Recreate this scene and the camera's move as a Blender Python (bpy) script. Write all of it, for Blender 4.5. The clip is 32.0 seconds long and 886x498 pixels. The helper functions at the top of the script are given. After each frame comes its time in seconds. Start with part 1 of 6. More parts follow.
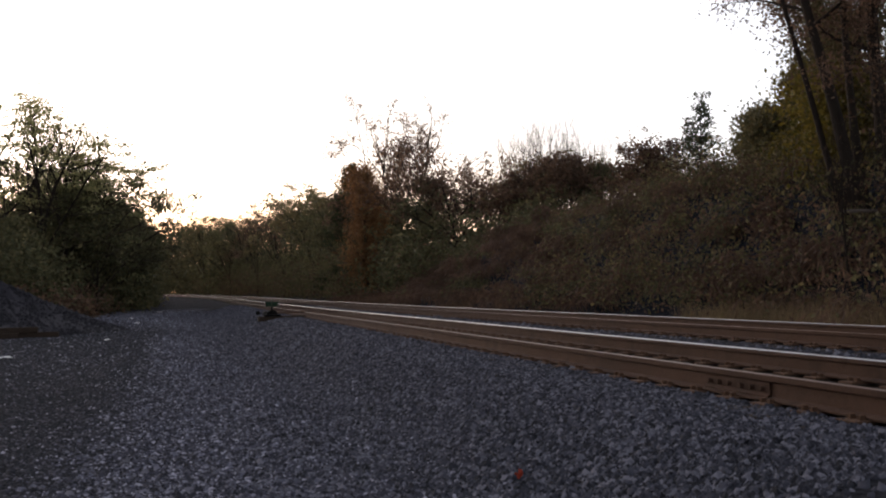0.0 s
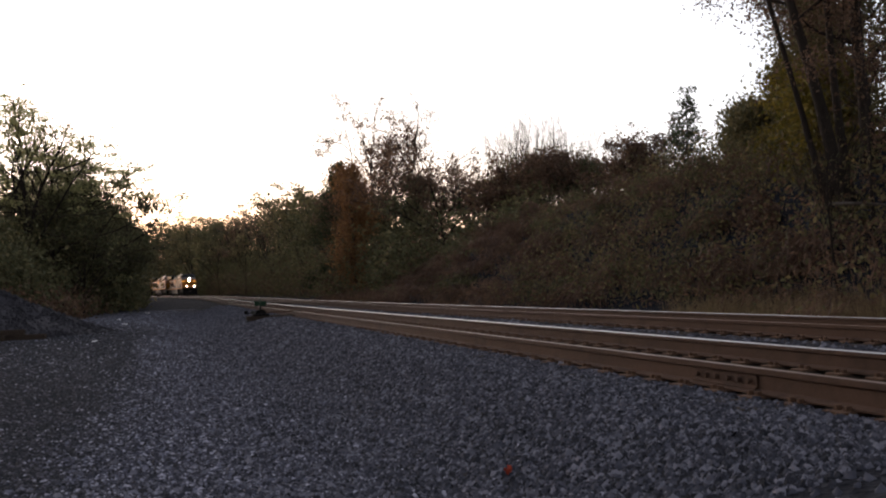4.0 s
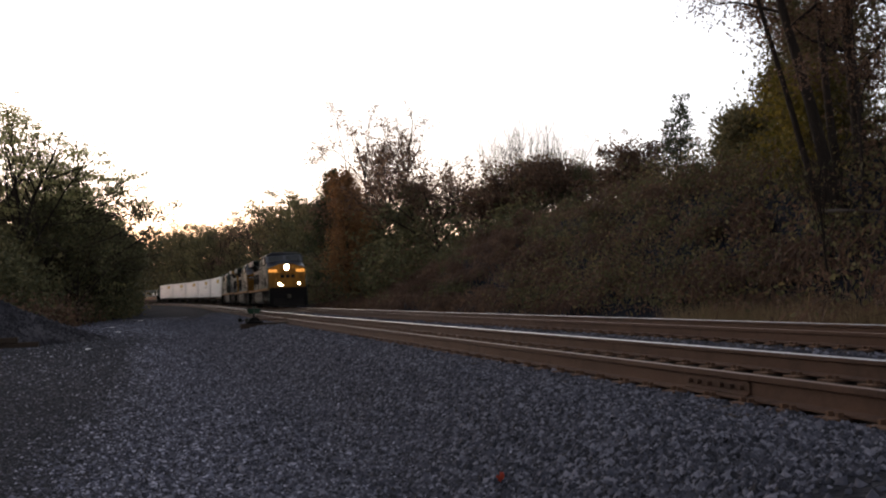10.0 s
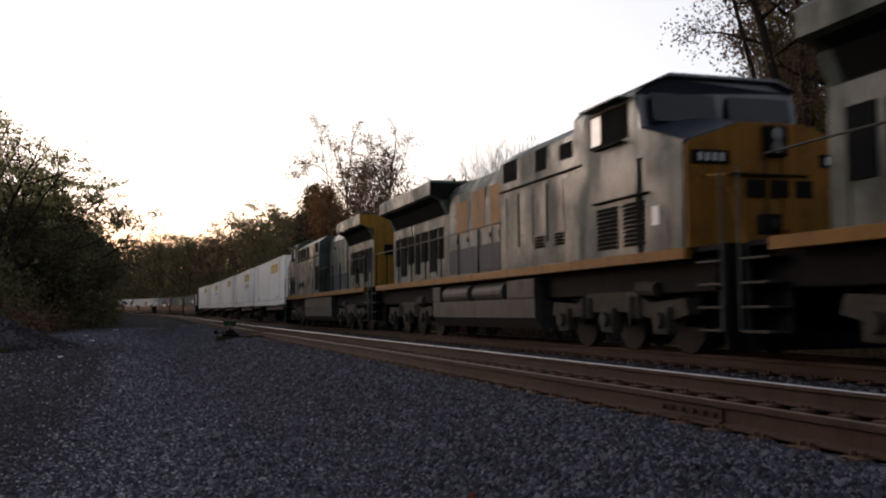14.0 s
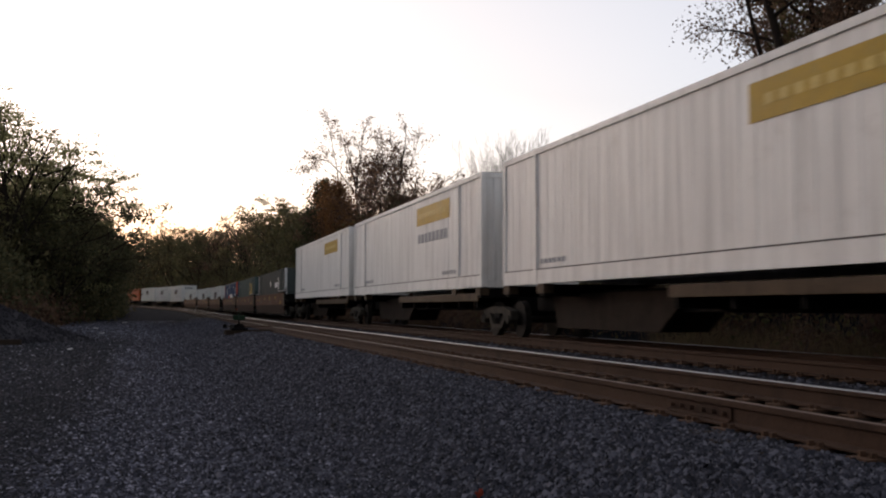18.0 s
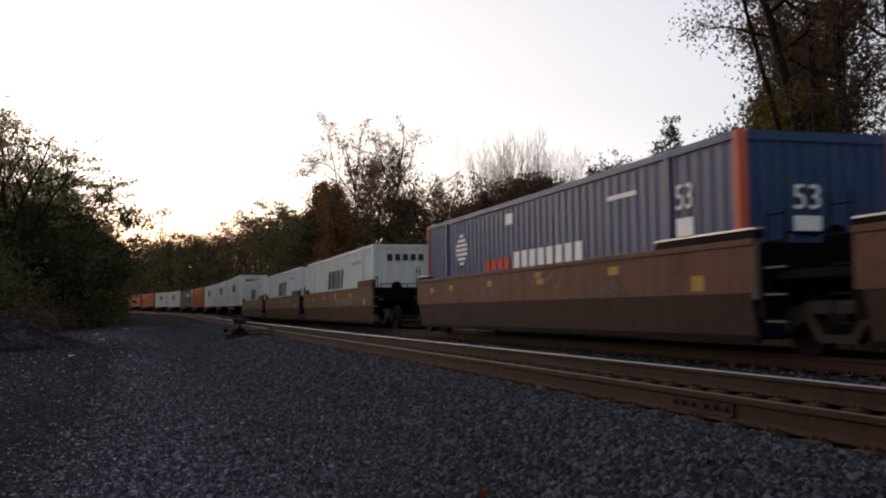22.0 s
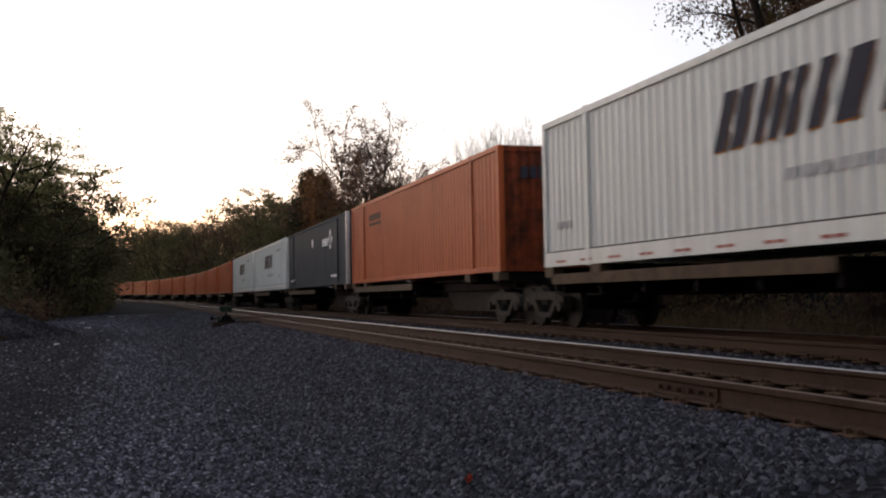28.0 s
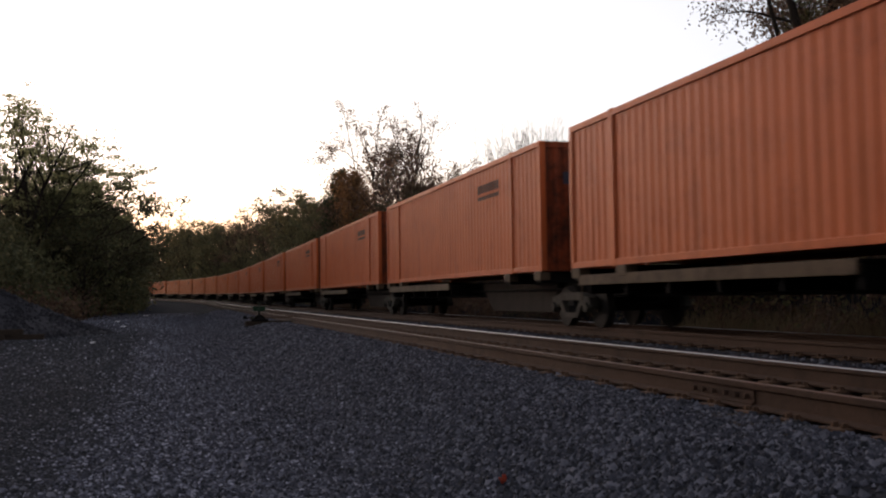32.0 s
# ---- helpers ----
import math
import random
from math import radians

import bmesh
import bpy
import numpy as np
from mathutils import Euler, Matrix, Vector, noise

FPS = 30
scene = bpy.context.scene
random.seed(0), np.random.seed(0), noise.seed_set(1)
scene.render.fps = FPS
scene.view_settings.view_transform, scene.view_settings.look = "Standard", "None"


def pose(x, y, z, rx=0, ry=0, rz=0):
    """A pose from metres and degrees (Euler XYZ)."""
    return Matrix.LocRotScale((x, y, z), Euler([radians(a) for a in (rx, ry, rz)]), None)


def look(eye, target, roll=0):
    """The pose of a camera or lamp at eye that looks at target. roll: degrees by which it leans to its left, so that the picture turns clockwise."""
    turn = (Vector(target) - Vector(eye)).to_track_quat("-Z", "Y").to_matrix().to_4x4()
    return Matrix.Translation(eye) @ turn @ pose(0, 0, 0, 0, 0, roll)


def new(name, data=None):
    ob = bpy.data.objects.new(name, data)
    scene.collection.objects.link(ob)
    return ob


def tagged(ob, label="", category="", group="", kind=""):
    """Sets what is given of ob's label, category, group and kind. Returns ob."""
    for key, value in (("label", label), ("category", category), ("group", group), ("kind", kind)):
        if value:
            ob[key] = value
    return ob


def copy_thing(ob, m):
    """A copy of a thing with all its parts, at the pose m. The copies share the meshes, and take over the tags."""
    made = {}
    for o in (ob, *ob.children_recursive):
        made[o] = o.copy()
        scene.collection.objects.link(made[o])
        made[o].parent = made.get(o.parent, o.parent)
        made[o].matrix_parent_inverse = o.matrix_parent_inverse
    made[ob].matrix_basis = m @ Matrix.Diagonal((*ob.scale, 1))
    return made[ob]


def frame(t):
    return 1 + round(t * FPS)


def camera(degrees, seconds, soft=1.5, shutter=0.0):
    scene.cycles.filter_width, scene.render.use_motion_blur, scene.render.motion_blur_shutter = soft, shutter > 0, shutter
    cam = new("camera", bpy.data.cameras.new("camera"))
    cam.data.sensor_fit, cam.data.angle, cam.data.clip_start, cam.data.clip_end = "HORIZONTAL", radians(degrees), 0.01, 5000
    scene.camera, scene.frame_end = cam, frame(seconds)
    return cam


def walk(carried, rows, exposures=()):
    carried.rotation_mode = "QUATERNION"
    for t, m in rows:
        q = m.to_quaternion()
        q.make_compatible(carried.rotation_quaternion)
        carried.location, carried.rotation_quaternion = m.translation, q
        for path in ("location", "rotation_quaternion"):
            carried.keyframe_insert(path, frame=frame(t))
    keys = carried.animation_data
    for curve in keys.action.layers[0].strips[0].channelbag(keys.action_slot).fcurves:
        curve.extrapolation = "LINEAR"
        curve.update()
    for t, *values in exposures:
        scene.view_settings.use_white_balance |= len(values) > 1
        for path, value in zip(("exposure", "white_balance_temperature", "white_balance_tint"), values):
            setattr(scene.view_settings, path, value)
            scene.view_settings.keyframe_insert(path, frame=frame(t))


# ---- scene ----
cam = camera(48.0, 32.0, soft=2.1, shutter=0.2)

# seconds, camera x, y, z off its stand, yaw, pitch, roll
EYE_Z = 1.389
PATH = [
    (0, 0.003, 0.000, 0.002, 0.05, 2.35, 1.46),
    (0.5, 0.000, 0.000, 0.003, -0.03, 2.23, 1.16),
    (1, 0.000, 0.000, 0.000, 0.10, 2.25, 1.34),
    (1.5, 0.001, 0.000, -0.001, 0.17, 2.34, 1.50),
    (2, 0.001, 0.000, 0.000, 0.28, 2.39, 1.43),
    (2.5, 0.004, 0.000, 0.000, -0.04, 2.16, 1.38),
    (3, 0.009, 0.000, 0.000, -0.28, 2.11, 1.67),
    (3.5, 0.012, 0.000, -0.002, -0.63, 2.12, 2.12),
    (5.5, 0.016, 0.000, -0.002, -0.51, 2.37, 2.15),
    (6, 0.012, 0.000, -0.004, -0.28, 2.45, 1.86),
    (6.5, 0.018, 0.000, 0.003, -0.24, 2.78, 1.63),
    (7, 0.014, 0.000, -0.005, -0.35, 2.86, 1.93),
    (7.5, 0.017, 0.000, -0.005, -0.65, 2.75, 2.04),
    (8, 0.019, 0.000, -0.003, -0.44, 2.69, 1.83),
    (8.5, 0.021, 0.000, -0.001, -0.50, 2.71, 1.81),
    (9, 0.016, 0.000, -0.005, -0.60, 2.61, 2.02),
    (9.5, 0.022, 0.000, -0.009, -0.73, 2.63, 2.41),
    (10, 0.028, 0.000, -0.006, -0.92, 2.59, 2.22),
    (10.5, 0.023, 0.000, -0.005, -0.84, 2.59, 1.55),
    (11, 0.024, 0.000, -0.008, -0.88, 2.72, 1.35),
    (11.5, 0.026, 0.000, -0.009, -1.07, 2.82, 0.99),
    (12, 0.030, 0.000, -0.004, -1.70, 3.02, 0.42),
    (12.5, 0.033, 0.000, -0.004, -2.04, 3.23, 0.10),
    (13, 0.035, 0.000, -0.005, -2.28, 3.38, 0.21),
    (13.5, 0.035, 0.000, -0.009, -2.20, 3.69, 0.35),
    (14, 0.036, 0.001, -0.010, -2.18, 3.64, 0.44),
    (14.5, 0.035, 0.000, -0.008, -2.19, 3.78, 0.07),
    (15, 0.033, 0.000, -0.008, -2.06, 3.75, -0.24),
    (15.5, 0.033, 0.000, -0.009, -2.03, 3.53, -0.10),
    (17.5, 0.034, 0.000, -0.009, -1.64, 3.36, -0.22),
    (18, 0.029, 0.000, -0.009, -1.70, 3.41, -0.11),
    (18.5, 0.028, 0.000, -0.006, -1.60, 3.48, -0.20),
    (19, 0.035, 0.000, -0.006, -1.71, 3.65, 0.02),
    (19.5, 0.034, 0.000, -0.012, -2.01, 3.68, 0.31),
    (20, 0.038, 0.001, -0.011, -2.34, 3.53, 0.62),
    (20.5, 0.034, 0.000, -0.017, -1.77, 3.31, 0.80),
    (21, 0.026, 0.000, -0.015, -1.75, 3.39, 0.56),
    (21.5, 0.033, 0.000, -0.015, -1.80, 3.38, 0.70),
    (22, 0.027, 0.000, -0.016, -1.67, 3.48, 0.76),
    (22.5, 0.028, 0.000, -0.020, -1.63, 3.24, 0.79),
    (23, 0.027, 0.000, -0.015, -1.55, 3.16, 0.64),
    (23.5, 0.026, 0.000, -0.015, -1.61, 3.24, 0.58),
    (24, 0.026, 0.000, -0.016, -1.64, 3.24, 0.26),
    (24.5, 0.033, 0.000, -0.020, -1.91, 3.05, 0.82),
    (25, 0.037, 0.001, -0.018, -2.18, 3.09, 0.91),
    (25.5, 0.030, 0.000, -0.020, -2.23, 2.89, 0.92),
    (27.5, 0.040, 0.001, -0.023, -2.43, 2.42, 1.38),
    (28, 0.040, 0.001, -0.017, -2.41, 2.70, 1.03),
    (28.5, 0.042, 0.001, -0.018, -2.28, 2.94, 0.90),
    (29, 0.041, 0.001, -0.019, -2.15, 3.00, 0.87),
    (29.5, 0.041, 0.001, -0.023, -2.30, 2.55, 1.54),
    (30, 0.037, 0.000, -0.021, -2.02, 2.52, 1.69),
    (30.5, 0.034, 0.000, -0.018, -1.73, 2.80, 1.79),
    (31, 0.028, 0.000, -0.021, -1.12, 2.92, 1.36),
    (31.5, 0.018, 0.000, -0.026, -0.72, 3.01, 0.59),
    (32, 0.019, 0.000, -0.017, -0.62, 2.74, 0.84),
]
walk(cam, [(t, pose(x, y, EYE_Z + z, 90 + p, r, w)) for t, x, y, z, w, p, r in PATH],
     exposures=[(0, 1.92), (10.5, 1.88), (13, 1.5), (15, 1.46), (19, 1.24), (24, 1.3), (28, 1.47), (32, 1.48)])

# ---- light: a clear sky just after sunset ----
world = bpy.data.worlds.new("dusk_sky")
scene.world = world
world.use_nodes = True
wn = world.node_tree
sky = wn.nodes.new("ShaderNodeTexSky")
sky.sky_type = "NISHITA"
sky.sun_disc = False
sky.sun_elevation = radians(4.2)
sky.sun_rotation = radians(-42.0)
sky.air_density = 1.0
sky.dust_density = 2.2
sky.ozone_density = 1.6
wn.nodes["Background"].inputs[1].default_value = 0.21
hazy = wn.nodes.new("ShaderNodeHueSaturation")
hazy.inputs["Saturation"].default_value = 0.2
wn.links.new(sky.outputs[0], hazy.inputs["Color"])
# afterglow: haze low over the horizon, deepest towards the set sun
way = wn.nodes.new("ShaderNodeTexCoord")
parts = wn.nodes.new("ShaderNodeSeparateXYZ")
wn.links.new(way.outputs["Generated"], parts.inputs[0])
low = wn.nodes.new("ShaderNodeValToRGB")
for el, (p, c) in zip([low.color_ramp.elements[0], low.color_ramp.elements[1], low.color_ramp.elements.new(0.1), low.color_ramp.elements.new(0.2)],
                      [(0.0, (0.85, 0.46, 0.24)), (0.30, (1.0, 1.0, 1.0)), (0.065, (1.0, 0.66, 0.39)), (0.13, (1.05, 0.93, 0.80))]):
    el.position, el.color = p, (*c, 1)
wn.links.new(parts.outputs["Z"], low.inputs[0])
toward = wn.nodes.new("ShaderNodeVectorMath")
toward.operation = "DOT_PRODUCT"
toward.inputs[1].default_value = (-math.sin(radians(24)), math.cos(radians(24)), 0)
wn.links.new(way.outputs["Generated"], toward.inputs[0])
side = wn.nodes.new("ShaderNodeMapRange")
side.interpolation_type = "SMOOTHSTEP"
side.inputs[1].default_value, side.inputs[2].default_value = 0.68, 0.995
wn.links.new(toward.outputs["Value"], side.inputs[0])
haze = wn.nodes.new("ShaderNodeMix")
haze.data_type, haze.blend_type = "RGBA", "MULTIPLY"
wn.links.new(side.outputs[0], haze.inputs[0])
wn.links.new(hazy.outputs[0], haze.inputs[6])
wn.links.new(low.outputs[0], haze.inputs[7])
cast = wn.nodes.new("ShaderNodeMix")
cast.data_type, cast.blend_type = "RGBA", "MULTIPLY"
cast.inputs[0].default_value = 1.0
cast.inputs[7].default_value = (1.015, 0.98, 1.042, 1)
wn.links.new(haze.outputs[2], cast.inputs[6])
wn.links.new(cast.outputs[2], wn.nodes["Background"].inputs[0])
sun_data = bpy.data.lights.new("sun", "SUN")
sun_data.energy, sun_data.angle, sun_data.color = 0.03, radians(22), (1.0, 0.86, 0.72)
sun = new("sun", sun_data)
sun.matrix_world = look((-86, 50, 16), (0, 0, 1))


# ---- materials ----
def ramp(nt, src, stops):
    n = nt.nodes.new("ShaderNodeValToRGB")
    e = n.color_ramp.elements
    while len(e) < len(stops):
        e.new(0.5)
    for el, (p, c) in zip(e, stops):
        el.position, el.color = p, (*c, 1)
    nt.links.new(src, n.inputs[0])
    return n.outputs[0]


def noise_tex(nt, scale, detail=4, coords="Object", stretch=None, rough=0.6):
    tc = nt.nodes.new("ShaderNodeTexCoord")
    n = nt.nodes.new("ShaderNodeTexNoise")
    n.inputs["Scale"].default_value, n.inputs["Detail"].default_value = scale, detail
    n.inputs["Roughness"].default_value = rough
    src = tc.outputs[coords]
    if stretch:
        mp = nt.nodes.new("ShaderNodeMapping")
        mp.inputs["Scale"].default_value = stretch
        nt.links.new(src, mp.inputs[0])
        src = mp.outputs[0]
    nt.links.new(src, n.inputs["Vector"])
    return n.outputs[0]


def mix(nt, a, b, fac, how="MIX"):
    m = nt.nodes.new("ShaderNodeMix")
    m.data_type, m.blend_type = "RGBA", how
    for i, v in ((0, fac), (6, a), (7, b)):
        if isinstance(v, (int, float)):
            m.inputs[i].default_value = v
        elif isinstance(v, tuple):
            m.inputs[i].default_value = (*v, 1)
        else:
            nt.links.new(v, m.inputs[i])
    return m.outputs[2]


def surface(name, base, rough=0.6, metal=0.0, wear=None, wear_at=(0.5, 0.7), scale=2.0, fine=30.0, spread=0.18,
            bump=0.0, bump_scale=60.0, stretch=None, streak=0.0, gloss=0.06, patchy=0.0):
    """Paint, rust, wood or stone: a base colour, mottled at two scales, with patches of a wear colour and bump."""
    m = bpy.data.materials.new(name)
    m.use_nodes = True
    nt = m.node_tree
    b = nt.nodes["Principled BSDF"]
    lo = tuple(c * (1 - spread) for c in base)
    hi = tuple(min(1, c * (1 + spread)) for c in base)
    col = ramp(nt, noise_tex(nt, scale, 5, stretch=stretch), [(0.3, lo), (0.7, hi)])
    col = mix(nt, col, ramp(nt, noise_tex(nt, fine, 3), [(0.35, lo), (0.65, hi)]), 0.45)
    if wear:
        col = mix(nt, col, wear, ramp(nt, noise_tex(nt, scale * 1.7, 8, stretch=stretch, rough=0.75),
                                      [(wear_at[0], (0, 0, 0)), (wear_at[1], (1, 1, 1))]))
    if streak:
        s = ramp(nt, noise_tex(nt, 1.0, 6, stretch=(5, 5, 0.25)), [(0.42, (1, 1, 1)), (0.75, (1 - streak,) * 3)])
        col = mix(nt, col, s, 1.0, "MULTIPLY")
    nt.links.new(col, b.inputs["Base Color"])
    b.inputs["Roughness"].default_value, b.inputs["Metallic"].default_value = rough, metal
    b.inputs["Specular IOR Level"].default_value = gloss
    if patchy:
        lo_, hi_ = max(0.1, rough - patchy), min(1.0, rough + patchy)
        nt.links.new(ramp(nt, noise_tex(nt, scale * 1.3, 5, stretch=(1, 1, 0.6), rough=0.7), [(0.38, (lo_,) * 3), (0.62, (hi_,) * 3)]), b.inputs["Roughness"])
    if bump:
        bn = nt.nodes.new("ShaderNodeBump")
        bn.inputs["Strength"].default_value = bump
        bn.inputs["Distance"].default_value = 0.02
        nt.links.new(noise_tex(nt, bump_scale, 4), bn.inputs["Height"])
        nt.links.new(bn.outputs[0], b.inputs["Normal"])
    return m


def leafy(name, a, b_, c, rough=0.7, thin=0.42):
    """Leaves whose colour differs from leaf to leaf."""
    m = bpy.data.materials.new(name)
    m.use_nodes = True
    nt = m.node_tree
    b = nt.nodes["Principled BSDF"]
    g = nt.nodes.new("ShaderNodeNewGeometry")
    col = ramp(nt, g.outputs["Random Per Island"], [(0.0, a), (0.5, b_), (1.0, c)])
    col = mix(nt, col, ramp(nt, noise_tex(nt, 0.35, 3), [(0.32, (0.35, 0.35, 0.35)), (0.68, (1, 1, 1))]), 0.8, "MULTIPLY")
    nt.links.new(col, b.inputs["Base Color"])
    b.inputs["Roughness"].default_value = rough
    b.inputs["Specular IOR Level"].default_value = 0.1
    tr = nt.nodes.new("ShaderNodeBsdfTranslucent")
    nt.links.new(col, tr.inputs[0])
    ms = nt.nodes.new("ShaderNodeMixShader")
    ms.inputs[0].default_value = thin
    nt.links.new(b.outputs[0], ms.inputs[1])
    nt.links.new(tr.outputs[0], ms.inputs[2])
    nt.links.new(ms.outputs[0], nt.nodes["Material Output"].inputs[0])
    return m


def lamp_mat(name, color, power):
    m = bpy.data.materials.new(name)
    m.use_nodes = True
    b = m.node_tree.nodes["Principled BSDF"]
    b.inputs["Base Color"].default_value = (*[c * 0.3 for c in color], 1)
    b.inputs["Emission Color"].default_value = (*color, 1)
    b.inputs["Emission Strength"].default_value = power
    return m


def stone_mat(name, cols, rough=0.85):
    """Broken stone: a shade for each piece and a fine grain."""
    m = bpy.data.materials.new(name)
    m.use_nodes = True
    nt = m.node_tree
    b = nt.nodes["Principled BSDF"]
    g = nt.nodes.new("ShaderNodeNewGeometry")
    n = len(cols) - 1
    col = ramp(nt, g.outputs["Random Per Island"], [(i / n, c) for i, c in enumerate(cols)])
    col = mix(nt, col, ramp(nt, noise_tex(nt, 40, 4), [(0.3, (0.6, 0.6, 0.6)), (0.7, (1, 1, 1))]), 0.6, "MULTIPLY")
    nt.links.new(col, b.inputs["Base Color"])
    b.inputs["Roughness"].default_value = rough
    b.inputs["Specular IOR Level"].default_value = 0.15
    return m


def gravel_ground():
    """Ground sheet: grey gravel with dust and soil, turning to leaf litter under the woods."""
    m = bpy.data.materials.new("gravel_ground")
    m.use_nodes = True
    nt = m.node_tree
    b = nt.nodes["Principled BSDF"]
    tc = nt.nodes.new("ShaderNodeTexCoord")
    v = nt.nodes.new("ShaderNodeTexVoronoi")
    v.inputs["Scale"].default_value = 22
    nt.links.new(tc.outputs["Object"], v.inputs["Vector"])
    stone = ramp(nt, v.outputs["Color"], [(0.1, (0.006694, 0.006805, 0.008088)), (0.6, (0.02009, 0.02063, 0.02454)), (0.95, (0.05579, 0.05579, 0.06024))])
    dust = ramp(nt, noise_tex(nt, 1.6, 9, rough=0.8), [(0.35, (0.01116, 0.01143, 0.01366)), (0.7, (0.02566, 0.02566, 0.02957))])
    col = mix(nt, stone, dust, 0.5)
    att = nt.nodes.new("ShaderNodeAttribute")
    att.attribute_name = "soil"
    soil = ramp(nt, noise_tex(nt, 3.0, 6), [(0.3, (0.0068, 0.0078, 0.0106)), (0.7, (0.018, 0.0198, 0.0252))])
    soil = mix(nt, soil, ramp(nt, noise_tex(nt, 26.0, 5, rough=0.75), [(0.36, (0.35, 0.35, 0.35)), (0.66, (1.35, 1.35, 1.35))]), 0.85, "MULTIPLY")
    col = mix(nt, col, soil, att.outputs["Fac"])
    nt.links.new(col, b.inputs["Base Color"])
    b.inputs["Roughness"].default_value = 0.9
    b.inputs["Specular IOR Level"].default_value = 0.015
    bn = nt.nodes.new("ShaderNodeBump")
    bn.inputs["Strength"].default_value, bn.inputs["Distance"].default_value = 0.9, 0.03
    nt.links.new(v.outputs["Distance"], bn.inputs["Height"])
    nt.links.new(bn.outputs[0], b.inputs["Normal"])
    return m


M_GROUND = gravel_ground()
M_BALLAST = stone_mat("ballast_stone", [(0.005175, 0.005535, 0.008023), (0.02117, 0.02219, 0.03051), (0.03969, 0.04101, 0.05453), (0.1152, 0.1148, 0.139)])
M_FINE = stone_mat("pale_gravel", [(0.01274, 0.01339, 0.01906), (0.04872, 0.05051, 0.07042), (0.08858, 0.09084, 0.1215), (0.2701, 0.2695, 0.3227)])
M_CINDER = stone_mat("dark_cinder", [(0.004, 0.0044, 0.006), (0.013, 0.0138, 0.0185), (0.022, 0.023, 0.030), (0.06, 0.06, 0.072)])
M_RUST = surface("rail_rust", (0.046, 0.0255, 0.0165), 0.9, wear=(0.0221, 0.01317, 0.009775), scale=1.5, fine=40, bump=0.3, gloss=0.15)
M_HEAD = surface("rail_head_polished", (0.3264, 0.3264, 0.336), 0.36, 0.9, wear=(0.192, 0.1632, 0.144), scale=0.6, fine=25)
M_HEAD_DULL = surface("rail_head_dull", (0.14, 0.098, 0.077), 0.5, 0.6, wear=(0.07, 0.042, 0.028), scale=0.6, fine=25)
M_TIE = surface("weathered_tie", (0.0306, 0.02244, 0.017), 0.9, wear=(0.0136, 0.01088, 0.00884), scale=3, bump=0.5, stretch=(0.8, 4.8, 4.8))
M_BARK = surface("bark", (0.0192, 0.015, 0.012), 0.95, wear=(0.0108, 0.0084, 0.0072), scale=3, bump=0.6, bump_scale=25, stretch=(1.8, 1.8, 0.3))
M_PALEBARK = surface("pale_bark", (0.0768, 0.0624, 0.0528), 0.9, scale=3, bump=0.4, stretch=(2.4, 2.4, 0.4))
L_GREEN = leafy("leaves_green", (0.05197, 0.05693, 0.02847), (0.08663, 0.08416, 0.04085), (0.1361, 0.1139, 0.05569))
L_LOCUST = leafy("leaves_pale_olive", (0.168, 0.18, 0.084), (0.252, 0.246, 0.108), (0.336, 0.288, 0.132), thin=0.65)
L_OLIVE = leafy("leaves_olive", (0.069, 0.06555, 0.03105), (0.115, 0.1012, 0.0483), (0.161, 0.1242, 0.0575))
L_RUST = leafy("leaves_rust", (0.1125, 0.05625, 0.02475), (0.1688, 0.08438, 0.03375), (0.225, 0.1237, 0.05063))
L_BROWN = leafy("leaves_brown", (0.06999, 0.045, 0.032), (0.105, 0.065, 0.04299), (0.15, 0.09, 0.055))
L_YELLOW = leafy("leaves_yellow", (0.12, 0.09, 0.02), (0.2, 0.15, 0.03), (0.08, 0.08, 0.02))
L_PINE = leafy("needles", (0.02, 0.03, 0.015), (0.035, 0.045, 0.02), (0.05, 0.055, 0.025))
L_STRAW = leafy("dry_grass", (0.1536, 0.1152, 0.0672), (0.2304, 0.1728, 0.096), (0.1056, 0.0768, 0.0432))
L_TWIG = leafy("brush_twigs", (0.05802, 0.03315, 0.02487), (0.09118, 0.05387, 0.0373), (0.1243, 0.08291, 0.05802))
M_COAL = stone_mat("dark_stone_pile", [(0.00637, 0.006143, 0.008287), (0.01147, 0.01112, 0.01459), (0.02038, 0.01931, 0.02453)])
M_BLACK = surface("black_underframe", (0.00476, 0.00442, 0.00442), 0.85, wear=(0.01088, 0.00816, 0.0068), scale=3)
M_DARKGREY = surface("dusty_truck", (0.02925, 0.02588, 0.02138), 0.8, wear=(0.06187, 0.05175, 0.0405), scale=4, bump=0.2)
M_WHITE = surface("white_container_paint", (0.6581, 0.649, 0.6256), 0.5, wear=(0.5036, 0.4838, 0.4529), wear_at=(0.55, 0.8), scale=0.7, spread=0.05, streak=0.28)
M_WHITE2 = surface("white_corrugated_paint", (0.572, 0.5942, 0.5727), 0.5, wear=(0.4454, 0.4442, 0.4068), wear_at=(0.58, 0.8), scale=0.9, spread=0.05, streak=0.2)
M_ORANGE = surface("orange_container_paint", (0.3589, 0.0846, 0.0272), 0.5, wear=(0.2619, 0.0594, 0.02125), scale=0.8, spread=0.1, streak=0.28)
M_BLACKBOX = surface("charcoal_container_paint", (0.05481, 0.06496, 0.06293), 0.65, wear=(0.0812, 0.09135, 0.08729), wear_at=(0.55, 0.8), scale=0.8, streak=0.25, gloss=0.02)
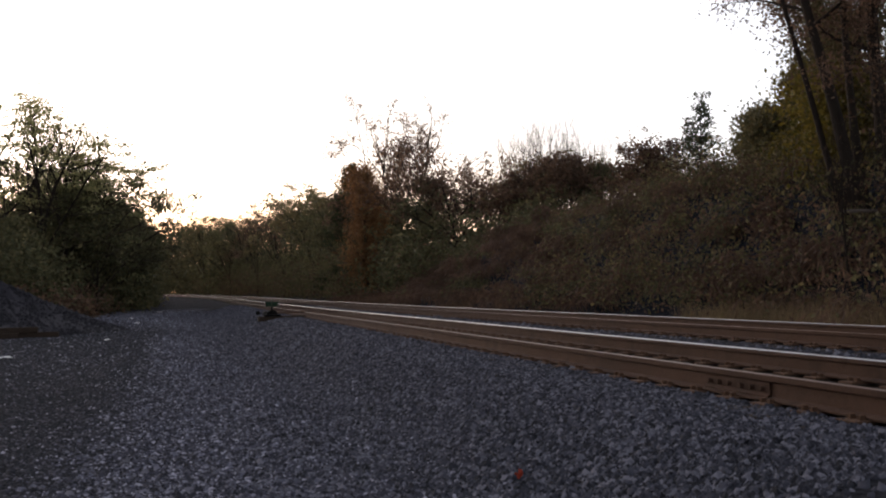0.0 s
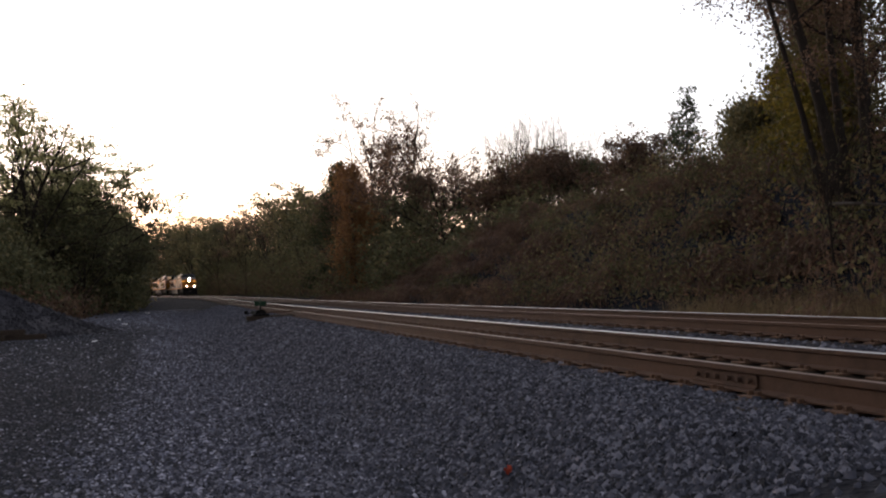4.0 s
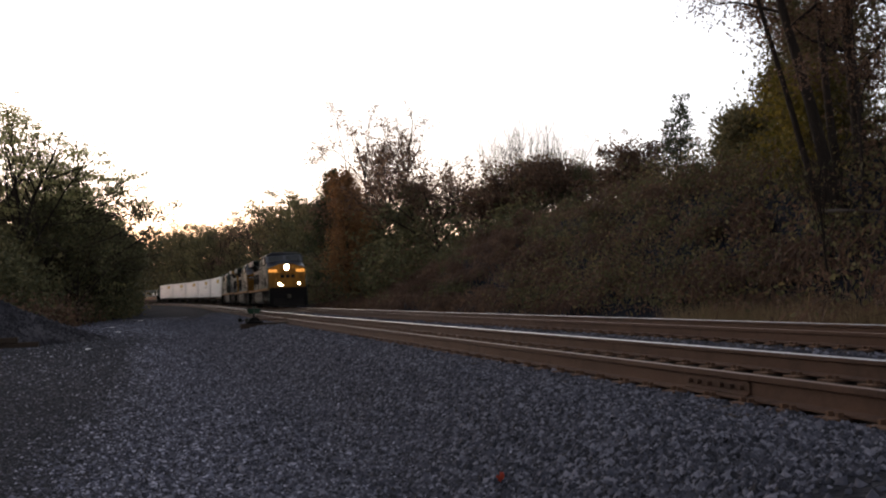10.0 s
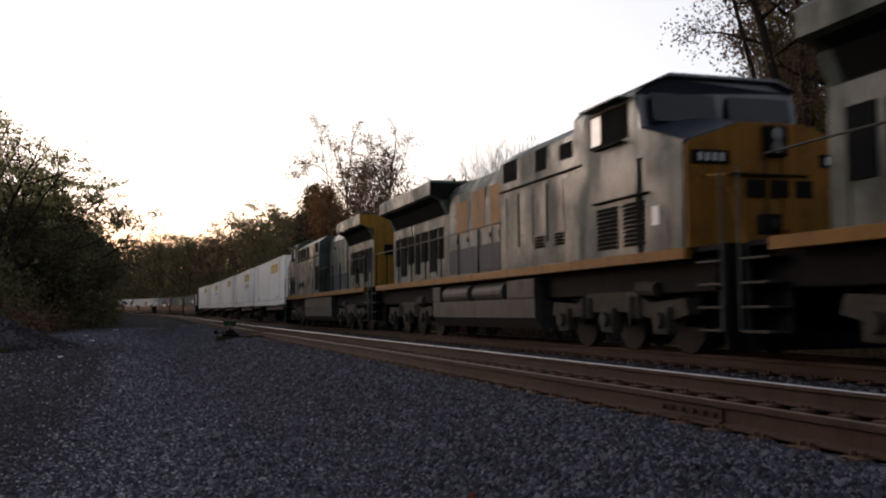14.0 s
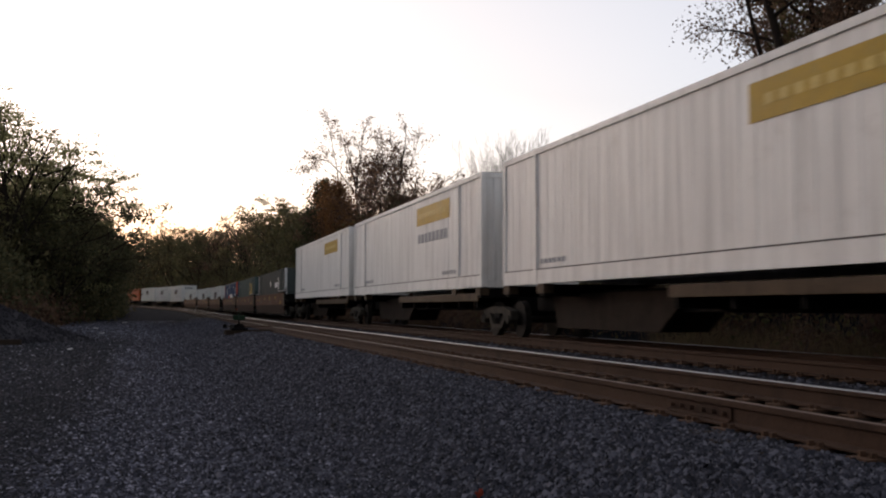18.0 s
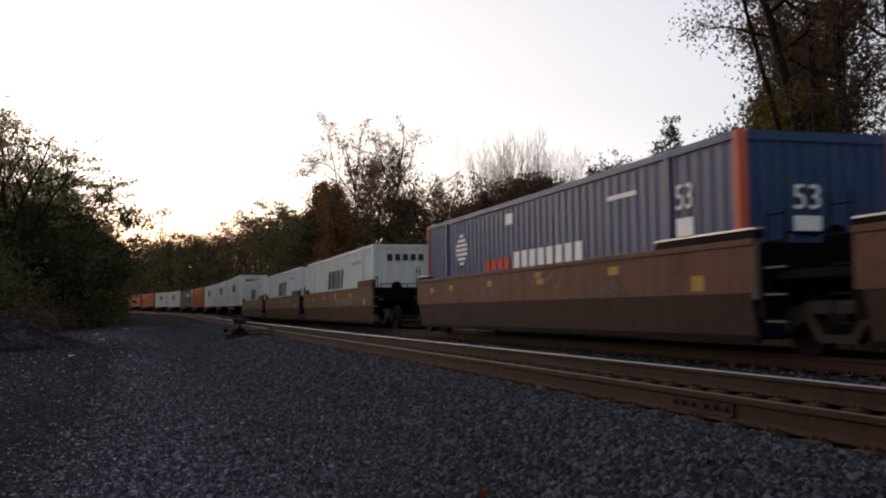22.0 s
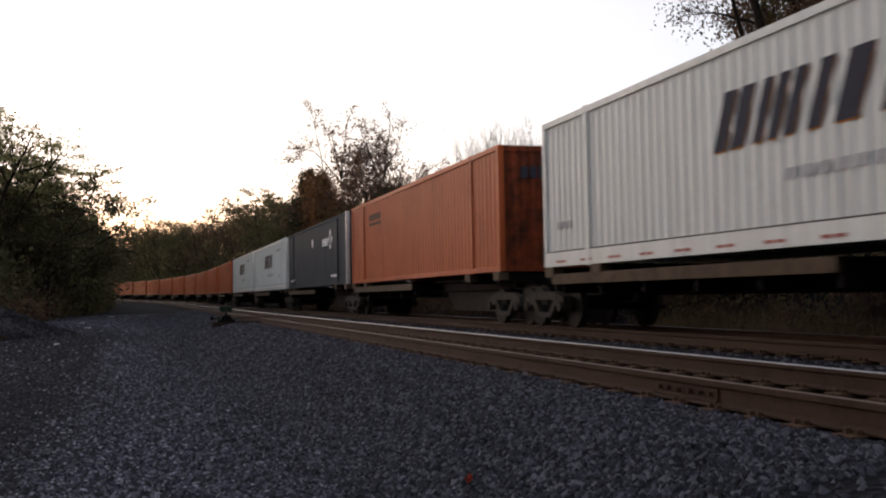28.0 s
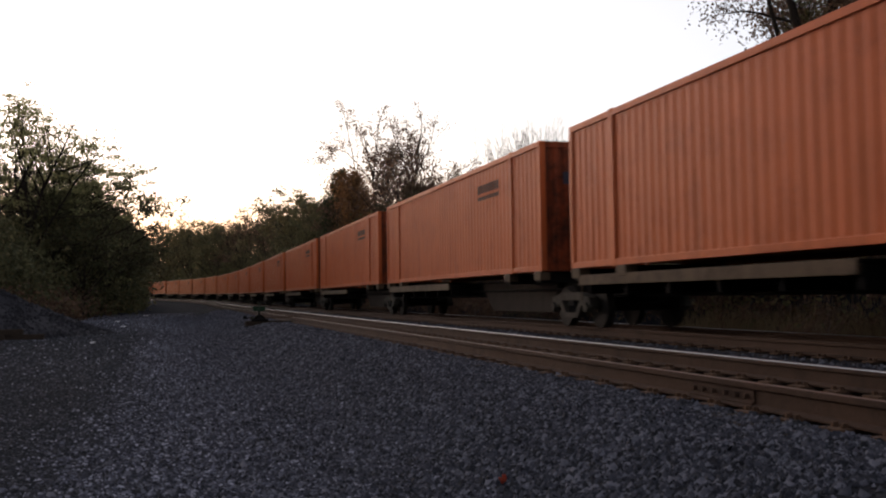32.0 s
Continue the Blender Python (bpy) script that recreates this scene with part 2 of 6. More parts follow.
M_BLACKBOX2 = surface("black_container_paint", (0.03848, 0.04617, 0.05386), 0.65, wear=(0.07695, 0.08208, 0.08464), wear_at=(0.55, 0.8), scale=0.8, streak=0.25, gloss=0.02)
M_TEAL = surface("slate_green_container_paint", (0.0621, 0.09005, 0.08694), 0.65, wear=(0.08539, 0.1118, 0.1056), scale=0.8, streak=0.2, gloss=0.02)
M_BLUE = surface("blue_container_paint", (0.03825, 0.0663, 0.1377), 0.42, wear=(0.0561, 0.0816, 0.1377), scale=0.8, streak=0.2)
M_REDPOST = surface("red_post_paint", (0.45, 0.10, 0.06), 0.5)
M_ALU = surface("aluminium_and_pane_glint", (0.465, 0.465, 0.465), 0.4, 0.3, wear=(0.3, 0.2925, 0.2775), scale=2)
M_MARK_DARK = surface("dark_lettering", (0.035, 0.037, 0.05), 0.85, gloss=0.1)
M_STRIP = surface("dull_red_strip", (0.30, 0.12, 0.10), 0.7)
M_SQUARE = surface("orange_reflector", (0.42, 0.19, 0.03), 0.5)
M_PATCH = surface("pale_repaint_patch", (0.155, 0.11, 0.075), 0.7, wear=(0.1, 0.065, 0.04), scale=2)
M_PANEL = surface("greyed_end_panel", (0.14, 0.12, 0.095), 0.7, wear=(0.06, 0.05, 0.04), scale=3)
M_SEAM = surface("seam_shadow_line", (0.09, 0.085, 0.08), 0.8)
M_MARK_GREY = surface("grey_lettering", (0.33, 0.33, 0.34), 0.85, gloss=0.1)
M_MARK_YELLOW = surface("yellow_panel", (0.3267, 0.2108, 0.02635), 0.5, wear=(0.2635, 0.1897, 0.04743), scale=2)
M_MARK_WHITE = surface("white_lettering", (0.75, 0.75, 0.75), 0.85, gloss=0.1)
M_MARK_RED = surface("red_lettering", (0.55, 0.08, 0.05), 0.85, gloss=0.1)
M_WELL = surface("well_car_brown", (0.122, 0.07, 0.037), 0.65, wear=(0.09, 0.053, 0.03), scale=0.6, spread=0.18, streak=0.35)
M_WELL2 = surface("well_car_mauve_brown", (0.1227, 0.06321, 0.04089), 0.7, wear=(0.08924, 0.04833, 0.03347), scale=0.6, spread=0.15, streak=0.35)
M_SPINE = surface("spine_car_rusty_grey", (0.072, 0.0504, 0.03312), 0.7, wear=(0.03024, 0.0216, 0.01584), scale=1.2, streak=0.4)
M_LOCO = surface("locomotive_grey_paint", (0.0525, 0.0675, 0.05875), 0.5, wear=(0.025, 0.0275, 0.0225), wear_at=(0.42, 0.72), scale=0.7, spread=0.34, bump=0.12, bump_scale=1.4, streak=0.55, gloss=0.09, patchy=0.24)
M_LOCOBLUE = surface("locomotive_blue_paint", (0.0125, 0.0165, 0.027), 0.3, wear=(0.02, 0.022, 0.029), scale=1.0, streak=0.2, gloss=0.5)
M_LOCOYEL = surface("locomotive_yellow_paint", (0.15, 0.07, 0.012), 0.55, wear=(0.08, 0.04, 0.012), scale=1.2, streak=0.35, gloss=0.05)
M_BAND = surface("faded_blue_band", (0.026, 0.033, 0.043), 0.6, wear=(0.018, 0.02, 0.022), scale=0.9, streak=0.4, gloss=0.05)
M_LOCOEND = surface("locomotive_end_yellow", (0.19, 0.105, 0.018), 0.55, wear=(0.10, 0.065, 0.018), scale=1.4, streak=0.4, gloss=0.05)
M_LOCODARK = surface("locomotive_dark_grille", (0.008, 0.0082, 0.008), 0.85, scale=2, gloss=0.01)
M_GLASS = surface("dark_window_glass", (0.02, 0.022, 0.025), 0.08, gloss=0.4)
M_TANK = surface("fuel_tank_grey", (0.03509, 0.03374, 0.03103), 0.6, wear=(0.01619, 0.01349, 0.01079), scale=1.3, streak=0.4)
M_STEEL = surface("worn_wheel_steel", (0.018, 0.0155, 0.0135), 0.75, wear=(0.03, 0.024, 0.02), scale=6)
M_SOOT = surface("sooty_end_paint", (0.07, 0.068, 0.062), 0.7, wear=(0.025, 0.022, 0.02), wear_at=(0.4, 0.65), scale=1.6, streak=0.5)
M_MARK_BROWN = surface("faded_brown_lettering", (0.09, 0.05, 0.036), 0.85, gloss=0.1)
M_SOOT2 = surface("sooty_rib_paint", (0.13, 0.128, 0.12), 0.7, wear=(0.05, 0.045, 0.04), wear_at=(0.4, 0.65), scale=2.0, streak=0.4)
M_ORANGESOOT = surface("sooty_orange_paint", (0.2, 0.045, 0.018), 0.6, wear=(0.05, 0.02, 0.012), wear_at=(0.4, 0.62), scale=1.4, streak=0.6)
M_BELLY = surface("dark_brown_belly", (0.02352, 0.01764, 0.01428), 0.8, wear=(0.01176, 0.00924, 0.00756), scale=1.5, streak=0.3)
M_SCRAWL = surface("chalky_scrawl", (0.143, 0.1235, 0.1105), 0.8, wear=(0.078, 0.065, 0.0585), scale=5)
M_GILT = surface("orange_shadow_lettering", (0.25, 0.1, 0.02), 0.7)
# darker copies of the well paints, holding the shade of the undercut lower sides
M_WELLDARK = surface("well_shade_and_plate_brown", (0.075, 0.039, 0.0225), 0.7, wear=(0.0525, 0.03, 0.0195), scale=0.7, streak=0.3)
M_WELL2SHADE = surface("well_car_shaded_mauve", (0.048, 0.0288, 0.0228), 0.7, wear=(0.0336, 0.0216, 0.0168), scale=0.7, streak=0.3)
E_HEAD = lamp_mat("headlight_glow", (1.0, 0.80, 0.52), 150.0)
E_DITCH = lamp_mat("ditch_light_glow", (1.0, 0.78, 0.48), 36.0)
E_BOARD = lamp_mat("number_board_glow", (1.0, 0.40, 0.07), 0.4)


# ---- mesh helpers ----
def part(name, bm, material, parent=None, label=""):
    me = bpy.data.meshes.new(name)
    bm.normal_update()
    bm.to_mesh(me)
    bm.free()
    me.materials.append(material)
    ob = new(name, me)
    if parent is not None:
        ob.parent = parent
    if label:
        ob["label"] = label
    return ob


def mesh_of(name, verts, faces, material, parent=None):
    me = bpy.data.meshes.new(name)
    me.from_pydata(verts, [], faces)
    me.materials.append(material)
    ob = new(name, me)
    if parent is not None:
        ob.parent = parent
    return ob


def quads(name, v, material, parent=None):
    """v: array (n, k, 3) of n separate polygons with k corners."""
    n, k, _ = v.shape
    me = bpy.data.meshes.new(name)
    me.vertices.add(n * k)
    me.vertices.foreach_set("co", np.ascontiguousarray(v, np.float32).ravel())
    me.loops.add(n * k)
    me.loops.foreach_set("vertex_index", np.arange(n * k, dtype=np.int32))
    me.polygons.add(n)
    me.polygons.foreach_set("loop_start", np.arange(0, n * k, k, dtype=np.int32))
    me.update(calc_edges=True)
    me.materials.append(material)
    ob = new(name, me)
    if parent is not None:
        ob.parent = parent
    return ob


def solid(name, v, f, material, parent=None):
    """v: (n, k, 3) corners of n alike small solids, f: (m, 3) triangles over the k corners."""
    n, k, _ = v.shape
    f = np.asarray(f)
    idx = (np.arange(n)[:, None, None] * k + f[None]).reshape(-1, 3).astype(np.int32)
    me = bpy.data.meshes.new(name)
    me.vertices.add(n * k)
    me.vertices.foreach_set("co", np.ascontiguousarray(v, np.float32).ravel())
    me.loops.add(idx.size)
    me.loops.foreach_set("vertex_index", idx.ravel())
    me.polygons.add(len(idx))
    me.polygons.foreach_set("loop_start", np.arange(0, idx.size, 3, dtype=np.int32))
    me.update(calc_edges=True)
    me.materials.append(material)
    ob = new(name, me)
    if parent is not None:
        ob.parent = parent
    return ob


def box(bm, x0, x1, y0, y1, z0, z1, bevel=0.0):
    r = bmesh.ops.create_cube(bm, size=1.0)
    for v in r["verts"]:
        v.co = Vector(((x0 + x1) / 2 + v.co.x * (x1 - x0), (y0 + y1) / 2 + v.co.y * (y1 - y0), (z0 + z1) / 2 + v.co.z * (z1 - z0)))
    if bevel:
        es = list({e for v in r["verts"] for e in v.link_edges})
        bmesh.ops.bevel(bm, geom=es, offset=bevel, segments=2, affect="EDGES", profile=0.6)
    return bm


def boxed(x0, x1, y0, y1, z0, z1, bevel=0.0):
    return box(bmesh.new(), x0, x1, y0, y1, z0, z1, bevel)


def rod(bm, p0, p1, r, n=10, r1=None):
    p0, p1 = Vector(p0), Vector(p1)
    d = p1 - p0
    m = Matrix.Translation((p0 + p1) / 2) @ d.to_track_quat("Z", "Y").to_matrix().to_4x4()
    bmesh.ops.create_cone(bm, cap_ends=True, segments=n, radius1=r, radius2=r if r1 is None else r1, depth=d.length, matrix=m)
    return bm


def rodded(p0, p1, r, n=10, r1=None):
    return rod(bmesh.new(), p0, p1, r, n, r1)


def prism_y(bm, profile, y0, y1):
    """Extrudes a profile of (x, z) points from y0 to y1."""
    a = [bm.verts.new((x, y0, z)) for x, z in profile]
    b = [bm.verts.new((x, y1, z)) for x, z in profile]
    n = len(a)
    bm.faces.new(a)
    bm.faces.new(b[::-1])
    for i in range(n):
        bm.faces.new((a[i], b[i], b[(i + 1) % n], a[(i + 1) % n]))
    bmesh.ops.recalc_face_normals(bm, faces=bm.faces[:])
    return bm


def prism_x(bm, profile, x0, x1):
    """Extrudes a profile of (y, z) points from x0 to x1."""
    a = [bm.verts.new((x0, y, z)) for y, z in profile]
    b = [bm.verts.new((x1, y, z)) for y, z in profile]
    n = len(a)
    bm.faces.new(a)
    bm.faces.new(b[::-1])
    for i in range(n):
        bm.faces.new((a[i], b[i], b[(i + 1) % n], a[(i + 1) % n]))
    bmesh.ops.recalc_face_normals(bm, faces=bm.faces[:])
    return bm


# ---- the line of the railway: s metres along it, d metres across from the camera's side ----
RAIL_Z = 0.70
HEAD0, CURVE, S_A, S_B, RISE = radians(14.374), 0.001513, 99.0, 148.5, 0.216e-4
STEP = 0.5
S_AX = np.arange(-600, 1100, STEP)
TH_AX = HEAD0 + np.cumsum(CURVE * np.clip((S_AX - S_A) / (S_B - S_A), 0, 1)) * STEP
X_AX = np.cumsum(-np.sin(TH_AX)) * STEP
Y_AX = np.cumsum(np.cos(TH_AX)) * STEP
D_FAR, D_NEAR = 9.066, 4.915
I0 = int(round(600 / STEP))
X_AX = X_AX - X_AX[I0] + D_FAR * math.cos(HEAD0)
Y_AX = Y_AX - Y_AX[I0] + D_FAR * math.sin(HEAD0)
Z_AX = RAIL_Z + RISE * np.clip(S_AX - 20, 0, 260) ** 2


def line(s, d=D_FAR, z=0.0):
    """Place, and heading in radians, at s along the railway, d across it, z above the rails."""
    x, y, h, th = (float(np.interp(s, S_AX, a)) for a in (X_AX, Y_AX, Z_AX, TH_AX))
    o = d - D_FAR
    return Vector((x + o * math.cos(th), y + o * math.sin(th), h + z)), th


def lines(s, d, z):
    x, y, h, th = (np.interp(s, S_AX, a) for a in (X_AX, Y_AX, Z_AX, TH_AX))
    o = d - D_FAR
    return np.stack([x + o * np.cos(th), y + o * np.sin(th), h + z], -1)


def smooth(a, b, x):
    t = np.clip((x - a) / (b - a), 0, 1)
    return t * t * (3 - 2 * t)


def wave(x, y):
    return (np.sin(x * 0.31 + 1.3 * np.sin(y * 0.17)) + np.sin(y * 0.27 + 1.1 * np.sin(x * 0.23) + 2)) * 0.5


NEAR_S = np.concatenate([np.arange(-600, -60, 6.0), np.arange(-60, 420, 2.0), np.arange(420, 1090, 6.0)])
NEAR_P = lines(NEAR_S, np.full_like(NEAR_S, D_FAR), 0)


def sd_of(x, y):
    """s and d of places in the plan."""
    x, y = np.atleast_1d(x).astype(float), np.atleast_1d(y).astype(float)
    s, d = np.empty_like(x), np.empty_like(x)
    for a in range(0, len(x), 4000):
        q = np.hypot(x[a:a + 4000, None] - NEAR_P[None, :, 0], y[a:a + 4000, None] - NEAR_P[None, :, 1])
        i = q.argmin(1)
        th = np.interp(NEAR_S[i], S_AX, TH_AX)
        dx, dy = x[a:a + 4000] - NEAR_P[i, 0], y[a:a + 4000] - NEAR_P[i, 1]
        s[a:a + 4000] = NEAR_S[i] - dx * np.sin(th) + dy * np.cos(th)
        d[a:a + 4000] = D_FAR + dx * np.cos(th) + dy * np.sin(th)
    return s, d


def height(x, y, sd=None):
    """Ground height: a gravel yard, the ballast bed of the two tracks, and a brushy bank beyond them."""
    s, d = sd_of(x, y) if sd is None else sd
    zr = np.interp(s, S_AX, Z_AX)
    z = 0.06 + 0.05 * wave(x * 0.7, y * 0.7) + np.clip(zr - RAIL_Z, 0, 9)
    bed = smooth(1.3, 3.35, d) * (1 - smooth(12.0, 14.0, d))
    bed_z = 0.452 + 0.036 * (smooth(4.25, 3.95, d) + smooth(5.85, 6.1, d) * smooth(8.2, 7.9, d) + smooth(9.95, 10.25, d)) + np.clip(zr - RAIL_Z, 0, 9)
    z = z * (1 - bed) + bed_z * bed
    bank = smooth(13.0, 20.5, d) * (4.4 * smooth(84, 56, s) + 0.6)
    z = z + bank * (1 + 0.12 * wave(x * 0.9, y * 0.9)) + smooth(13, 20, d) * 0.25 * wave(x * 1.7, y * 1.9)
    left = smooth(-14.0, -24.0, d + 0.05 * np.clip(s - 20, 0, 200)) * 0.9
    return z + left * (1 + 0.2 * wave(x, y))


def ground_z(x, y):
    return float(height(np.array([x]), np.array([y]))[0])


# ---- ground: one sheet to the horizon ----
def axis(*runs):
    out = [runs[0][0]]
    for a, b, n in runs:
        out += list(np.linspace(a, b, n + 1)[1:])
    return np.array(out)


def build_ground():
    a = axis((-3000, -400, 6), (-400, -60, 8), (-60, -10, 20), (-10, 60, 150), (60, 160, 70), (160, 420, 60), (420, 1000, 16), (1000, 4000, 8))
    b = axis((-3000, -500, 6), (-500, -100, 10), (-100, -30, 20), (-30, -2, 32), (-2, 15, 60), (15, 40, 34), (40, 120, 16), (120, 600, 10), (600, 3000, 6))
    A, B = np.meshgrid(a, b, indexing="ij")
    u, n = np.array([-math.sin(HEAD0), math.cos(HEAD0)]), np.array([math.cos(HEAD0), math.sin(HEAD0)])
    off = (X_AX * n[0] + Y_AX * n[1]) - D_FAR
    along = X_AX * u[0] + Y_AX * u[1]
    Bs = B + np.interp(A, along, off) * np.exp(-(B / 350) ** 2)
    X, Y = A * u[0] + Bs * n[0], A * u[1] + Bs * n[1]
    sd = sd_of(X.ravel(), Y.ravel())
    Z = height(X.ravel(), Y.ravel(), sd)
    far = np.hypot(X.ravel(), Y.ravel())
    Z = np.where(far > 700, np.minimum(Z, 1.0), Z)
    v = np.stack([X.ravel(), Y.ravel(), Z], -1)
    na, nb = A.shape
    i = (np.arange(na - 1)[:, None] * nb + np.arange(nb - 1)[None]).ravel()
    f = np.stack([i, i + nb, i + nb + 1, i + 1], -1)
    ob = mesh_of("ground", v.tolist(), f.tolist(), M_GROUND)
    me = ob.data
    s, d = sd
    soil = np.clip(smooth(12.6, 14.5, d) + 0.95 * smooth(0.3, -1.3, d + 0.5 * wave(s * 0.9, d * 1.7)) * smooth(4.0, 8.5, s) * smooth(60, 30, s) + 0.85 * smooth(0.2, -2.6, d + 0.5 * wave(s * 1.3, d * 1.3)) * smooth(48, 24, s) + smooth(-10, -17, d), 0, 1)
    at = me.attributes.new("soil", "FLOAT", "POINT")
    at.data.foreach_set("value", soil.astype(np.float32))
    me.polygons.foreach_set("use_smooth", np.ones(len(me.polygons), bool))
    tagged(ob, "grey gravel yard with ballast bed and leaf-littered bank", "ground", kind="structure")


build_ground()
RNG = np.random.default_rng(7)

CHIP_F = [(0, 1, 5), (0, 5, 4), (1, 2, 5), (2, 3, 4), (2, 4, 5), (3, 0, 4)]


def chips(rng, c, r, flat):
    """Angular broken stones: an uneven four-sided foot and a tilted ridge above it."""
    n = len(c)
    turn = rng.uniform(0, 6.28, (n, 1))
    a = np.arange(4)[None] * 1.5708 + turn + rng.normal(0, 0.3, (n, 4))
    q = r[:, None] * rng.uniform(0.7, 1.35, (n, 4))
    v = np.empty((n, 6, 3))
    v[:, :4, 0], v[:, :4, 1] = np.cos(a) * q, np.sin(a) * q
    v[:, :4, 2] = -r[:, None] * 0.3 + rng.normal(0, 0.18, (n, 4)) * r[:, None]
    for k, o in ((4, 3.93), (5, 0.79)):
        t = turn[:, 0] + o + rng.normal(0, 0.4, n)
        q = r * rng.uniform(0.15, 0.7, n)
        v[:, k, 0], v[:, k, 1] = np.cos(t) * q, np.sin(t) * q
        v[:, k, 2] = r * flat * rng.uniform(0.25, 1.2, n)
    return v + c[:, None]


def stones(name, label, material, n, s_rng, d_lo, d_hi, size, flat=0.9, seed=1, keep=None):
    """Broken stones strewn over a stretch of the plan, thinning out along the line."""
    rng = np.random.default_rng(seed)
    s = s_rng[0] * (s_rng[1] / s_rng[0]) ** rng.random(n) if s_rng[0] > 0 else rng.uniform(*s_rng, n)
    lo = d_lo(s)
    d = lo + (d_hi - lo) * rng.random(n)
    if keep is not None:
        ok = keep(s, d, rng)
        s, d = s[ok], d[ok]
    p = lines(s, d, 0)
    p[:, 2] = height(p[:, 0], p[:, 1], (s, d)) + 0.004
    r = size * rng.uniform(0.45, 1.5, len(s)) * np.clip(s / 14, 1.0, 1.7) * np.where(rng.random(len(s)) < 0.05, 1.5, 1.0)
    return tagged(solid(name, chips(rng, p, r, flat), CHIP_F, material), label, "gravel", kind="stuff")


# ---- tracks ----
RAIL_PROFILE = [(-0.076, -0.186), (0.076, -0.186), (0.076, -0.174), (0.012, -0.155), (0.009, -0.055), (0.036, -0.042),
                (0.037, -0.008), (0.031, 0.0), (-0.031, 0.0), (-0.037, -0.006), (-0.036, -0.042), (-0.009, -0.055), (-0.012, -0.155), (-0.076, -0.174)]


def build_rail(d, head, parent):
    s = np.concatenate([np.arange(-560, -60, 10.0), np.arange(-60, 100, 2.0), np.arange(100, 1060, 4.0)])
    k = len(RAIL_PROFILE)
    v = np.concatenate([lines(s, np.full_like(s, d + o), z)[:, None] for o, z in RAIL_PROFILE], 1).reshape(-1, 3)
    f, m = [], []
    for i in range(len(s) - 1):
        for j in range(k):
            j2 = (j + 1) % k
            f.append((i * k + j, i * k + j2, (i + 1) * k + j2, (i + 1) * k + j))
            m.append(1 if j in ((7, 8) if head is M_HEAD else (7,)) else 0)
    ob = mesh_of("rail", v.tolist(), f, M_RUST, parent)
    ob.data.materials.append(head)
    ob.data.polygons.foreach_set("material_index", np.array(m, np.int32))
    return ob


def tie_mesh():
    bm = boxed(-0.115, 0.115, -1.3, 1.3, -0.18, 0.0, 0.012)
    me = bpy.data.meshes.new("tie")
    bm.to_mesh(me)
    bm.free()
    me.materials.append(M_TIE)
    return me


def plate_mesh():
    """Tie plate with four spike heads."""
    bm = boxed(-0.095, 0.095, -0.19, 0.19, 0.0, 0.018, 0.004)
    for x in (-0.05, 0.05):
        for y in (-0.105, 0.105):
            box(bm, x - 0.014, x + 0.014, y - 0.02, y + 0.02, 0.015, 0.05)
    me = bpy.data.meshes.new("tie_plate")
    bm.to_mesh(me)
    bm.free()
    me.materials.append(M_PLATE)
    return me


M_PLATE = surface("rusty_tie_plate", (0.075, 0.043, 0.027), 0.85, wear=(0.03, 0.019, 0.014), scale=6, fine=50, gloss=0.1)
TIE, PLATE = tie_mesh(), plate_mesh()


def build_track(d, heads, label, ties_to):
    track = tagged(new("railway_track"), label, "railway track", group="parallel tracks")
    track.empty_display_size = 0.2
    build_rail(d - 0.7525, heads[0], track)
    build_rail(d + 0.7525, heads[1], track)
    rng = random.Random(int(d * 10))
    far_v = []
    s, i = -8.0, 0
    while s < 230:
        p, th = line(s, d, -0.204)
        yaw = th - math.pi / 2 + rng.gauss(0, 0.012)
        if s < ties_to:
            t = new("tie", TIE)
            t.parent = track
            t.matrix_basis = Matrix.Translation(p + Vector((0, 0, rng.uniform(-0.012, 0.004)))) @ Matrix.Rotation(yaw + math.pi, 4, "Z")
            for side in (-0.7525, 0.7525):
                q, _ = line(s, d + side, -0.206)
                pl = new("tie_plate", PLATE)
                pl.parent = track
                pl.matrix_basis = Matrix.Translation(q) @ Matrix.Rotation(yaw, 4, "Z")
        else:
            c, sn = math.cos(yaw), math.sin(yaw)
            far_v.append([(p.x + a * c - b * sn, p.y + a * sn + b * c, p.z + z) for z in (-0.18, 0) for a, b in ((-.11, -1.3), (.11, -1.3), (.11, 1.3), (-.11, 1.3))])
        s += 0.5 + rng.uniform(-0.03, 0.03)
        i += 1
    tri = [(4, 5, 6), (4, 6, 7), (0, 1, 5), (0, 5, 4), (1, 2, 6), (1, 6, 5), (2, 3, 7), (2, 7, 6), (3, 0, 4), (3, 4, 7)]
    ob = solid("tie_run", np.array(far_v), tri, M_TIE, track)
    tagged(ob, kind="stuff")
    return track


near_track = build_track(D_NEAR, (M_HEAD_DULL, M_HEAD), "rusty steel rails on wooden ties in grey ballast", 62)
far_track = build_track(D_FAR, (M_HEAD_DULL, M_HEAD), "rusty main line rails under the passing train", 50)

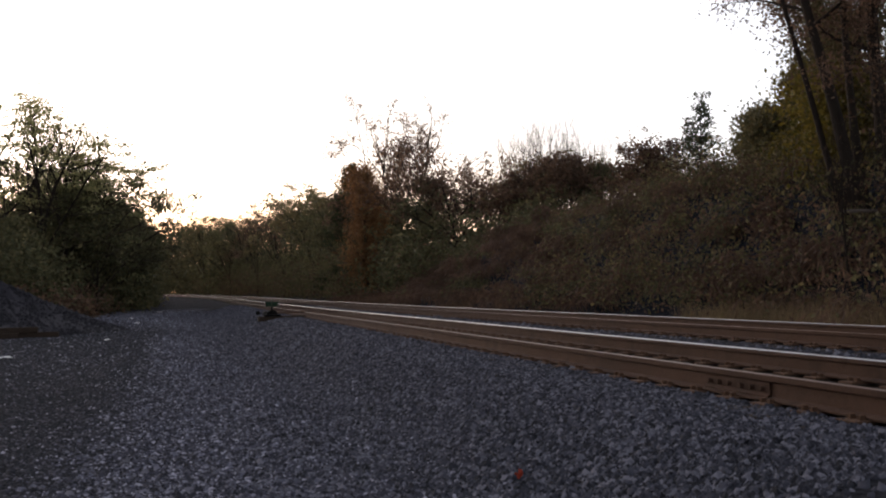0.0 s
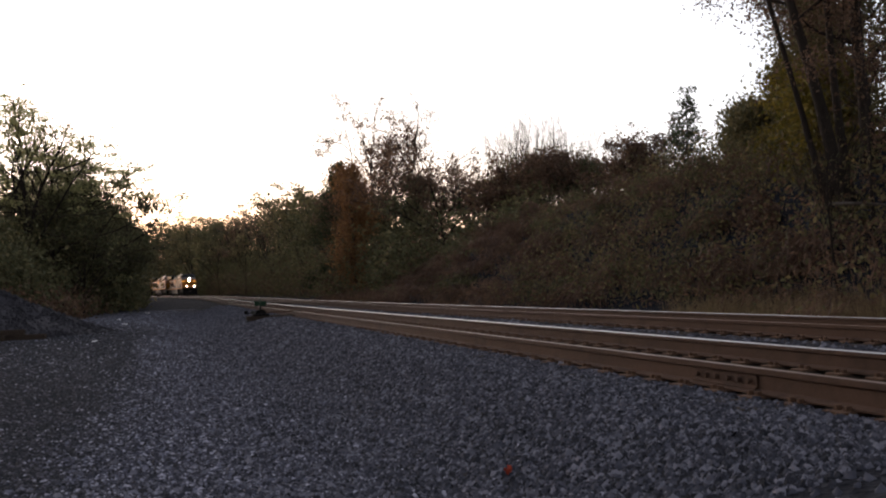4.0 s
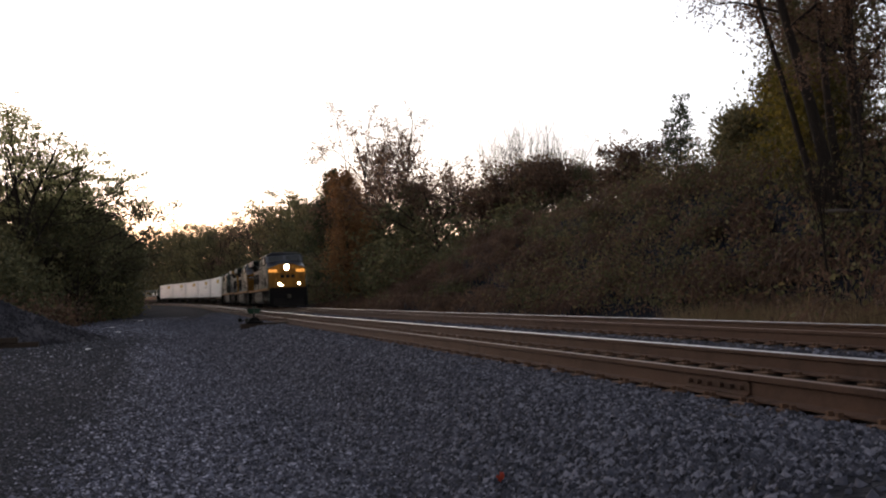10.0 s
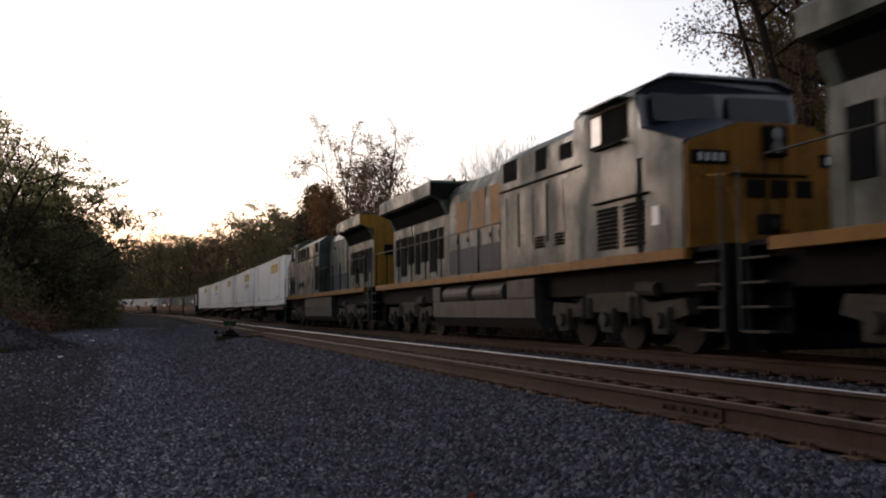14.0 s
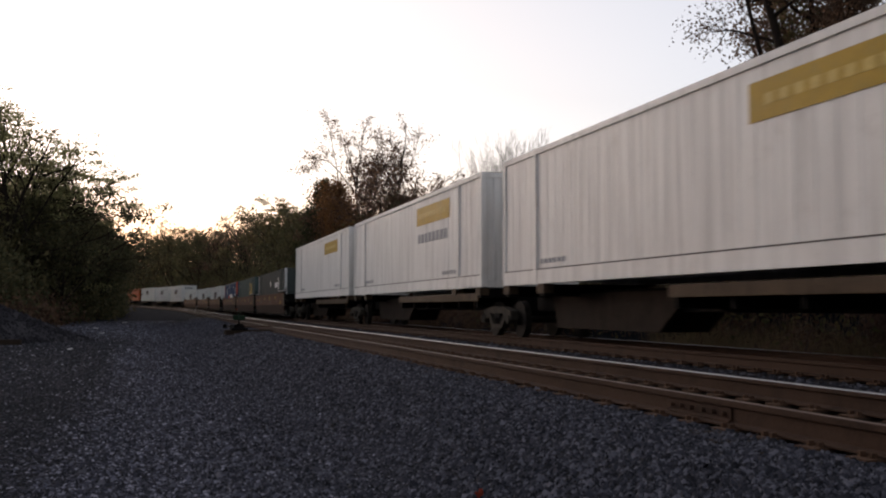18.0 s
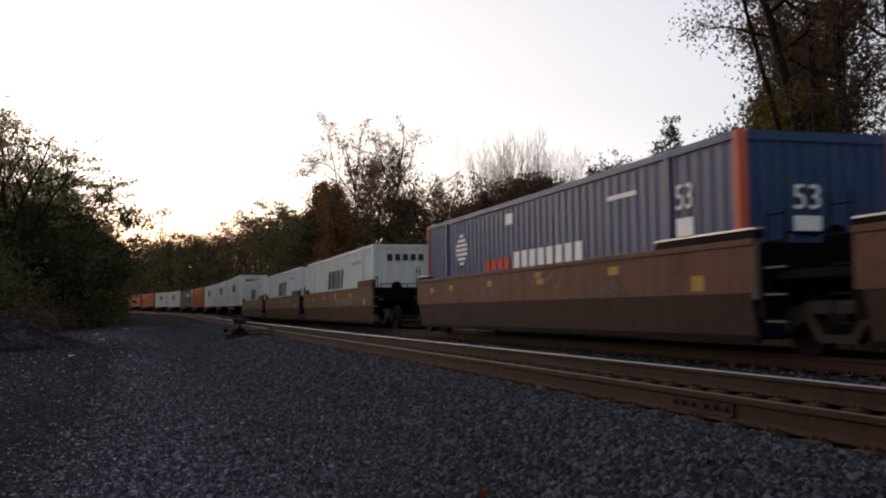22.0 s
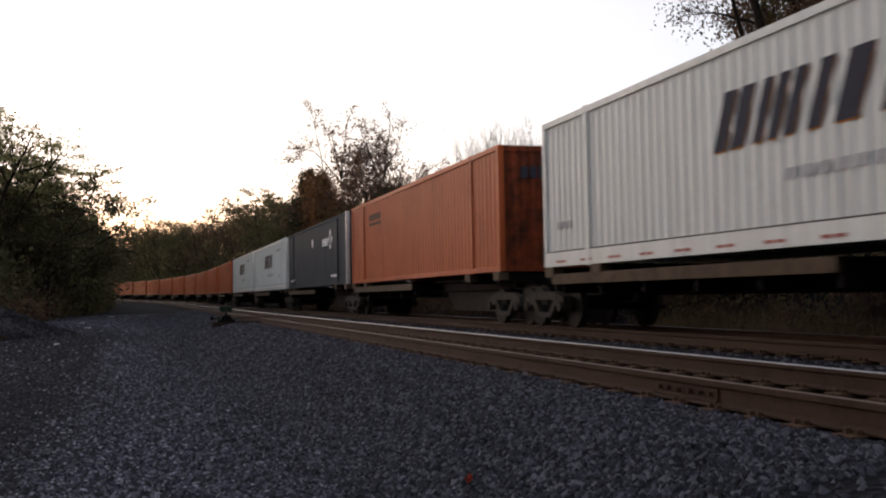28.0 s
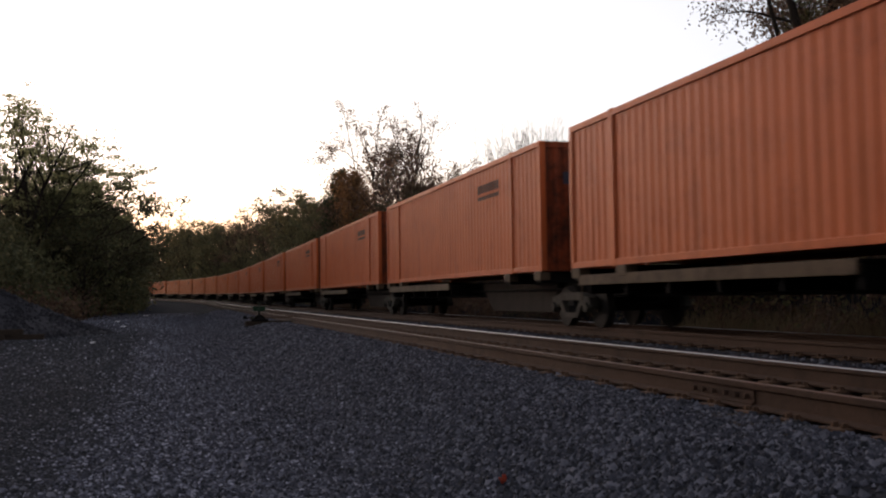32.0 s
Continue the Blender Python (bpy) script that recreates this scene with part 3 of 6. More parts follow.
# joint bar bolted over a joint in the near rail
def joint_bar(s, d):
    p, th = line(s, d)
    ob = tagged(new("joint_bar"), "rusty joint bar bolted to the rail web", "rail joint")
    ob.matrix_basis = Matrix.Translation(p) @ Matrix.Rotation(th + math.pi / 2, 4, "Z")
    bm = bmesh.new()
    prism_x(bm, [(0.012, -0.15), (0.05, -0.165), (0.05, -0.15), (0.028, -0.135), (0.028, -0.065), (0.036, -0.05), (0.012, -0.056)], -0.46, 0.46)
    part("bar", bm, M_RUST, ob)
    for x in (-0.38, -0.24, -0.09, 0.09, 0.24, 0.38):
        part("bolt", rodded((x, 0.028, -0.1), (x, 0.062, -0.1), 0.02, 6), M_RUST, ob)
    return ob


joint_bar(7.0, D_NEAR - 0.7525)


# ---- woods ----
def tubes(name, segs, sides, material, parent):
    g = np.array(segs)
    p0, p1, r0, r1 = g[:, 0:3], g[:, 3:6], g[:, 6], g[:, 7]
    d = p1 - p0
    d /= np.maximum(np.linalg.norm(d, axis=1), 1e-6)[:, None]
    ref = np.where(np.abs(d[:, 2:3]) > 0.9, np.array([[1.0, 0, 0]]), np.array([[0, 0, 1.0]]))
    a = np.cross(d, ref)
    a /= np.linalg.norm(a, axis=1)[:, None]
    b = np.cross(d, a)
    ang = np.arange(sides) * 2 * np.pi / sides
    ring = a[:, None] * np.cos(ang)[None, :, None] + b[:, None] * np.sin(ang)[None, :, None]
    v = np.concatenate([p0[:, None] + ring * r0[:, None, None], p1[:, None] + ring * r1[:, None, None]], 1)
    tri = []
    for i in range(sides):
        j = (i + 1) % sides
        tri += [(i, j, sides + j), (i, sides + j, sides + i)]
    return solid(name, v, tri, material, parent)


def leaf_cloud(name, centres, size, jitter, material, parent, rng, stretch=1.0, hang=0.0, thin=0.5):
    n = len(centres)
    c = centres + rng.normal(0, 1, (n, 3)) * jitter
    u = rng.normal(size=(n, 3))
    u[:, 2] -= hang
    u /= np.linalg.norm(u, axis=1)[:, None]
    w = np.cross(u, rng.normal(size=(n, 3)))
    w /= np.maximum(np.linalg.norm(w, axis=1), 1e-6)[:, None]
    L = size * rng.uniform(0.5, 1.4, n)[:, None]
    v = np.stack([c - u * L * stretch, c + w * L * thin, c + u * L * stretch, c - w * L * thin], 1)
    return quads(name, v, material, parent)


def branching(rng, h, r, bole=0.35, spread=38, lean=(0, 0), wob=0.05, counts=(6, 5, 4, 4), lift=0.12):
    """A broadleaf frame: a bole that forks into limbs, boughs, branches and twigs; tips carry the leaves."""
    segs, tips = [], []
    share = np.array([bole, 0.34, 0.22, 0.13, 0.075])

    def grow(p, d, length, r0, level, k):
        pts = [p]
        for i in range(k):
            d = d + rng.normal(0, wob + 0.05 * level, 3) + np.array([0, 0, lift * (0.5 + 0.25 * level)])
            d = d / np.linalg.norm(d)
            q = pts[-1] + d * length / k
            ra, rb = r0 * (1 - 0.45 * i / k), r0 * (1 - 0.45 * (i + 1) / k)
            segs.append((*pts[-1], *q, ra, rb))
            pts.append(q)
        if level >= 3:
            tips.extend(pts[1:] if level == 4 else pts[-1:])
        if level == 4:
            return
        n = counts[level]
        az = rng.uniform(0, 6.28)
        ref = np.array([1.0, 0, 0]) if abs(d[2]) > 0.8 else np.array([0, 0, 1.0])
        a = np.cross(d, ref)
        a /= np.linalg.norm(a)
        b = np.cross(d, a)
        for j in range(n):
            f = 1.0 if j == 0 else rng.uniform(0.45 if level else 0.55, 1.0)
            i = min(int(f * k), k - 1)
            base = pts[i] + (pts[i + 1] - pts[i]) * (f * k - i)
            az += 2.4 + rng.normal(0, 0.4)
            th = radians(spread) * (0.35 if j == 0 else rng.uniform(0.7, 1.35))
            nd = d * math.cos(th) + (a * math.cos(az) + b * math.sin(az)) * math.sin(th)
            grow(base, nd, h * share[level + 1] * rng.uniform(0.7, 1.2), max(r0 * (0.62 if j == 0 else rng.uniform(0.32, 0.5)), 0.007, 0.0008 * h), level + 1, 3 if level < 2 else 2)

    d0 = np.array([lean[0], lean[1], 1.0])
    grow(np.zeros(3), d0 / np.linalg.norm(d0), h * share[0], r, 0, 5)
    tips = np.array(tips)
    k = h / max(tips[:, 2].max(), 0.1)
    segs = np.array(segs)
    segs[:, :6] *= k
    return segs, tips * k


def leader(rng, h, r, first=0.35, limbs=12, reach=0.22, lean=(0, 0), up=0.7, wob=0.04, dome=0.35, boughs=5, twigs=4, lift=0.05):
    """A tree with a trunk that runs to its top: limbs of a rounded outline, boughs on them, twigs on those."""
    segs, tips = [], []

    def run(p, d, length, r0, k, curl, loose, end=0.25):
        pts = [np.array(p, float)]
        for i in range(k):
            d = d + rng.normal(0, loose, 3) + np.array([0, 0, curl])
            d = d / np.linalg.norm(d)
            q = pts[-1] + d * length / k
            segs.append((*pts[-1], *q, r0 * (1 - (1 - end) * i / k), r0 * (1 - (1 - end) * (i + 1) / k)))
            pts.append(q)
        return pts, d

    d0 = np.array([lean[0], lean[1], 1.0])
    trunk, _ = run((0, 0, 0), d0 / np.linalg.norm(d0), h, r, 12, 0.0, wob, 0.1)
    for j in range(limbs):
        f = (j + rng.random()) / limbs
        k = first + (0.98 - first) * f
        i = min(int(k * 12), 11)
        p = trunk[i] + (trunk[i + 1] - trunk[i]) * (k * 12 - i)
        az = j * 2.4 + rng.normal(0, 0.5)
        L = h * reach * max(0.25, 1 - ((f - dome) / (1.05 - dome if f > dome else 1.3 * dome + 0.2)) ** 2) * rng.uniform(0.65, 1.2)
        d = np.array([math.cos(az), math.sin(az), up * rng.uniform(0.5, 1.5) + 0.6 * f])
        limb, _ = run(p, d / np.linalg.norm(d), L, max(r * (1 - 0.85 * k) * 0.5, 0.016), 5, lift, 0.16)
        for m in range(boughs):
            q = 1 + rng.integers(0, 5)
            dl = limb[q] - limb[q - 1]
            dl = dl / np.linalg.norm(dl) + rng.normal(0, 0.6, 3)
            br, db = run(limb[q], dl / np.linalg.norm(dl), L * rng.uniform(0.22, 0.5), max(r * 0.10 * (1.1 - k), 0.011), 3, lift, 0.2)
            for w in range(twigs):
                dt = db + rng.normal(0, 0.7, 3)
                tw, _ = run(br[1 + rng.integers(0, 3)], dt / np.linalg.norm(dt), L * rng.uniform(0.1, 0.24), 0.008, 2, 0.03, 0.2)
                tips += tw[1:]
            tips.append(br[-1])
    return np.array(segs), np.array(tips)


def tree(x, y, h, seed, leaves, label, n_leaf=5000, size=0.16, jitter=0.35, bark=None, name="tree", category="tree", group="", z=None, per=45, crowny=1.5, fine=True, **kw):
    rng = np.random.default_rng(seed)
    ob = tagged(new(name), label, category, group)
    ob.location = (x, y, (ground_z(x, y) if z is None else z) - 0.15)
    frame_of = leader if "dome" in kw else branching
    segs, tips = frame_of(rng, h, kw.pop("r", h * 0.014), **kw)
    thick = [g for g in segs if g[6] > 0.02]
    thin = [g for g in segs if g[6] <= 0.02]
    tubes("trunk", thick, 6, bark or M_BARK, ob)
    if thin and fine:
        tagged(tubes("twigwork", thin, 3, bark or M_BARK, ob), kind="stuff")
    if leaves is not None and n_leaf:
        k = max(30, int(n_leaf / per))
        hi = np.clip(tips[:, 2] / tips[:, 2].max(), 0.05, 1) ** crowny
        heads = tips[rng.choice(len(tips), min(k, len(tips)), replace=False, p=hi / hi.sum())]
        w = rng.uniform(0.3, 1.0, len(heads))
        pick = rng.choice(len(heads), n_leaf, p=w / w.sum())
        puff = np.array([1.6, 1.6, 1.0]) * jitter * rng.uniform(0.6, 1.3, len(heads))[pick][:, None]
        tagged(leaf_cloud("crown", heads[pick], size, puff, leaves, ob, rng), kind="stuff")
    return ob


def wood_fill(name, label, n, s_rng, d_rng, top, size, leaves, seed, low=0.0, category="undergrowth", stretch=1.0, thin=0.5, edge=None, loose=0.9, back=1.2):
    """Dense undergrowth that fills the wood between its trunks."""
    rng = np.random.default_rng(seed)
    k = n // 60
    s = rng.uniform(*s_rng, k)
    d = rng.uniform(*d_rng, k)
    p = lines(s, d, 0)
    if edge is not None:
        p[:, 0] = np.minimum(p[:, 0], edge * p[:, 1] - back)
    p[:, 2] = height(p[:, 0], p[:, 1])
    tops = top * rng.uniform(0.35, 1.0, k)
    i = rng.integers(0, k, n)
    f = low + (1 - low) * rng.random(n) ** 0.8
    c = p[i] + np.stack([rng.normal(0, loose, n), rng.normal(0, loose, n), tops[i] * f], -1)
    return tagged(leaf_cloud(name, c, size, 0.12, leaves, None, rng, stretch, 0.0, thin), label, category, kind="stuff")


# ---- trees, each at its place in the plan ----
YARD = "trees at the yard's edge"
for x, y, h, sd_, nl in ((-36.5, 66, 15.2, 11, 3600), (-32.2, 68, 16.6, 12, 3800), (-28.8, 70, 17.0, 13, 4200), (-26.9, 72, 15.2, 14, 4600), (-40, 62, 14.5, 15, 3000), (-27.0, 74, 13.8, 19, 4200), (-33, 80, 15.5, 16, 4500), (-29.8, 82, 15.0, 17, 4500)):
    tree(x, y, h, sd_, L_LOCUST, "slender tree with thinning olive leaves at the yard's edge", int(nl * 1.6), 0.095, np.array([0.34, 0.34, 0.13]), group=YARD, bole=0.42, spread=42, lift=0.03, per=55, crowny=3.0)
for x, y, h, sd_ in ((-26.6, 76, 12.2, 21), (-28.2, 80, 10.8, 22), (-29.2, 85, 9.6, 23), (-30, 66, 7.5, 28), (-34, 64, 7.5, 29), (-26.6, 72, 9.0, 24), (-28.2, 62, 5.5, 25), (-29.4, 90, 9.5, 26), (-32, 94, 11, 27)):
    tree(x, y, h, sd_, L_GREEN, "low dense tree in dark autumn leaf", 7500, 0.13, 0.3, fine=False, group=YARD, bole=0.14, spread=42)
wood_fill("undergrowth_by_yard", "tangled dark undergrowth beneath the yard trees", 46000, (82, 130), (-24, -4.5), 5.6, 0.17, L_GREEN, 31, edge=-0.277)
wood_fill("undergrowth_by_pile", "dark undergrowth behind the stone pile", 34000, (60, 96), (-19, -7.5), 6.5, 0.15, L_GREEN, 38)
wood_fill("brown_undergrowth_by_yard", "withered brown undergrowth beneath the yard trees", 16000, (54, 110), (-18, -6.5), 2.4, 0.13, L_BROWN, 32)
for i in range(10):
    s_, d_ = 100 + i * 17, -4.5 - 3.0 * (i % 3) - i * 0.3
    p_, _ = line(s_, d_)
    p_.x = min(p_.x, -0.277 * p_.y - 3.6)
    tree(p_.x, p_.y, 9 + 2.4 * (i % 3), 40 + i, L_OLIVE if i % 2 else L_GREEN, "dark tree of the wood beside the curve", 4500, 0.2, 0.4, fine=False, group="trees inside the curve", bole=0.2, spread=42)

# wood beyond the tracks, along the curve
for i in range(22):
    s_ = 112 + i * 9.5
    d_ = 17.5 + 6 * ((i * 7) % 3) / 2
    p_, _ = line(s_, d_)
    h_ = 9.6 + 0.036 * s_ + 2.4 * ((i * 5) % 4) / 3
    bare = i in (2, 5, 6, 9, 11, 14, 18)
    tree(p_.x, p_.y, h_, 60 + i, (L_GREEN, L_OLIVE, L_BROWN, L_OLIVE)[i % 4], "tree of the wood beyond the tracks, autumn leaf" if not bare else "half-bare tree of the wood beyond the tracks",
         2200 if bare else 6500, 0.15 if bare else 0.19, 0.3, fine=bare, group="wood beyond the tracks", bole=0.24, spread=36, per=8 if bare else 22, crowny=1.0)
wood_fill("wood_undergrowth", "dark undergrowth of the wood beyond the tracks", 66000, (70, 320), (15, 26), 8.5, 0.17, L_GREEN, 33)
wood_fill("wood_understorey", "browning understorey of the wood beyond the tracks", 30000, (74, 260), (15.5, 26), 6.0, 0.15, L_BROWN, 39)
wood_fill("wood_canopy", "thin autumn canopy of the wood beyond the tracks", 52000, (128, 300), (17, 28), 12.6, 0.2, L_GREEN, 43, low=0.3)
wood_fill("bank_top_brush", "dark brush along the top of the bank", 14000, (50, 80), (19, 28), 2.2, 0.12, L_GREEN, 44)
wood_fill("bank_end_wood", "dark wood edge beyond the bank's end", 30000, (78, 114), (16.5, 28), 5.4, 0.14, L_GREEN, 46)
# added leaf masses inside the curve, clear of the sight line, shading the far train
wood_fill("curve_shade_wood", "tall wood on the inside of the curve, thickened to shade the far train", 90000, (98, 330), (-20, -4), 11.5, 0.34, L_GREEN, 45, edge=-0.279)
wood_fill("curve_shade_screen", "added leaf mass inside the curve that shades the far train", 60000, (104, 330), (-36, -5), 15.0, 0.6, L_GREEN, 50, edge=-0.279, back=8.0)
wood_fill("deep_wood", "dark depth of the wood beyond the tracks", 22000, (84, 330), (26, 52), 9.0, 0.5, L_GREEN, 49)
wood_fill("far_wood", "far wood closing the view", 40000, (230, 420), (14, 60), 17, 0.55, L_GREEN, 34)

# two tall thin trees above the line, with a russet one before them
tree(-6.0, 99, 21.2, 81, L_BROWN, "tall thin tree with bare forks and few leaves", 4600, 0.11, 0.24, bole=0.5, spread=21, r=0.3, lean=(-0.02, 0), wob=0.045, lift=0.03, per=14, crowny=1.2, counts=(4, 4, 3, 3))
tree(-3.5, 98, 20.4, 82, L_BROWN, "tall thin tree leaning out, almost bare", 2300, 0.11, 0.22, bole=0.45, spread=24, r=0.28, lean=(0.14, 0), wob=0.05, lift=0.02, per=12, crowny=2.5, counts=(4, 4, 3, 3))
tree(-4.5, 100, 16.4, 183, L_BROWN, "slim brown-leaved tree between the tall pair", 4200, 0.12, 0.24, bole=0.4, spread=32, r=0.18, per=14, crowny=0.8)
tree(-1.4, 92, 8.6, 79, L_GREEN, "dense low tree below the tall pair", 7000, 0.15, 0.3, r=0.12, first=0.1, limbs=14, reach=0.28, dome=0.3)
tree(-3.8, 94, 9.4, 78, L_GREEN, "dense low tree below the tall pair", 7000, 0.15, 0.3, r=0.12, first=0.1, limbs=14, reach=0.26, dome=0.3)
tree(-8.0, 103, 14.2, 88, L_BROWN, "thin-leaved tree behind the tall pair", 4200, 0.13, 0.26, bole=0.3, spread=36, r=0.18, per=10)
tree(-6.7, 90, 11.8, 83, L_RUST, "columnar tree in russet autumn leaf", 15000, 0.11, np.array([0.26, 0.26, 0.6]), r=0.14, first=0.06, limbs=28, reach=0.31, up=1.2, dome=0.4, lift=0.12, crowny=0.15)
tree(-9.7, 106, 14.0, 84, L_PINE, "dark evergreen at the wood's edge", 7500, 0.15, 0.2, r=0.2, first=0.12, limbs=34, reach=0.2, up=0.15, dome=0.05, lift=0.0, crowny=0.0, per=12)
tree(1.0, 82, 12.6, 85, L_BROWN, "rounded oak with brown leaves", 8500, 0.11, 0.24, bole=0.36, spread=46, r=0.2, per=16, crowny=1.6)
tree(3.7, 84, 12.0, 86, L_BROWN, "rounded oak with brown leaves", 8500, 0.11, 0.24, bole=0.34, spread=46, r=0.18, per=16, crowny=1.6)
tree(-1.2, 88, 10.2, 87, L_GREEN, "dense tree behind the oaks", 5500, 0.15, 0.3, r=0.14, first=0.15, limbs=14, reach=0.26, dome=0.35)
# trees and brush on the bank
BANK = "small trees on the bank"
for x, y, h, sd_, lf in ((6.4, 63, 5.2, 91, L_BROWN), (9.0, 60, 4.4, 92, L_GREEN), (4.4, 66, 5.0, 93, L_BROWN), (11.0, 52, 3.7, 94, L_BROWN), (7.8, 58, 4.6, 89, L_BROWN)):
    tree(x, y, h, sd_, lf, "small tree on the bank in brown leaf", 4800, 0.10, 0.18, fine=True, group=BANK, bole=0.12, spread=44, r=0.07, per=12, crowny=0.8)
for x, y, h, sd_ in ((7.4, 66, 9.2, 96), (5.9, 67, 8.8, 97), (8.8, 65.5, 8.6, 99), (6.6, 67.5, 9.4, 100), (9.8, 66.5, 8.9, 122)):
    tree(x, y, h, sd_, None, "bare thin saplings on the bank", 0, group="bare saplings", bole=0.12, spread=25, r=0.06, lift=0.22, counts=(7, 5, 3, 3))
for x, y, h, sd_ in ((6.3, 64.5, 5.4, 123), (8.2, 64, 5.5, 124), (9.8, 63, 4.6, 125)):
    tree(x, y, h, sd_, L_OLIVE, "dense grey-green bushy tree on the bank", 4600, 0.09, 0.18, fine=True, group=BANK, bole=0.12, spread=42, r=0.08, per=10, crowny=0.8)
tree(12.1, 46, 5.1, 98, L_PINE, "small dark spruce on the bank", 3000, 0.07, 0.09, r=0.08, first=0.04, limbs=40, reach=0.21, up=0.2, dome=0.02, lift=0.02, crowny=0.0, per=12, wob=0.015)
for x, y, h, sd_, lf in ((13.6, 42, 3.6, 101, L_GREEN), (12.2, 37, 2.8, 102, L_OLIVE), (13.8, 37, 4.2, 103, L_OLIVE), (12.0, 31.5, 3.6, 104, L_YELLOW), (13.4, 32.5, 5.4, 105, L_OLIVE), (11.4, 28.5, 3.2, 106, L_YELLOW), (14.5, 45, 4.0, 107, L_BROWN)):
    tree(x, y, h, sd_, lf, "bushy tree on the bank turning yellow", 9500, 0.08, 0.26, fine=False, group="bushy trees on the bank", r=0.07, first=0.08, limbs=18, reach=0.28, up=0.8, dome=0.35, per=16, crowny=0.4)
for x, y, h, sd_, lf in ((10.8, 50, 4.7, 115, L_BROWN), (11.8, 51, 5.0, 116, L_BROWN)):
    tree(x, y, h, sd_, lf, "small crooked tree on the bank's crest", 2400, 0.085, 0.12, group=BANK, bole=0.25, spread=42, r=0.07, per=9, crowny=1.0)
tree(9.3, 22.8, 4.6, 118, None, "thin bare stem at the bank's foot", 0, bole=0.75, spread=24, r=0.04, wob=0.02)
# the big trees by the right end of the bank
tree(10.75, 25.4, 12.5, 111, L_BROWN, "big leaning tree with dark trunk", 9500, 0.048, 0.17, r=0.19, lean=(-0.19, 0.0), first=0.42, limbs=17, reach=0.25, up=0.5, dome=0.45, wob=0.02, lift=0.02, crowny=0.6, per=16, boughs=6, twigs=5)
tree(11.0, 25.7, 12.8, 126, L_BROWN, "slim dark stem leaning beside the big tree", 5200, 0.05, 0.18, r=0.13, lean=(-0.13, 0.0), first=0.5, limbs=12, reach=0.2, up=0.6, dome=0.45, wob=0.02, lift=0.02, crowny=0.6, per=16)
tree(10.6, 25.9, 12.2, 127, L_BROWN, "slim dark stem leaning beside the big tree", 4200, 0.05, 0.18, r=0.1, lean=(-0.25, 0.0), first=0.55, limbs=12, reach=0.22, up=0.5, dome=0.45, wob=0.02, lift=0.02, crowny=0.6, per=16)
tree(11.7, 26.0, 13.0, 112, L_BROWN, "big upright tree with dark trunk", 11000, 0.05, 0.2, r=0.2, lean=(-0.03, 0.0), first=0.22, limbs=18, reach=0.22, up=0.5, dome=0.4, wob=0.02, crowny=0.2, per=16, boughs=6, twigs=5)
tree(12.2, 24.4, 12.0, 119, L_BROWN, "dark straight-stemmed tree at the wood's edge", 9000, 0.055, 0.22, r=0.16, lean=(0.02, 0.0), first=0.3, limbs=16, reach=0.2, up=0.5, dome=0.4, wob=0.02, crowny=0.2, per=16)
tree(11.9, 28.5, 8.6, 113, L_OLIVE, "tree behind the big one in yellowing leaf", 20000, 0.065, 0.26, r=0.14, first=0.08, limbs=20, reach=0.24, up=0.6, dome=0.35, crowny=0.2, per=22)
tree(12.6, 31.5, 10.2, 120, L_BROWN, "brown-leaved tree behind the big one", 18000, 0.065, 0.26, r=0.14, first=0.1, limbs=20, reach=0.24, up=0.6, dome=0.35, crowny=0.2, per=22)
tree(10.4, 23.2, 7.4, 114, L_BROWN, "slim dark-stemmed tree beside the big one", 5500, 0.05, 0.2, r=0.06, lean=(0.03, 0.0), first=0.35, limbs=12, reach=0.2, dome=0.4, wob=0.03, crowny=0.3)


def mounds(name, label, leaves, k, per_mound, s_rng, d_rng, size, seed, tall=1.4, thin=0.09, stretch=2.4):
    """Brush in arching mounds: thin stems that bend over and hang down on every side."""
    rng = np.random.default_rng(seed)
    s, d = rng.uniform(*s_rng, k), rng.uniform(*d_rng, k)
    p = lines(s, d, 0)
    p[:, 2] = height(p[:, 0], p[:, 1], (s, d))
    rad, top = rng.uniform(0.6, 1.9, k), tall * rng.uniform(0.4, 1.0, k)
    n = k * per_mound
    i = np.repeat(np.arange(k), per_mound)
    az, f = rng.uniform(0, 6.283, n), rng.random(n) ** 0.6
    shell = rng.uniform(0.55, 1.05, n)
    out = np.stack([np.cos(az), np.sin(az), np.zeros(n)], -1)
    c = p[i] + out * (rad[i] * f * shell)[:, None]
    c[:, 2] += top[i] * np.sqrt(np.clip(1 - f * f, 0.02, 1)) * shell
    u = out * (1 - 0.7 * f)[:, None] - np.array([0, 0, 1.0]) * f[:, None] + rng.normal(0, 0.4, (n, 3))
    u /= np.linalg.norm(u, axis=1)[:, None]
    w = np.cross(u, out + rng.normal(0, 0.6, (n, 3)))
    w /= np.maximum(np.linalg.norm(w, axis=1), 1e-6)[:, None]
    L = size * rng.uniform(0.5, 1.5, n)[:, None]
    v = np.stack([c - u * L * stretch, c + w * L * thin * stretch, c + u * L * stretch, c - w * L * thin * stretch], 1)
    return tagged(quads(name, v, leaves, None), label, "undergrowth", kind="stuff")


mounds("bank_brush", "tangled red-brown brush arching over the bank", L_TWIG, 190, 330, (16, 96), (13.8, 27), 0.1, 35)
mounds("bank_bramble", "dark green bramble mounds on the bank", L_GREEN, 150, 260, (14, 96), (14.2, 27), 0.07, 36, 1.2, 0.3, 1.4)
mounds("grey_brush", "grey-brown withered brush at the bank's foot", L_BROWN, 120, 260, (14, 90), (13.4, 20), 0.08, 47, 1.1, 0.12, 2.0)
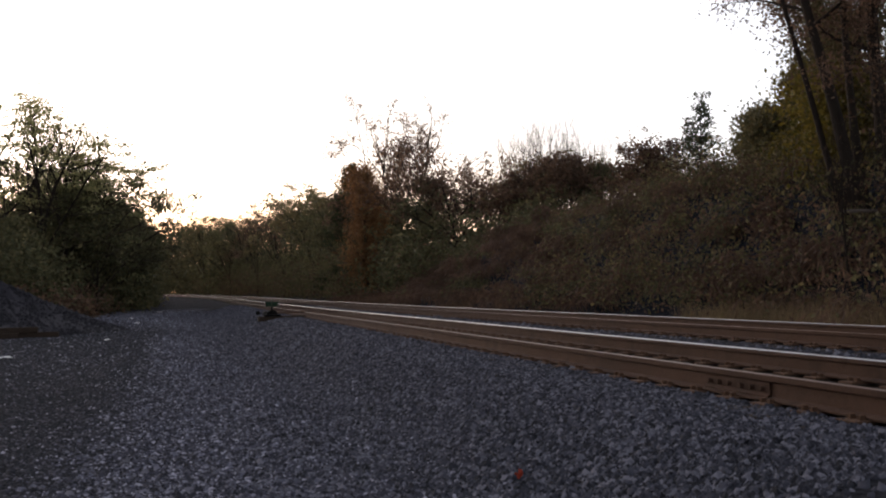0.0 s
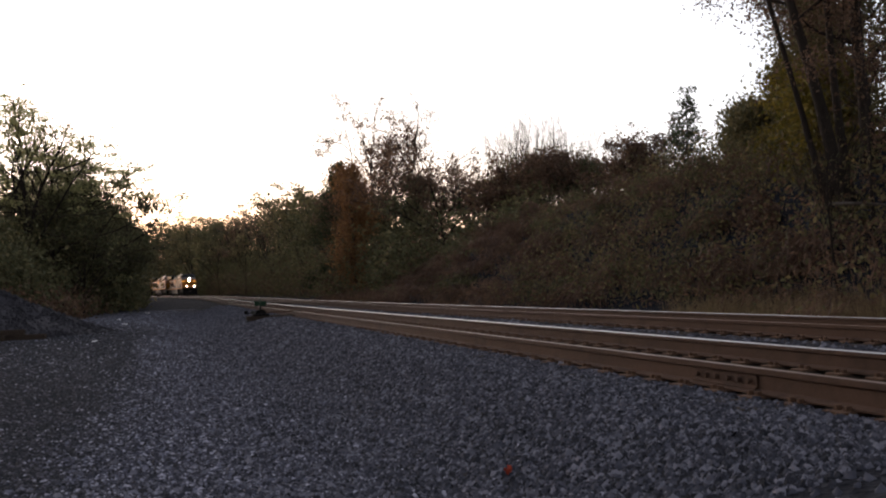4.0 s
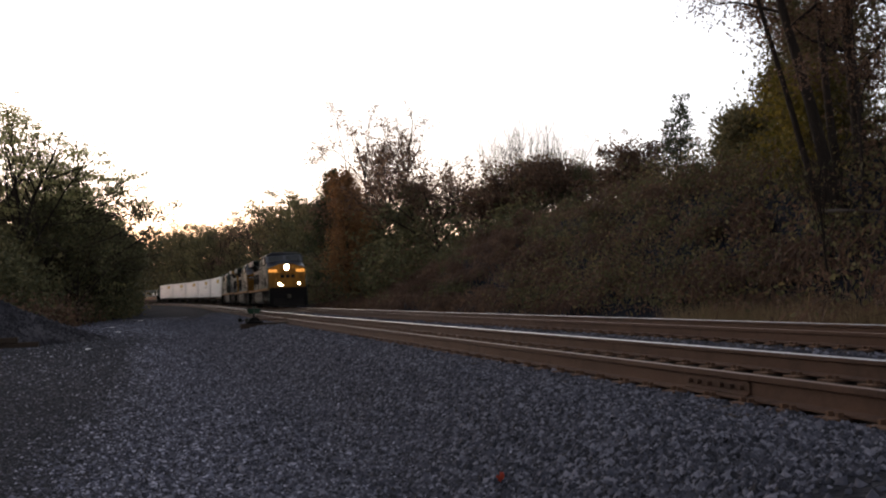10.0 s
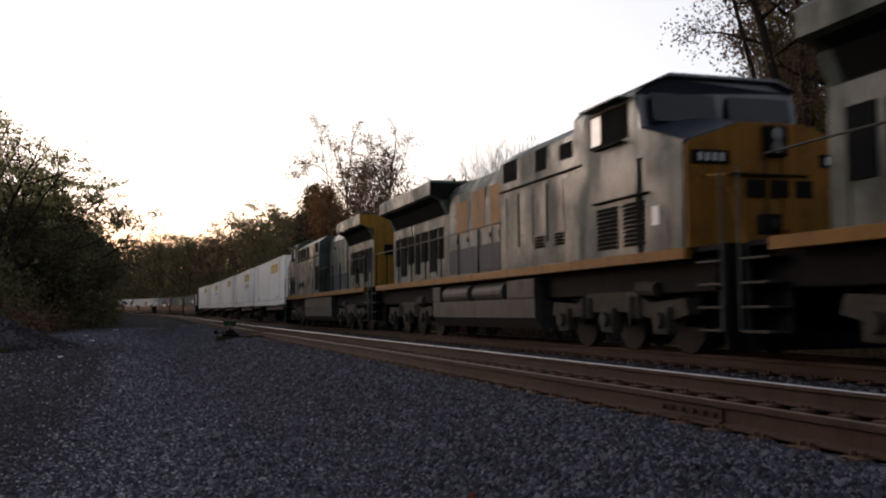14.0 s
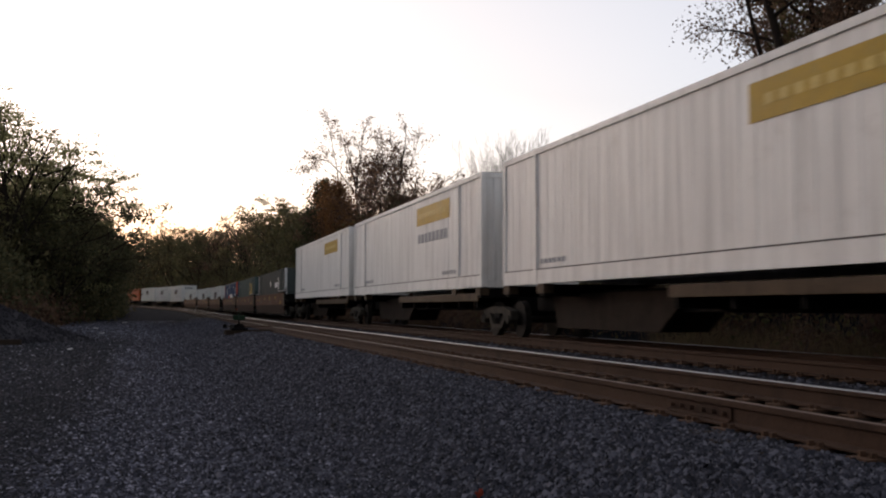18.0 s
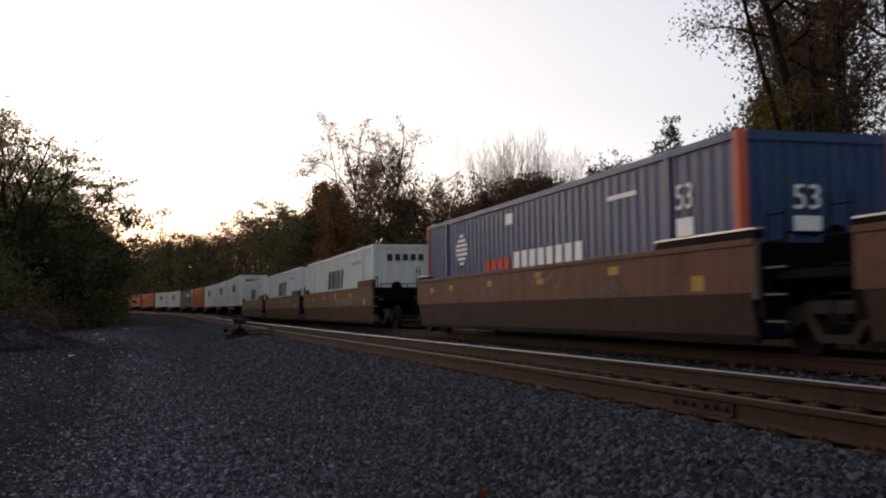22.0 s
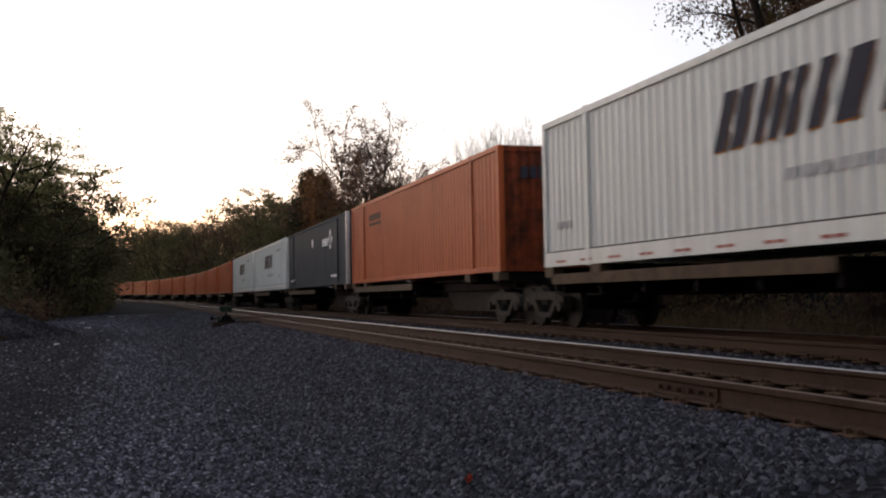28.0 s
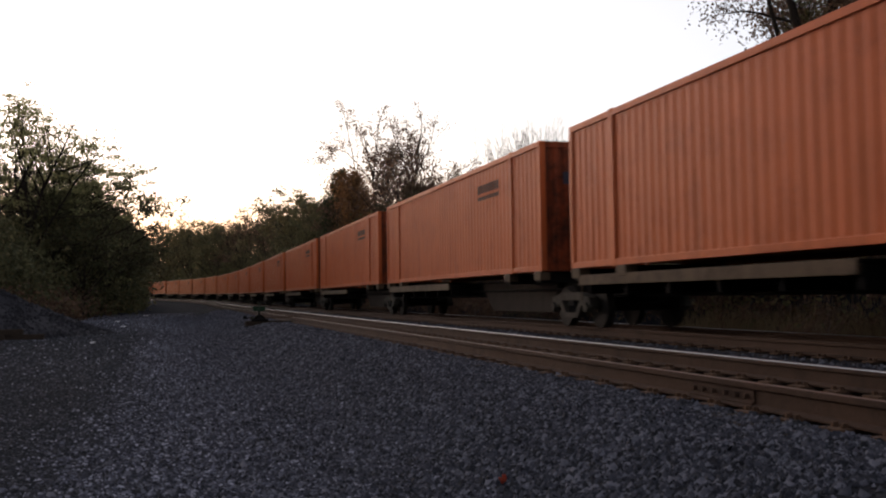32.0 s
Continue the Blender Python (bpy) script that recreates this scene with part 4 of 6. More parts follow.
wood_fill("right_thicket", "dark thicket beneath the big trees", 26000, (10, 42), (14.0, 21), 1.9, 0.07, L_OLIVE, 37)
wood_fill("brown_thicket", "withered thicket beneath the big trees", 20000, (10, 42), (13.6, 20), 1.7, 0.06, L_BROWN, 48)


def grass(name, label, n, s_rng, d_rng, h, seed):
    rng = np.random.default_rng(seed)
    s, d = rng.uniform(*s_rng, n), rng.uniform(*d_rng, n)
    p = lines(s, d, 0)
    p[:, 2] = height(p[:, 0], p[:, 1], (s, d)) - 0.02
    az = rng.uniform(0, 6.28, n)
    t = np.stack([np.cos(az) * 0.3, np.sin(az) * 0.3, np.ones(n)], -1) * (h * rng.uniform(0.4, 1.2, n))[:, None]
    w = np.stack([-np.sin(az), np.cos(az), np.zeros(n)], -1) * 0.007
    v = np.stack([p - w, p + w, p + t], 1)
    return tagged(quads(name, v, L_STRAW, None), label, "grass", kind="stuff")


grass("dry_grass", "tall dry straw-coloured grass beside the far track", 9000, (10, 25), (12.8, 14.6), 0.62, 41)


def wood_screen_around(n, seed):
    """Unseen leaf screen, added beside and behind the viewpoint round the yard, blocks low skylight."""
    rng = np.random.default_rng(seed)
    az = rng.uniform(34, 300, n)
    az = np.radians(np.where((az > 196) & (az < 213), az - 40, az))
    r = rng.uniform(40, 54, n)
    x, y = -np.sin(az) * r, np.cos(az) * r
    z = 15.0 * rng.random(n) ** 0.8 * (0.8 + 0.2 * np.sin(az * 23) * np.sin(az * 9))
    return tagged(leaf_cloud("unseen_wood_screen", np.stack([x, y, z], -1), 0.65, 0.4, L_GREEN, None, rng), "unseen leaf screen round the yard that cuts off low sky light", "woodland", kind="stuff")


wood_screen_around(26000, 77)


# ---- the yard's odds and ends ----
def switch_stand(s, d):
    """Low ground-throw stand on two long ties, with its lever, target and connecting rod."""
    p, th = line(s, d)
    z = ground_z(p.x, p.y)
    ob = tagged(new("switch_stand"), "low rusty switch stand on long ties", "switch stand")
    ob.matrix_basis = Matrix.Translation((p.x, p.y, z)) @ Matrix.Rotation(th + math.pi / 2, 4, "Z")
    for x in (-0.28, 0.28):
        part("headblock", boxed(x - 0.12, x + 0.12, -1.5, 0.5, -0.04, 0.13, 0.015), M_TIE, ob)
    part("base", boxed(-0.45, 0.45, -0.3, 0.3, 0.13, 0.2, 0.02), M_BLACK, ob)
    part("gear_case", prism_x(bmesh.new(), [(-0.2, 0.2), (0.2, 0.2), (0.16, 0.3), (0.05, 0.36), (-0.1, 0.36), (-0.18, 0.28)], -0.16, 0.2), M_BLACK, ob)
    part("cover", boxed(-0.1, 0.1, 0.2, 0.34, 0.2, 0.33, 0.03), M_TANK, ob, "pale worn cover")
    part("spindle", rodded((0, 0, 0.33), (0, 0, 0.50), 0.035, 10), M_BLACK, ob)
    part("target", prism_y(bmesh.new(), [(-0.13, 0.46), (0.13, 0.46), (0.24, 0.6), (0.2, 0.76), (-0.2, 0.76), (-0.24, 0.6)], -0.012, 0.012), M_SWITCH, ob, "faded dark green target plate")
    part("target_blade", prism_x(bmesh.new(), [(-0.2, 0.48), (0.2, 0.48), (0.24, 0.66), (-0.24, 0.66)], -0.012, 0.012), M_SWITCH, ob)
    lv = part("lever", rodded((0.05, 0.1, 0.28), (0.95, 0.45, 0.2), 0.025, 8), M_BLACK, ob)
    part("weight", boxed(0.85, 1.05, 0.38, 0.52, 0.18, 0.32, 0.03), M_BLACK, lv)
    part("connecting_rod", rodded((0, -0.2, 0.24), (0, -1.5, 0.26), 0.025, 8), M_RUST, ob)
    return ob


M_SWITCH = surface("faded_target_green", (0.012, 0.026, 0.015), 0.7)
switch_stand(37.0, 2.95)


def stone_pile(x, y, r, h, seed):
    """A heap of dark stone: a rough cone under loose pieces."""
    rng = np.random.default_rng(seed)
    base = ground_z(x, y)
    ob = tagged(new("stone_pile"), "heap of dark crushed stone at the yard's edge", "stone pile")
    ob.location = (x, y, base)
    bm = bmesh.new()
    rings, seg = 9, 28
    prev = None
    prof = lambda f, a: h * (1 - f) ** 1.15 * (1 + 0.12 * math.sin(3 * a + 1) + 0.07 * math.sin(7 * a)) - 0.1 * f
    for i in range(rings + 1):
        f = i / rings
        row = [bm.verts.new((math.cos(a) * r * f * (1 + 0.08 * math.sin(2 * a)), math.sin(a) * r * f, prof(f, a) + rng.normal(0, 0.03))) for a in [j * 2 * math.pi / seg for j in range(seg)]]
        if prev:
            for j in range(seg):
                bm.faces.new((prev[j], prev[(j + 1) % seg], row[(j + 1) % seg], row[j])[::-1])
        prev = row
    bmesh.ops.remove_doubles(bm, verts=bm.verts[:], dist=0.03)
    bmesh.ops.recalc_face_normals(bm, faces=bm.faces[:])
    part("mound", bm, M_COAL, ob)
    n = 6000
    f, a = np.sqrt(rng.random(n)), rng.uniform(0, 6.283, n)
    zz = h * (1 - f) ** 1.15 * (1 + 0.12 * np.sin(3 * a + 1) + 0.07 * np.sin(7 * a)) - 0.1 * f
    c = np.stack([np.cos(a) * r * f * (1 + 0.08 * np.sin(2 * a)), np.sin(a) * r * f, zz + 0.01], -1)
    tagged(solid("loose_stone", chips(rng, c, rng.uniform(0.04, 0.1, n), 0.9), CHIP_F, M_COAL, ob), kind="stuff")
    return ob


stone_pile(-17.9, 38.0, 5.6, 2.1, 5)
stone_pile(-23.5, 42.0, 6.0, 2.2, 6)


def old_tie(x, y, yaw, L=2.6, lift=0.09):
    ob = tagged(part("old_tie", boxed(-L / 2, L / 2, -0.115, 0.115, -0.09, 0.09, 0.015), M_TIE), "discarded dark railway tie on the gravel", "railway tie", group="discarded ties")
    ob.matrix_basis = pose(x, y, ground_z(x, y) + lift, 0, 0, yaw)


old_tie(-14.6, 34.2, 8)
old_tie(-15.6, 33.6, 3, 2.4)
old_tie(-15.2, 34.0, 12, 2.5, 0.27)


def litter(x, y, w, h, yaw, label, mat):
    """A crumpled scrap on the ground."""
    rng = random.Random(int(x * 31 + y * 17))
    bm = bmesh.new()
    bmesh.ops.create_grid(bm, x_segments=5, y_segments=4, size=0.5)
    for v in bm.verts:
        v.co = Vector((v.co.x * w, v.co.y * h, 0.02 + rng.uniform(0, 0.06)))
    bmesh.ops.solidify(bm, geom=bm.faces[:], thickness=0.004)
    ob = tagged(part("litter", bm, mat), label, "litter", group="scraps of litter")
    ob.matrix_basis = pose(x, y, ground_z(x, y), 0, 0, yaw)


M_SCRAP = surface("pale_scrap", (0.55, 0.55, 0.55), 0.7)
M_SCRAPRED = surface("red_leaf", (0.22, 0.035, 0.02), 0.7)
for x, y, w, h, a in ((-10.4, 23.4, 0.45, 0.3, 10), (-14.5, 35.6, 0.2, 0.14, 40), (-15.4, 49.9, 0.25, 0.16, 5), (-10.5, 31.0, 0.16, 0.1, 20), (-19, 60.4, 0.3, 0.2, 70), (-14.1, 39.8, 0.15, 0.1, 0), (-22.9, 80, 0.4, 0.25, 30)):
    litter(x, y, w, h, a, "pale scrap of litter on the gravel", M_SCRAP)
litter(2.16, 8.33, 0.05, 0.04, 15, "small white scrap on the ballast", M_SCRAP)
litter(0.44, 6.25, 0.045, 0.035, 50, "fallen red leaf on the gravel", M_SCRAPRED)


def dead_limb():
    """A pale broken limb lying level in the thicket."""
    rng = random.Random(3)
    bm = bmesh.new()
    p = Vector((9.22, 22.75, 2.95))
    d = Vector((1, 0.25, 0.02)).normalized()
    rings = []
    for i in range(8):
        r = 0.048 - 0.004 * i
        side = d.cross(Vector((0, 0, 1))).normalized()
        up = side.cross(d)
        rings.append([bm.verts.new(p + (side * math.cos(a) + up * math.sin(a)) * r) for a in [k * math.pi / 4 for k in range(8)]])
        p, d = p + d * 0.36, (d + Vector((0, rng.gauss(0, 0.1), rng.gauss(-0.08, 0.05)))).normalized()
    for a, b in zip(rings, rings[1:]):
        for k in range(8):
            bm.faces.new((a[k], a[(k + 1) % 8], b[(k + 1) % 8], b[k]))
    bm.faces.new(rings[0])
    bm.faces.new(rings[-1][::-1])
    bmesh.ops.recalc_face_normals(bm, faces=bm.faces[:])
    tagged(part("broken_limb", bm, M_PALEBARK), "one pale broken limb caught in the thicket", "branch")


dead_limb()


# ---- the train: x forward, y to its left, z above the rails ----
def wheel_bm(x, y, r):
    """A flanged wheel whose flange lies inwards."""
    bm = bmesh.new()
    o = 1 if y > 0 else -1
    rod(bm, (x, y - o * 0.02, r), (x, y + o * 0.09, r), r, 24)
    rod(bm, (x, y - o * 0.05, r), (x, y - o * 0.02, r), r + 0.028, 24)
    rod(bm, (x, y + o * 0.08, r), (x, y + o * 0.16, r), 0.11, 12)
    return bm


def freight_truck(parent, x0):
    """Two-axle freight truck with cast side frames and spring nests."""
    tr = part("truck", boxed(x0 - 0.2, x0 + 0.2, -1.1, 1.1, 0.45, 0.68, 0.03), M_BLACK, parent, "two-axle freight truck")
    for o in (-1, 1):
        bm = bmesh.new()
        y = o * 1.02
        prism_y(bm, [(x0 - 1.05, 0.42), (x0 - 0.98, 0.62), (x0 - 0.45, 0.72), (x0 + 0.45, 0.72), (x0 + 0.98, 0.62), (x0 + 1.05, 0.42),
                     (x0 + 0.75, 0.40), (x0 + 0.42, 0.56), (x0 - 0.42, 0.56), (x0 - 0.75, 0.40)], y - 0.09, y + 0.09)
        prism_y(bm, [(x0 - 0.62, 0.50), (x0 - 0.48, 0.56), (x0 - 0.26, 0.30), (x0 + 0.26, 0.30), (x0 + 0.48, 0.56), (x0 + 0.62, 0.50),
                     (x0 + 0.34, 0.20), (x0 - 0.34, 0.20)], y - 0.085, y + 0.085)
        part("side_frame", bm, M_DARKGREY, tr)
        bm = bmesh.new()
        for k in (-0.16, 0.0, 0.16):
            rod(bm, (x0 + k, y, 0.30), (x0 + k, y, 0.57), 0.065, 8)
        part("spring_nest", bm, M_BLACK, tr)
        for k in (-0.88, 0.88):
            part("wheel", wheel_bm(x0 + k, o * 0.75, 0.42), M_STEEL, tr)
            part("bearing_cap", rodded((x0 + k, o * 0.98, 0.42), (x0 + k, o * 1.16, 0.42), 0.1, 10), M_DARKGREY, tr)
    for k in (-0.88, 0.88):
        part("axle", rodded((x0 + k, -0.72, 0.42), (x0 + k, 0.72, 0.42), 0.08, 8), M_STEEL, tr)
    return tr


def side_sheet(bm, L, y, z0, z1, pitch, depth, flat=0.5):
    """Corrugated side wall facing outwards at y."""
    o = 1 if y > 0 else -1
    n = max(2, int(round(L / pitch)))
    w = L / n
    xs = []
    for i in range(n):
        a = -L / 2 + i * w
        q = w * (1 - flat) / 4
        xs += [(a, 0), (a + q, 0), (a + 2 * q, -depth), (a + w - 2 * q, -depth), (a + w - q, 0)]
    xs.append((L / 2, 0))
    lo = [bm.verts.new((x, y + o * k, z0)) for x, k in xs]
    hi = [bm.verts.new((x, y + o * k, z1)) for x, k in xs]
    for i in range(len(xs) - 1):
        f = (lo[i], lo[i + 1], hi[i + 1], hi[i])
        bm.faces.new(f if o < 0 else f[::-1])
    return bm


def slanted(bm, x0, x1, y, z0, z1, lean, t=0.006):
    """A thin slanted bar of paint on a wall that faces -y."""
    v = [(x0, z0), (x1, z0), (x1 + lean, z1), (x0 + lean, z1)]
    prism_y(bm, v, y - t, y)
    return bm


def container(L, z0, style):
    """A 53-foot box: corner posts, rails, side sheets, lifting posts, doors and markings. The camera's side is -y."""
    H, W = 2.88, 1.3
    z1 = z0 + H
    st = STYLES[style]
    paint, trim = st["paint"], st["trim"]
    ob = tagged(new("shipping_container"), st["label"], "container", group=st["group"])
    skirt = st.get("skirt", 0.16)
    part("core", boxed(-L / 2 + 0.06, L / 2 - 0.06, -W + 0.075, W - 0.075, z0 + 0.1, z1 - 0.05), paint, ob)
    for o in (-1, 1):
        bm = bmesh.new()
        side_sheet(bm, L - 0.3, o * (W - 0.03), z0 + skirt, z1 - 0.12, st["pitch"], st["depth"], st.get("flat", 0.5))
        part("side_panel", bm, paint, ob)
        part("top_rail", boxed(-L / 2 + 0.12, L / 2 - 0.12, min(o * W, o * (W - 0.08)), max(o * W, o * (W - 0.08)), z1 - 0.12, z1, 0.01), trim, ob)
        part("bottom_rail", boxed(-L / 2 + 0.12, L / 2 - 0.12, min(o * W, o * (W - 0.09)), max(o * W, o * (W - 0.09)), z0, z0 + skirt, 0.01), st.get("low", trim), ob)
        if skirt > 0.2:
            # dark strip along the skirt's groove, its shadow put into the colour
            part("skirt_seam", boxed(-L / 2 + 0.14, L / 2 - 0.14, min(o * (W + 0.004), o * (W - 0.04)), max(o * (W + 0.004), o * (W - 0.04)), z0 + skirt - 0.004, z0 + skirt + 0.018), M_SEAM, ob, "dark seam groove with its shadow in the paint")
        for x in (-L / 2, L / 2):
            a = x - 0.14 if x > 0 else x
            part("corner_post", boxed(a, a + 0.14, min(o * (W + 0.004), o * (W - 0.14)), max(o * (W + 0.004), o * (W - 0.14)), z0, z1 + 0.004, 0.012), st.get("post", trim), ob)
        for x in (-L / 2 + 2.02, L / 2 - 2.02):
            part("lifting_post", boxed(x - 0.09, x + 0.09, min(o * (W + 0.012), o * (W - 0.1)), max(o * (W + 0.012), o * (W - 0.1)), z0 - 0.02, z1 + 0.02, 0.012), st.get("lift", trim), ob)
    part("roof", boxed(-L / 2 + 0.05, L / 2 - 0.05, -W + 0.07, W - 0.07, z1 - 0.04, z1 - 0.008), paint, ob)
    # leading end: a ribbed bulkhead; trailing end: doors with lock rods
    bm = bmesh.new()
    side_sheet(bm, 2 * W - 0.26, -1.0, z0 + 0.17, z1 - 0.13, 0.24, 0.035)
    for v in bm.verts:
        v.co = Vector((L / 2 - 0.02 + (-1.0 - v.co.y), v.co.x, v.co.z))
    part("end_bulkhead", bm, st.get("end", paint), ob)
    if "bands" in st:
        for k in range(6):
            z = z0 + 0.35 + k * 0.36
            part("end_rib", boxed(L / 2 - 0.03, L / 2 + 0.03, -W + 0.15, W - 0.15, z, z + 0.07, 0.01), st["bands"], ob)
    part("end_header", boxed(L / 2 - 0.1, L / 2 - 0.004, -W + 0.14, W - 0.14, z1 - 0.14, z1 - 0.004), st.get("end", paint), ob)
    part("end_sill", boxed(L / 2 - 0.1, L / 2 - 0.004, -W + 0.14, W - 0.14, z0, z0 + 0.18), st.get("end", paint), ob)
    for o in (-1, 1):
        d = part("door", boxed(-L / 2 + 0.02, -L / 2 + 0.06, min(o * 0.01, o * 1.16), max(o * 0.01, o * 1.16), z0 + 0.1, z1 - 0.1, 0.008), paint, ob)
        for y in (0.35, 0.85):
            part("lock_rod", rodded((-L / 2 + 0.005, o * y, z0 + 0.08), (-L / 2 + 0.005, o * y, z1 - 0.08), 0.018, 6), M_ALU, d)
    st["marks"](ob, L, z0, z1, -W + 0.029)
    return ob


def mark(ob, bm, mat, label=""):
    return part("marking", bm, mat, ob, label)


def bars(ob, x0, x1, y, z0, z1, n, mat, lean=0.0, gap=0.3, label="worn lettering reduced to bars"):
    bm = bmesh.new()
    w = (x1 - x0) / n
    for i in range(n):
        slanted(bm, x0 + i * w, x0 + (i + 1 - gap) * w, y, z0, z1, lean)
    return tagged(mark(ob, bm, mat, label), kind="stuff")


def slant_logo(ob, x0, x1, y, z0, z1, mat):
    """A row of bold leaning bars that stands for a haulier's name."""
    w = (x1 - x0) / 5
    lean = (z1 - z0) * 0.42
    h = z1 - z0
    pieces = [(a, a + f, 0.0, 1.0) for a, f in ((0.0, 0.36), (0.5, 0.36), (1.1, 0.26), (1.5, 0.26), (1.9, 0.26), (2.46, 0.3), (3.06, 0.5), (3.98, 0.5))]
    for a, b, lo, hi in pieces:
        k = lean * lo
        gilt = slanted(bmesh.new(), x0 + a * w + k + 0.02, x0 + b * w + k + 0.02, y + 0.002, z0 + h * lo - 0.025, z0 + h * hi - 0.025, lean * (hi - lo), 0.004)
        under = mark(ob, gilt, M_GILT, "thin orange shadow of the mark")
        part("stroke", slanted(bmesh.new(), x0 + a * w + k, x0 + b * w + k, y, z0 + h * lo, z0 + h * hi, lean * (hi - lo)), mat, under, "bold leaning bar of a haulier's mark")


def marks_plain_white(ob, L, z0, z1, y):
    mark(ob, slanted(bmesh.new(), 1.75, 5.35, y, z1 - 0.88, z1 - 0.33, 0), M_MARK_YELLOW, "yellow sign panel")
    bars(ob, 2.1, 5.0, y - 0.006, z1 - 0.68, z1 - 0.53, 9, surface("faded_gold", (0.45, 0.33, 0.10), 0.5), label="faded sign lettering as bars")
    bars(ob, -6.0, -4.6, y, z0 + 0.42, z0 + 0.52, 6, M_MARK_GREY)
    bars(ob, 4.6, 6.0, y, z0 + 0.42, z0 + 0.52, 6, M_MARK_GREY)


def marks_white_signed(ob, L, z0, z1, y):
    marks_plain_white(ob, L, z0, z1, y)
    bars(ob, 1.9, 5.2, y, z1 - 1.42, z1 - 1.15, 8, M_MARK_GREY, label="grey line of sign lettering as bars")


def marks_swift(ob, L, z0, z1, y):
    slant_logo(ob, -2.05, 2.15, y, z0 + 1.42, z0 + 2.22, M_MARK_DARK)
    bars(ob, -0.45, 2.45, y, z0 + 0.85, z0 + 1.0, 9, M_MARK_GREY, lean=0.05)
    bars(ob, 4.0, 5.9, y, z1 - 0.62, z1 - 0.48, 9, M_MARK_GREY)
    bars(ob, -7.6, -6.9, y, z0 + 0.72, z0 + 0.86, 3, M_MARK_GREY)
    bars(ob, 5.0, 5.7, y, z0 + 0.72, z0 + 0.86, 3, M_MARK_GREY)
    bm = bmesh.new()
    for i in range(14):
        x = -L / 2 + 0.6 + i * 1.13
        slanted(bm, x, x + 0.2, y - 0.032, z0 + 0.07, z0 + 0.115, 0)
        slanted(bm, x + 0.24, x + 0.44, y - 0.032, z0 + 0.07, z0 + 0.115, 0)
    tagged(mark(ob, bm, M_STRIP, "dull red reflective strips"), kind="stuff")
    bm = bmesh.new()
    for i in range(5):
        box(bm, L / 2 + 0.001, L / 2 + 0.006, -0.75 + i * 0.3, -0.55 + i * 0.3, z1 - 0.6, z1 - 0.36)
    mark(ob, bm, M_MARK_DARK, "haulier's mark on the end")


def marks_orange(ob, L, z0, z1, y):
    for yy in (y, -y + 0.006):
        bars(ob, 3.5, 5.3, yy, z1 - 0.72, z1 - 0.50, 8, M_MARK_BROWN, gap=0.2)
        bars(ob, 3.5, 5.3, yy, z1 - 0.90, z1 - 0.80, 10, M_MARK_BROWN, gap=0.2)
    bm = bmesh.new()
    for i in range(7):
        box(bm, L / 2 + 0.001, L / 2 + 0.006, -0.75 + i * 0.22, -0.59 + i * 0.22, z1 - 0.95, z1 - 0.68)
    mark(ob, bm, M_MARK_DARK, "dark lettering on the end as bars")


def marks_orange_rear(ob, L, z0, z1, y):
    bars(ob, -5.3, -3.5, y, z1 - 0.72, z1 - 0.50, 8, M_MARK_BROWN, gap=0.2)
    bars(ob, -5.3, -3.5, y, z1 - 0.90, z1 - 0.80, 10, M_MARK_BROWN, gap=0.2)
    bm = bmesh.new()
    for i in range(7):
        box(bm, L / 2 + 0.001, L / 2 + 0.006, -0.75 + i * 0.22, -0.59 + i * 0.22, z1 - 0.75, z1 - 0.48)
    mark(ob, bm, M_MARK_DARK, "dark lettering on the end as bars")


def disc(bm, x, z, y, r, n=16):
    return prism_y(bm, [(x + r * math.cos(i * 6.2832 / n), z + r * math.sin(i * 6.2832 / n)) for i in range(n)], y - 0.006, y)


def marks_charcoal(ob, L, z0, z1, y):
    bars(ob, 2.6, 4.0, y, z0 + 1.76, z0 + 2.08, 4, M_MARK_WHITE, lean=0.06)
    bm = bmesh.new()
    for a in range(4):
        cx, cz = 4.55 + 0.28 * math.cos(a * 1.571), z0 + 1.98 + 0.28 * math.sin(a * 1.571)
        prism_y(bm, [(cx - 0.17, cz), (cx, cz - 0.17), (cx + 0.17, cz), (cx, cz + 0.17)], y - 0.006, y)
    mark(ob, bm, M_MARK_WHITE, "white four-lobed emblem")
    mark(ob, disc(bmesh.new(), -0.1, z0 + 2.05, y, 0.2), M_MARK_WHITE, "white round emblem")
    bars(ob, -7.2, -6.0, y, z0 + 0.35, z0 + 0.45, 7, M_MARK_WHITE)
    bars(ob, 4.6, 6.0, y, z0 + 0.35, z0 + 0.45, 7, M_MARK_WHITE)


def marks_teal(ob, L, z0, z1, y):
    bm = bmesh.new()
    prism_y(bm, [(3.4, z0 + 1.45), (4.2, z0 + 1.45), (4.2, z0 + 1.7), (3.7, z0 + 1.75), (3.7, z0 + 2.2), (4.2, z0 + 2.3), (4.2, z0 + 2.5), (3.4, z0 + 2.4)], y - 0.006, y)
    slanted(bm, 4.35, 5.0, y, z0 + 1.5, z0 + 2.35, 0.05)
    slanted(bm, 5.2, 5.9, y, z0 + 1.5, z0 + 2.4, 0.1)
    mark(ob, bm, M_MARK_YELLOW, "large yellow block emblem")
    bars(ob, -7.3, -6.6, y, z0 + 2.3, z0 + 2.42, 4, M_MARK_GREY)
    bm = bmesh.new()
    for i in range(3):
        box(bm, L / 2 + 0.001, L / 2 + 0.006, -0.95 + i * 0.3, -0.72 + i * 0.3, z1 - 0.85, z1 - 0.55)
    mark(ob, bm, M_MARK_YELLOW, "yellow block emblem on the end")


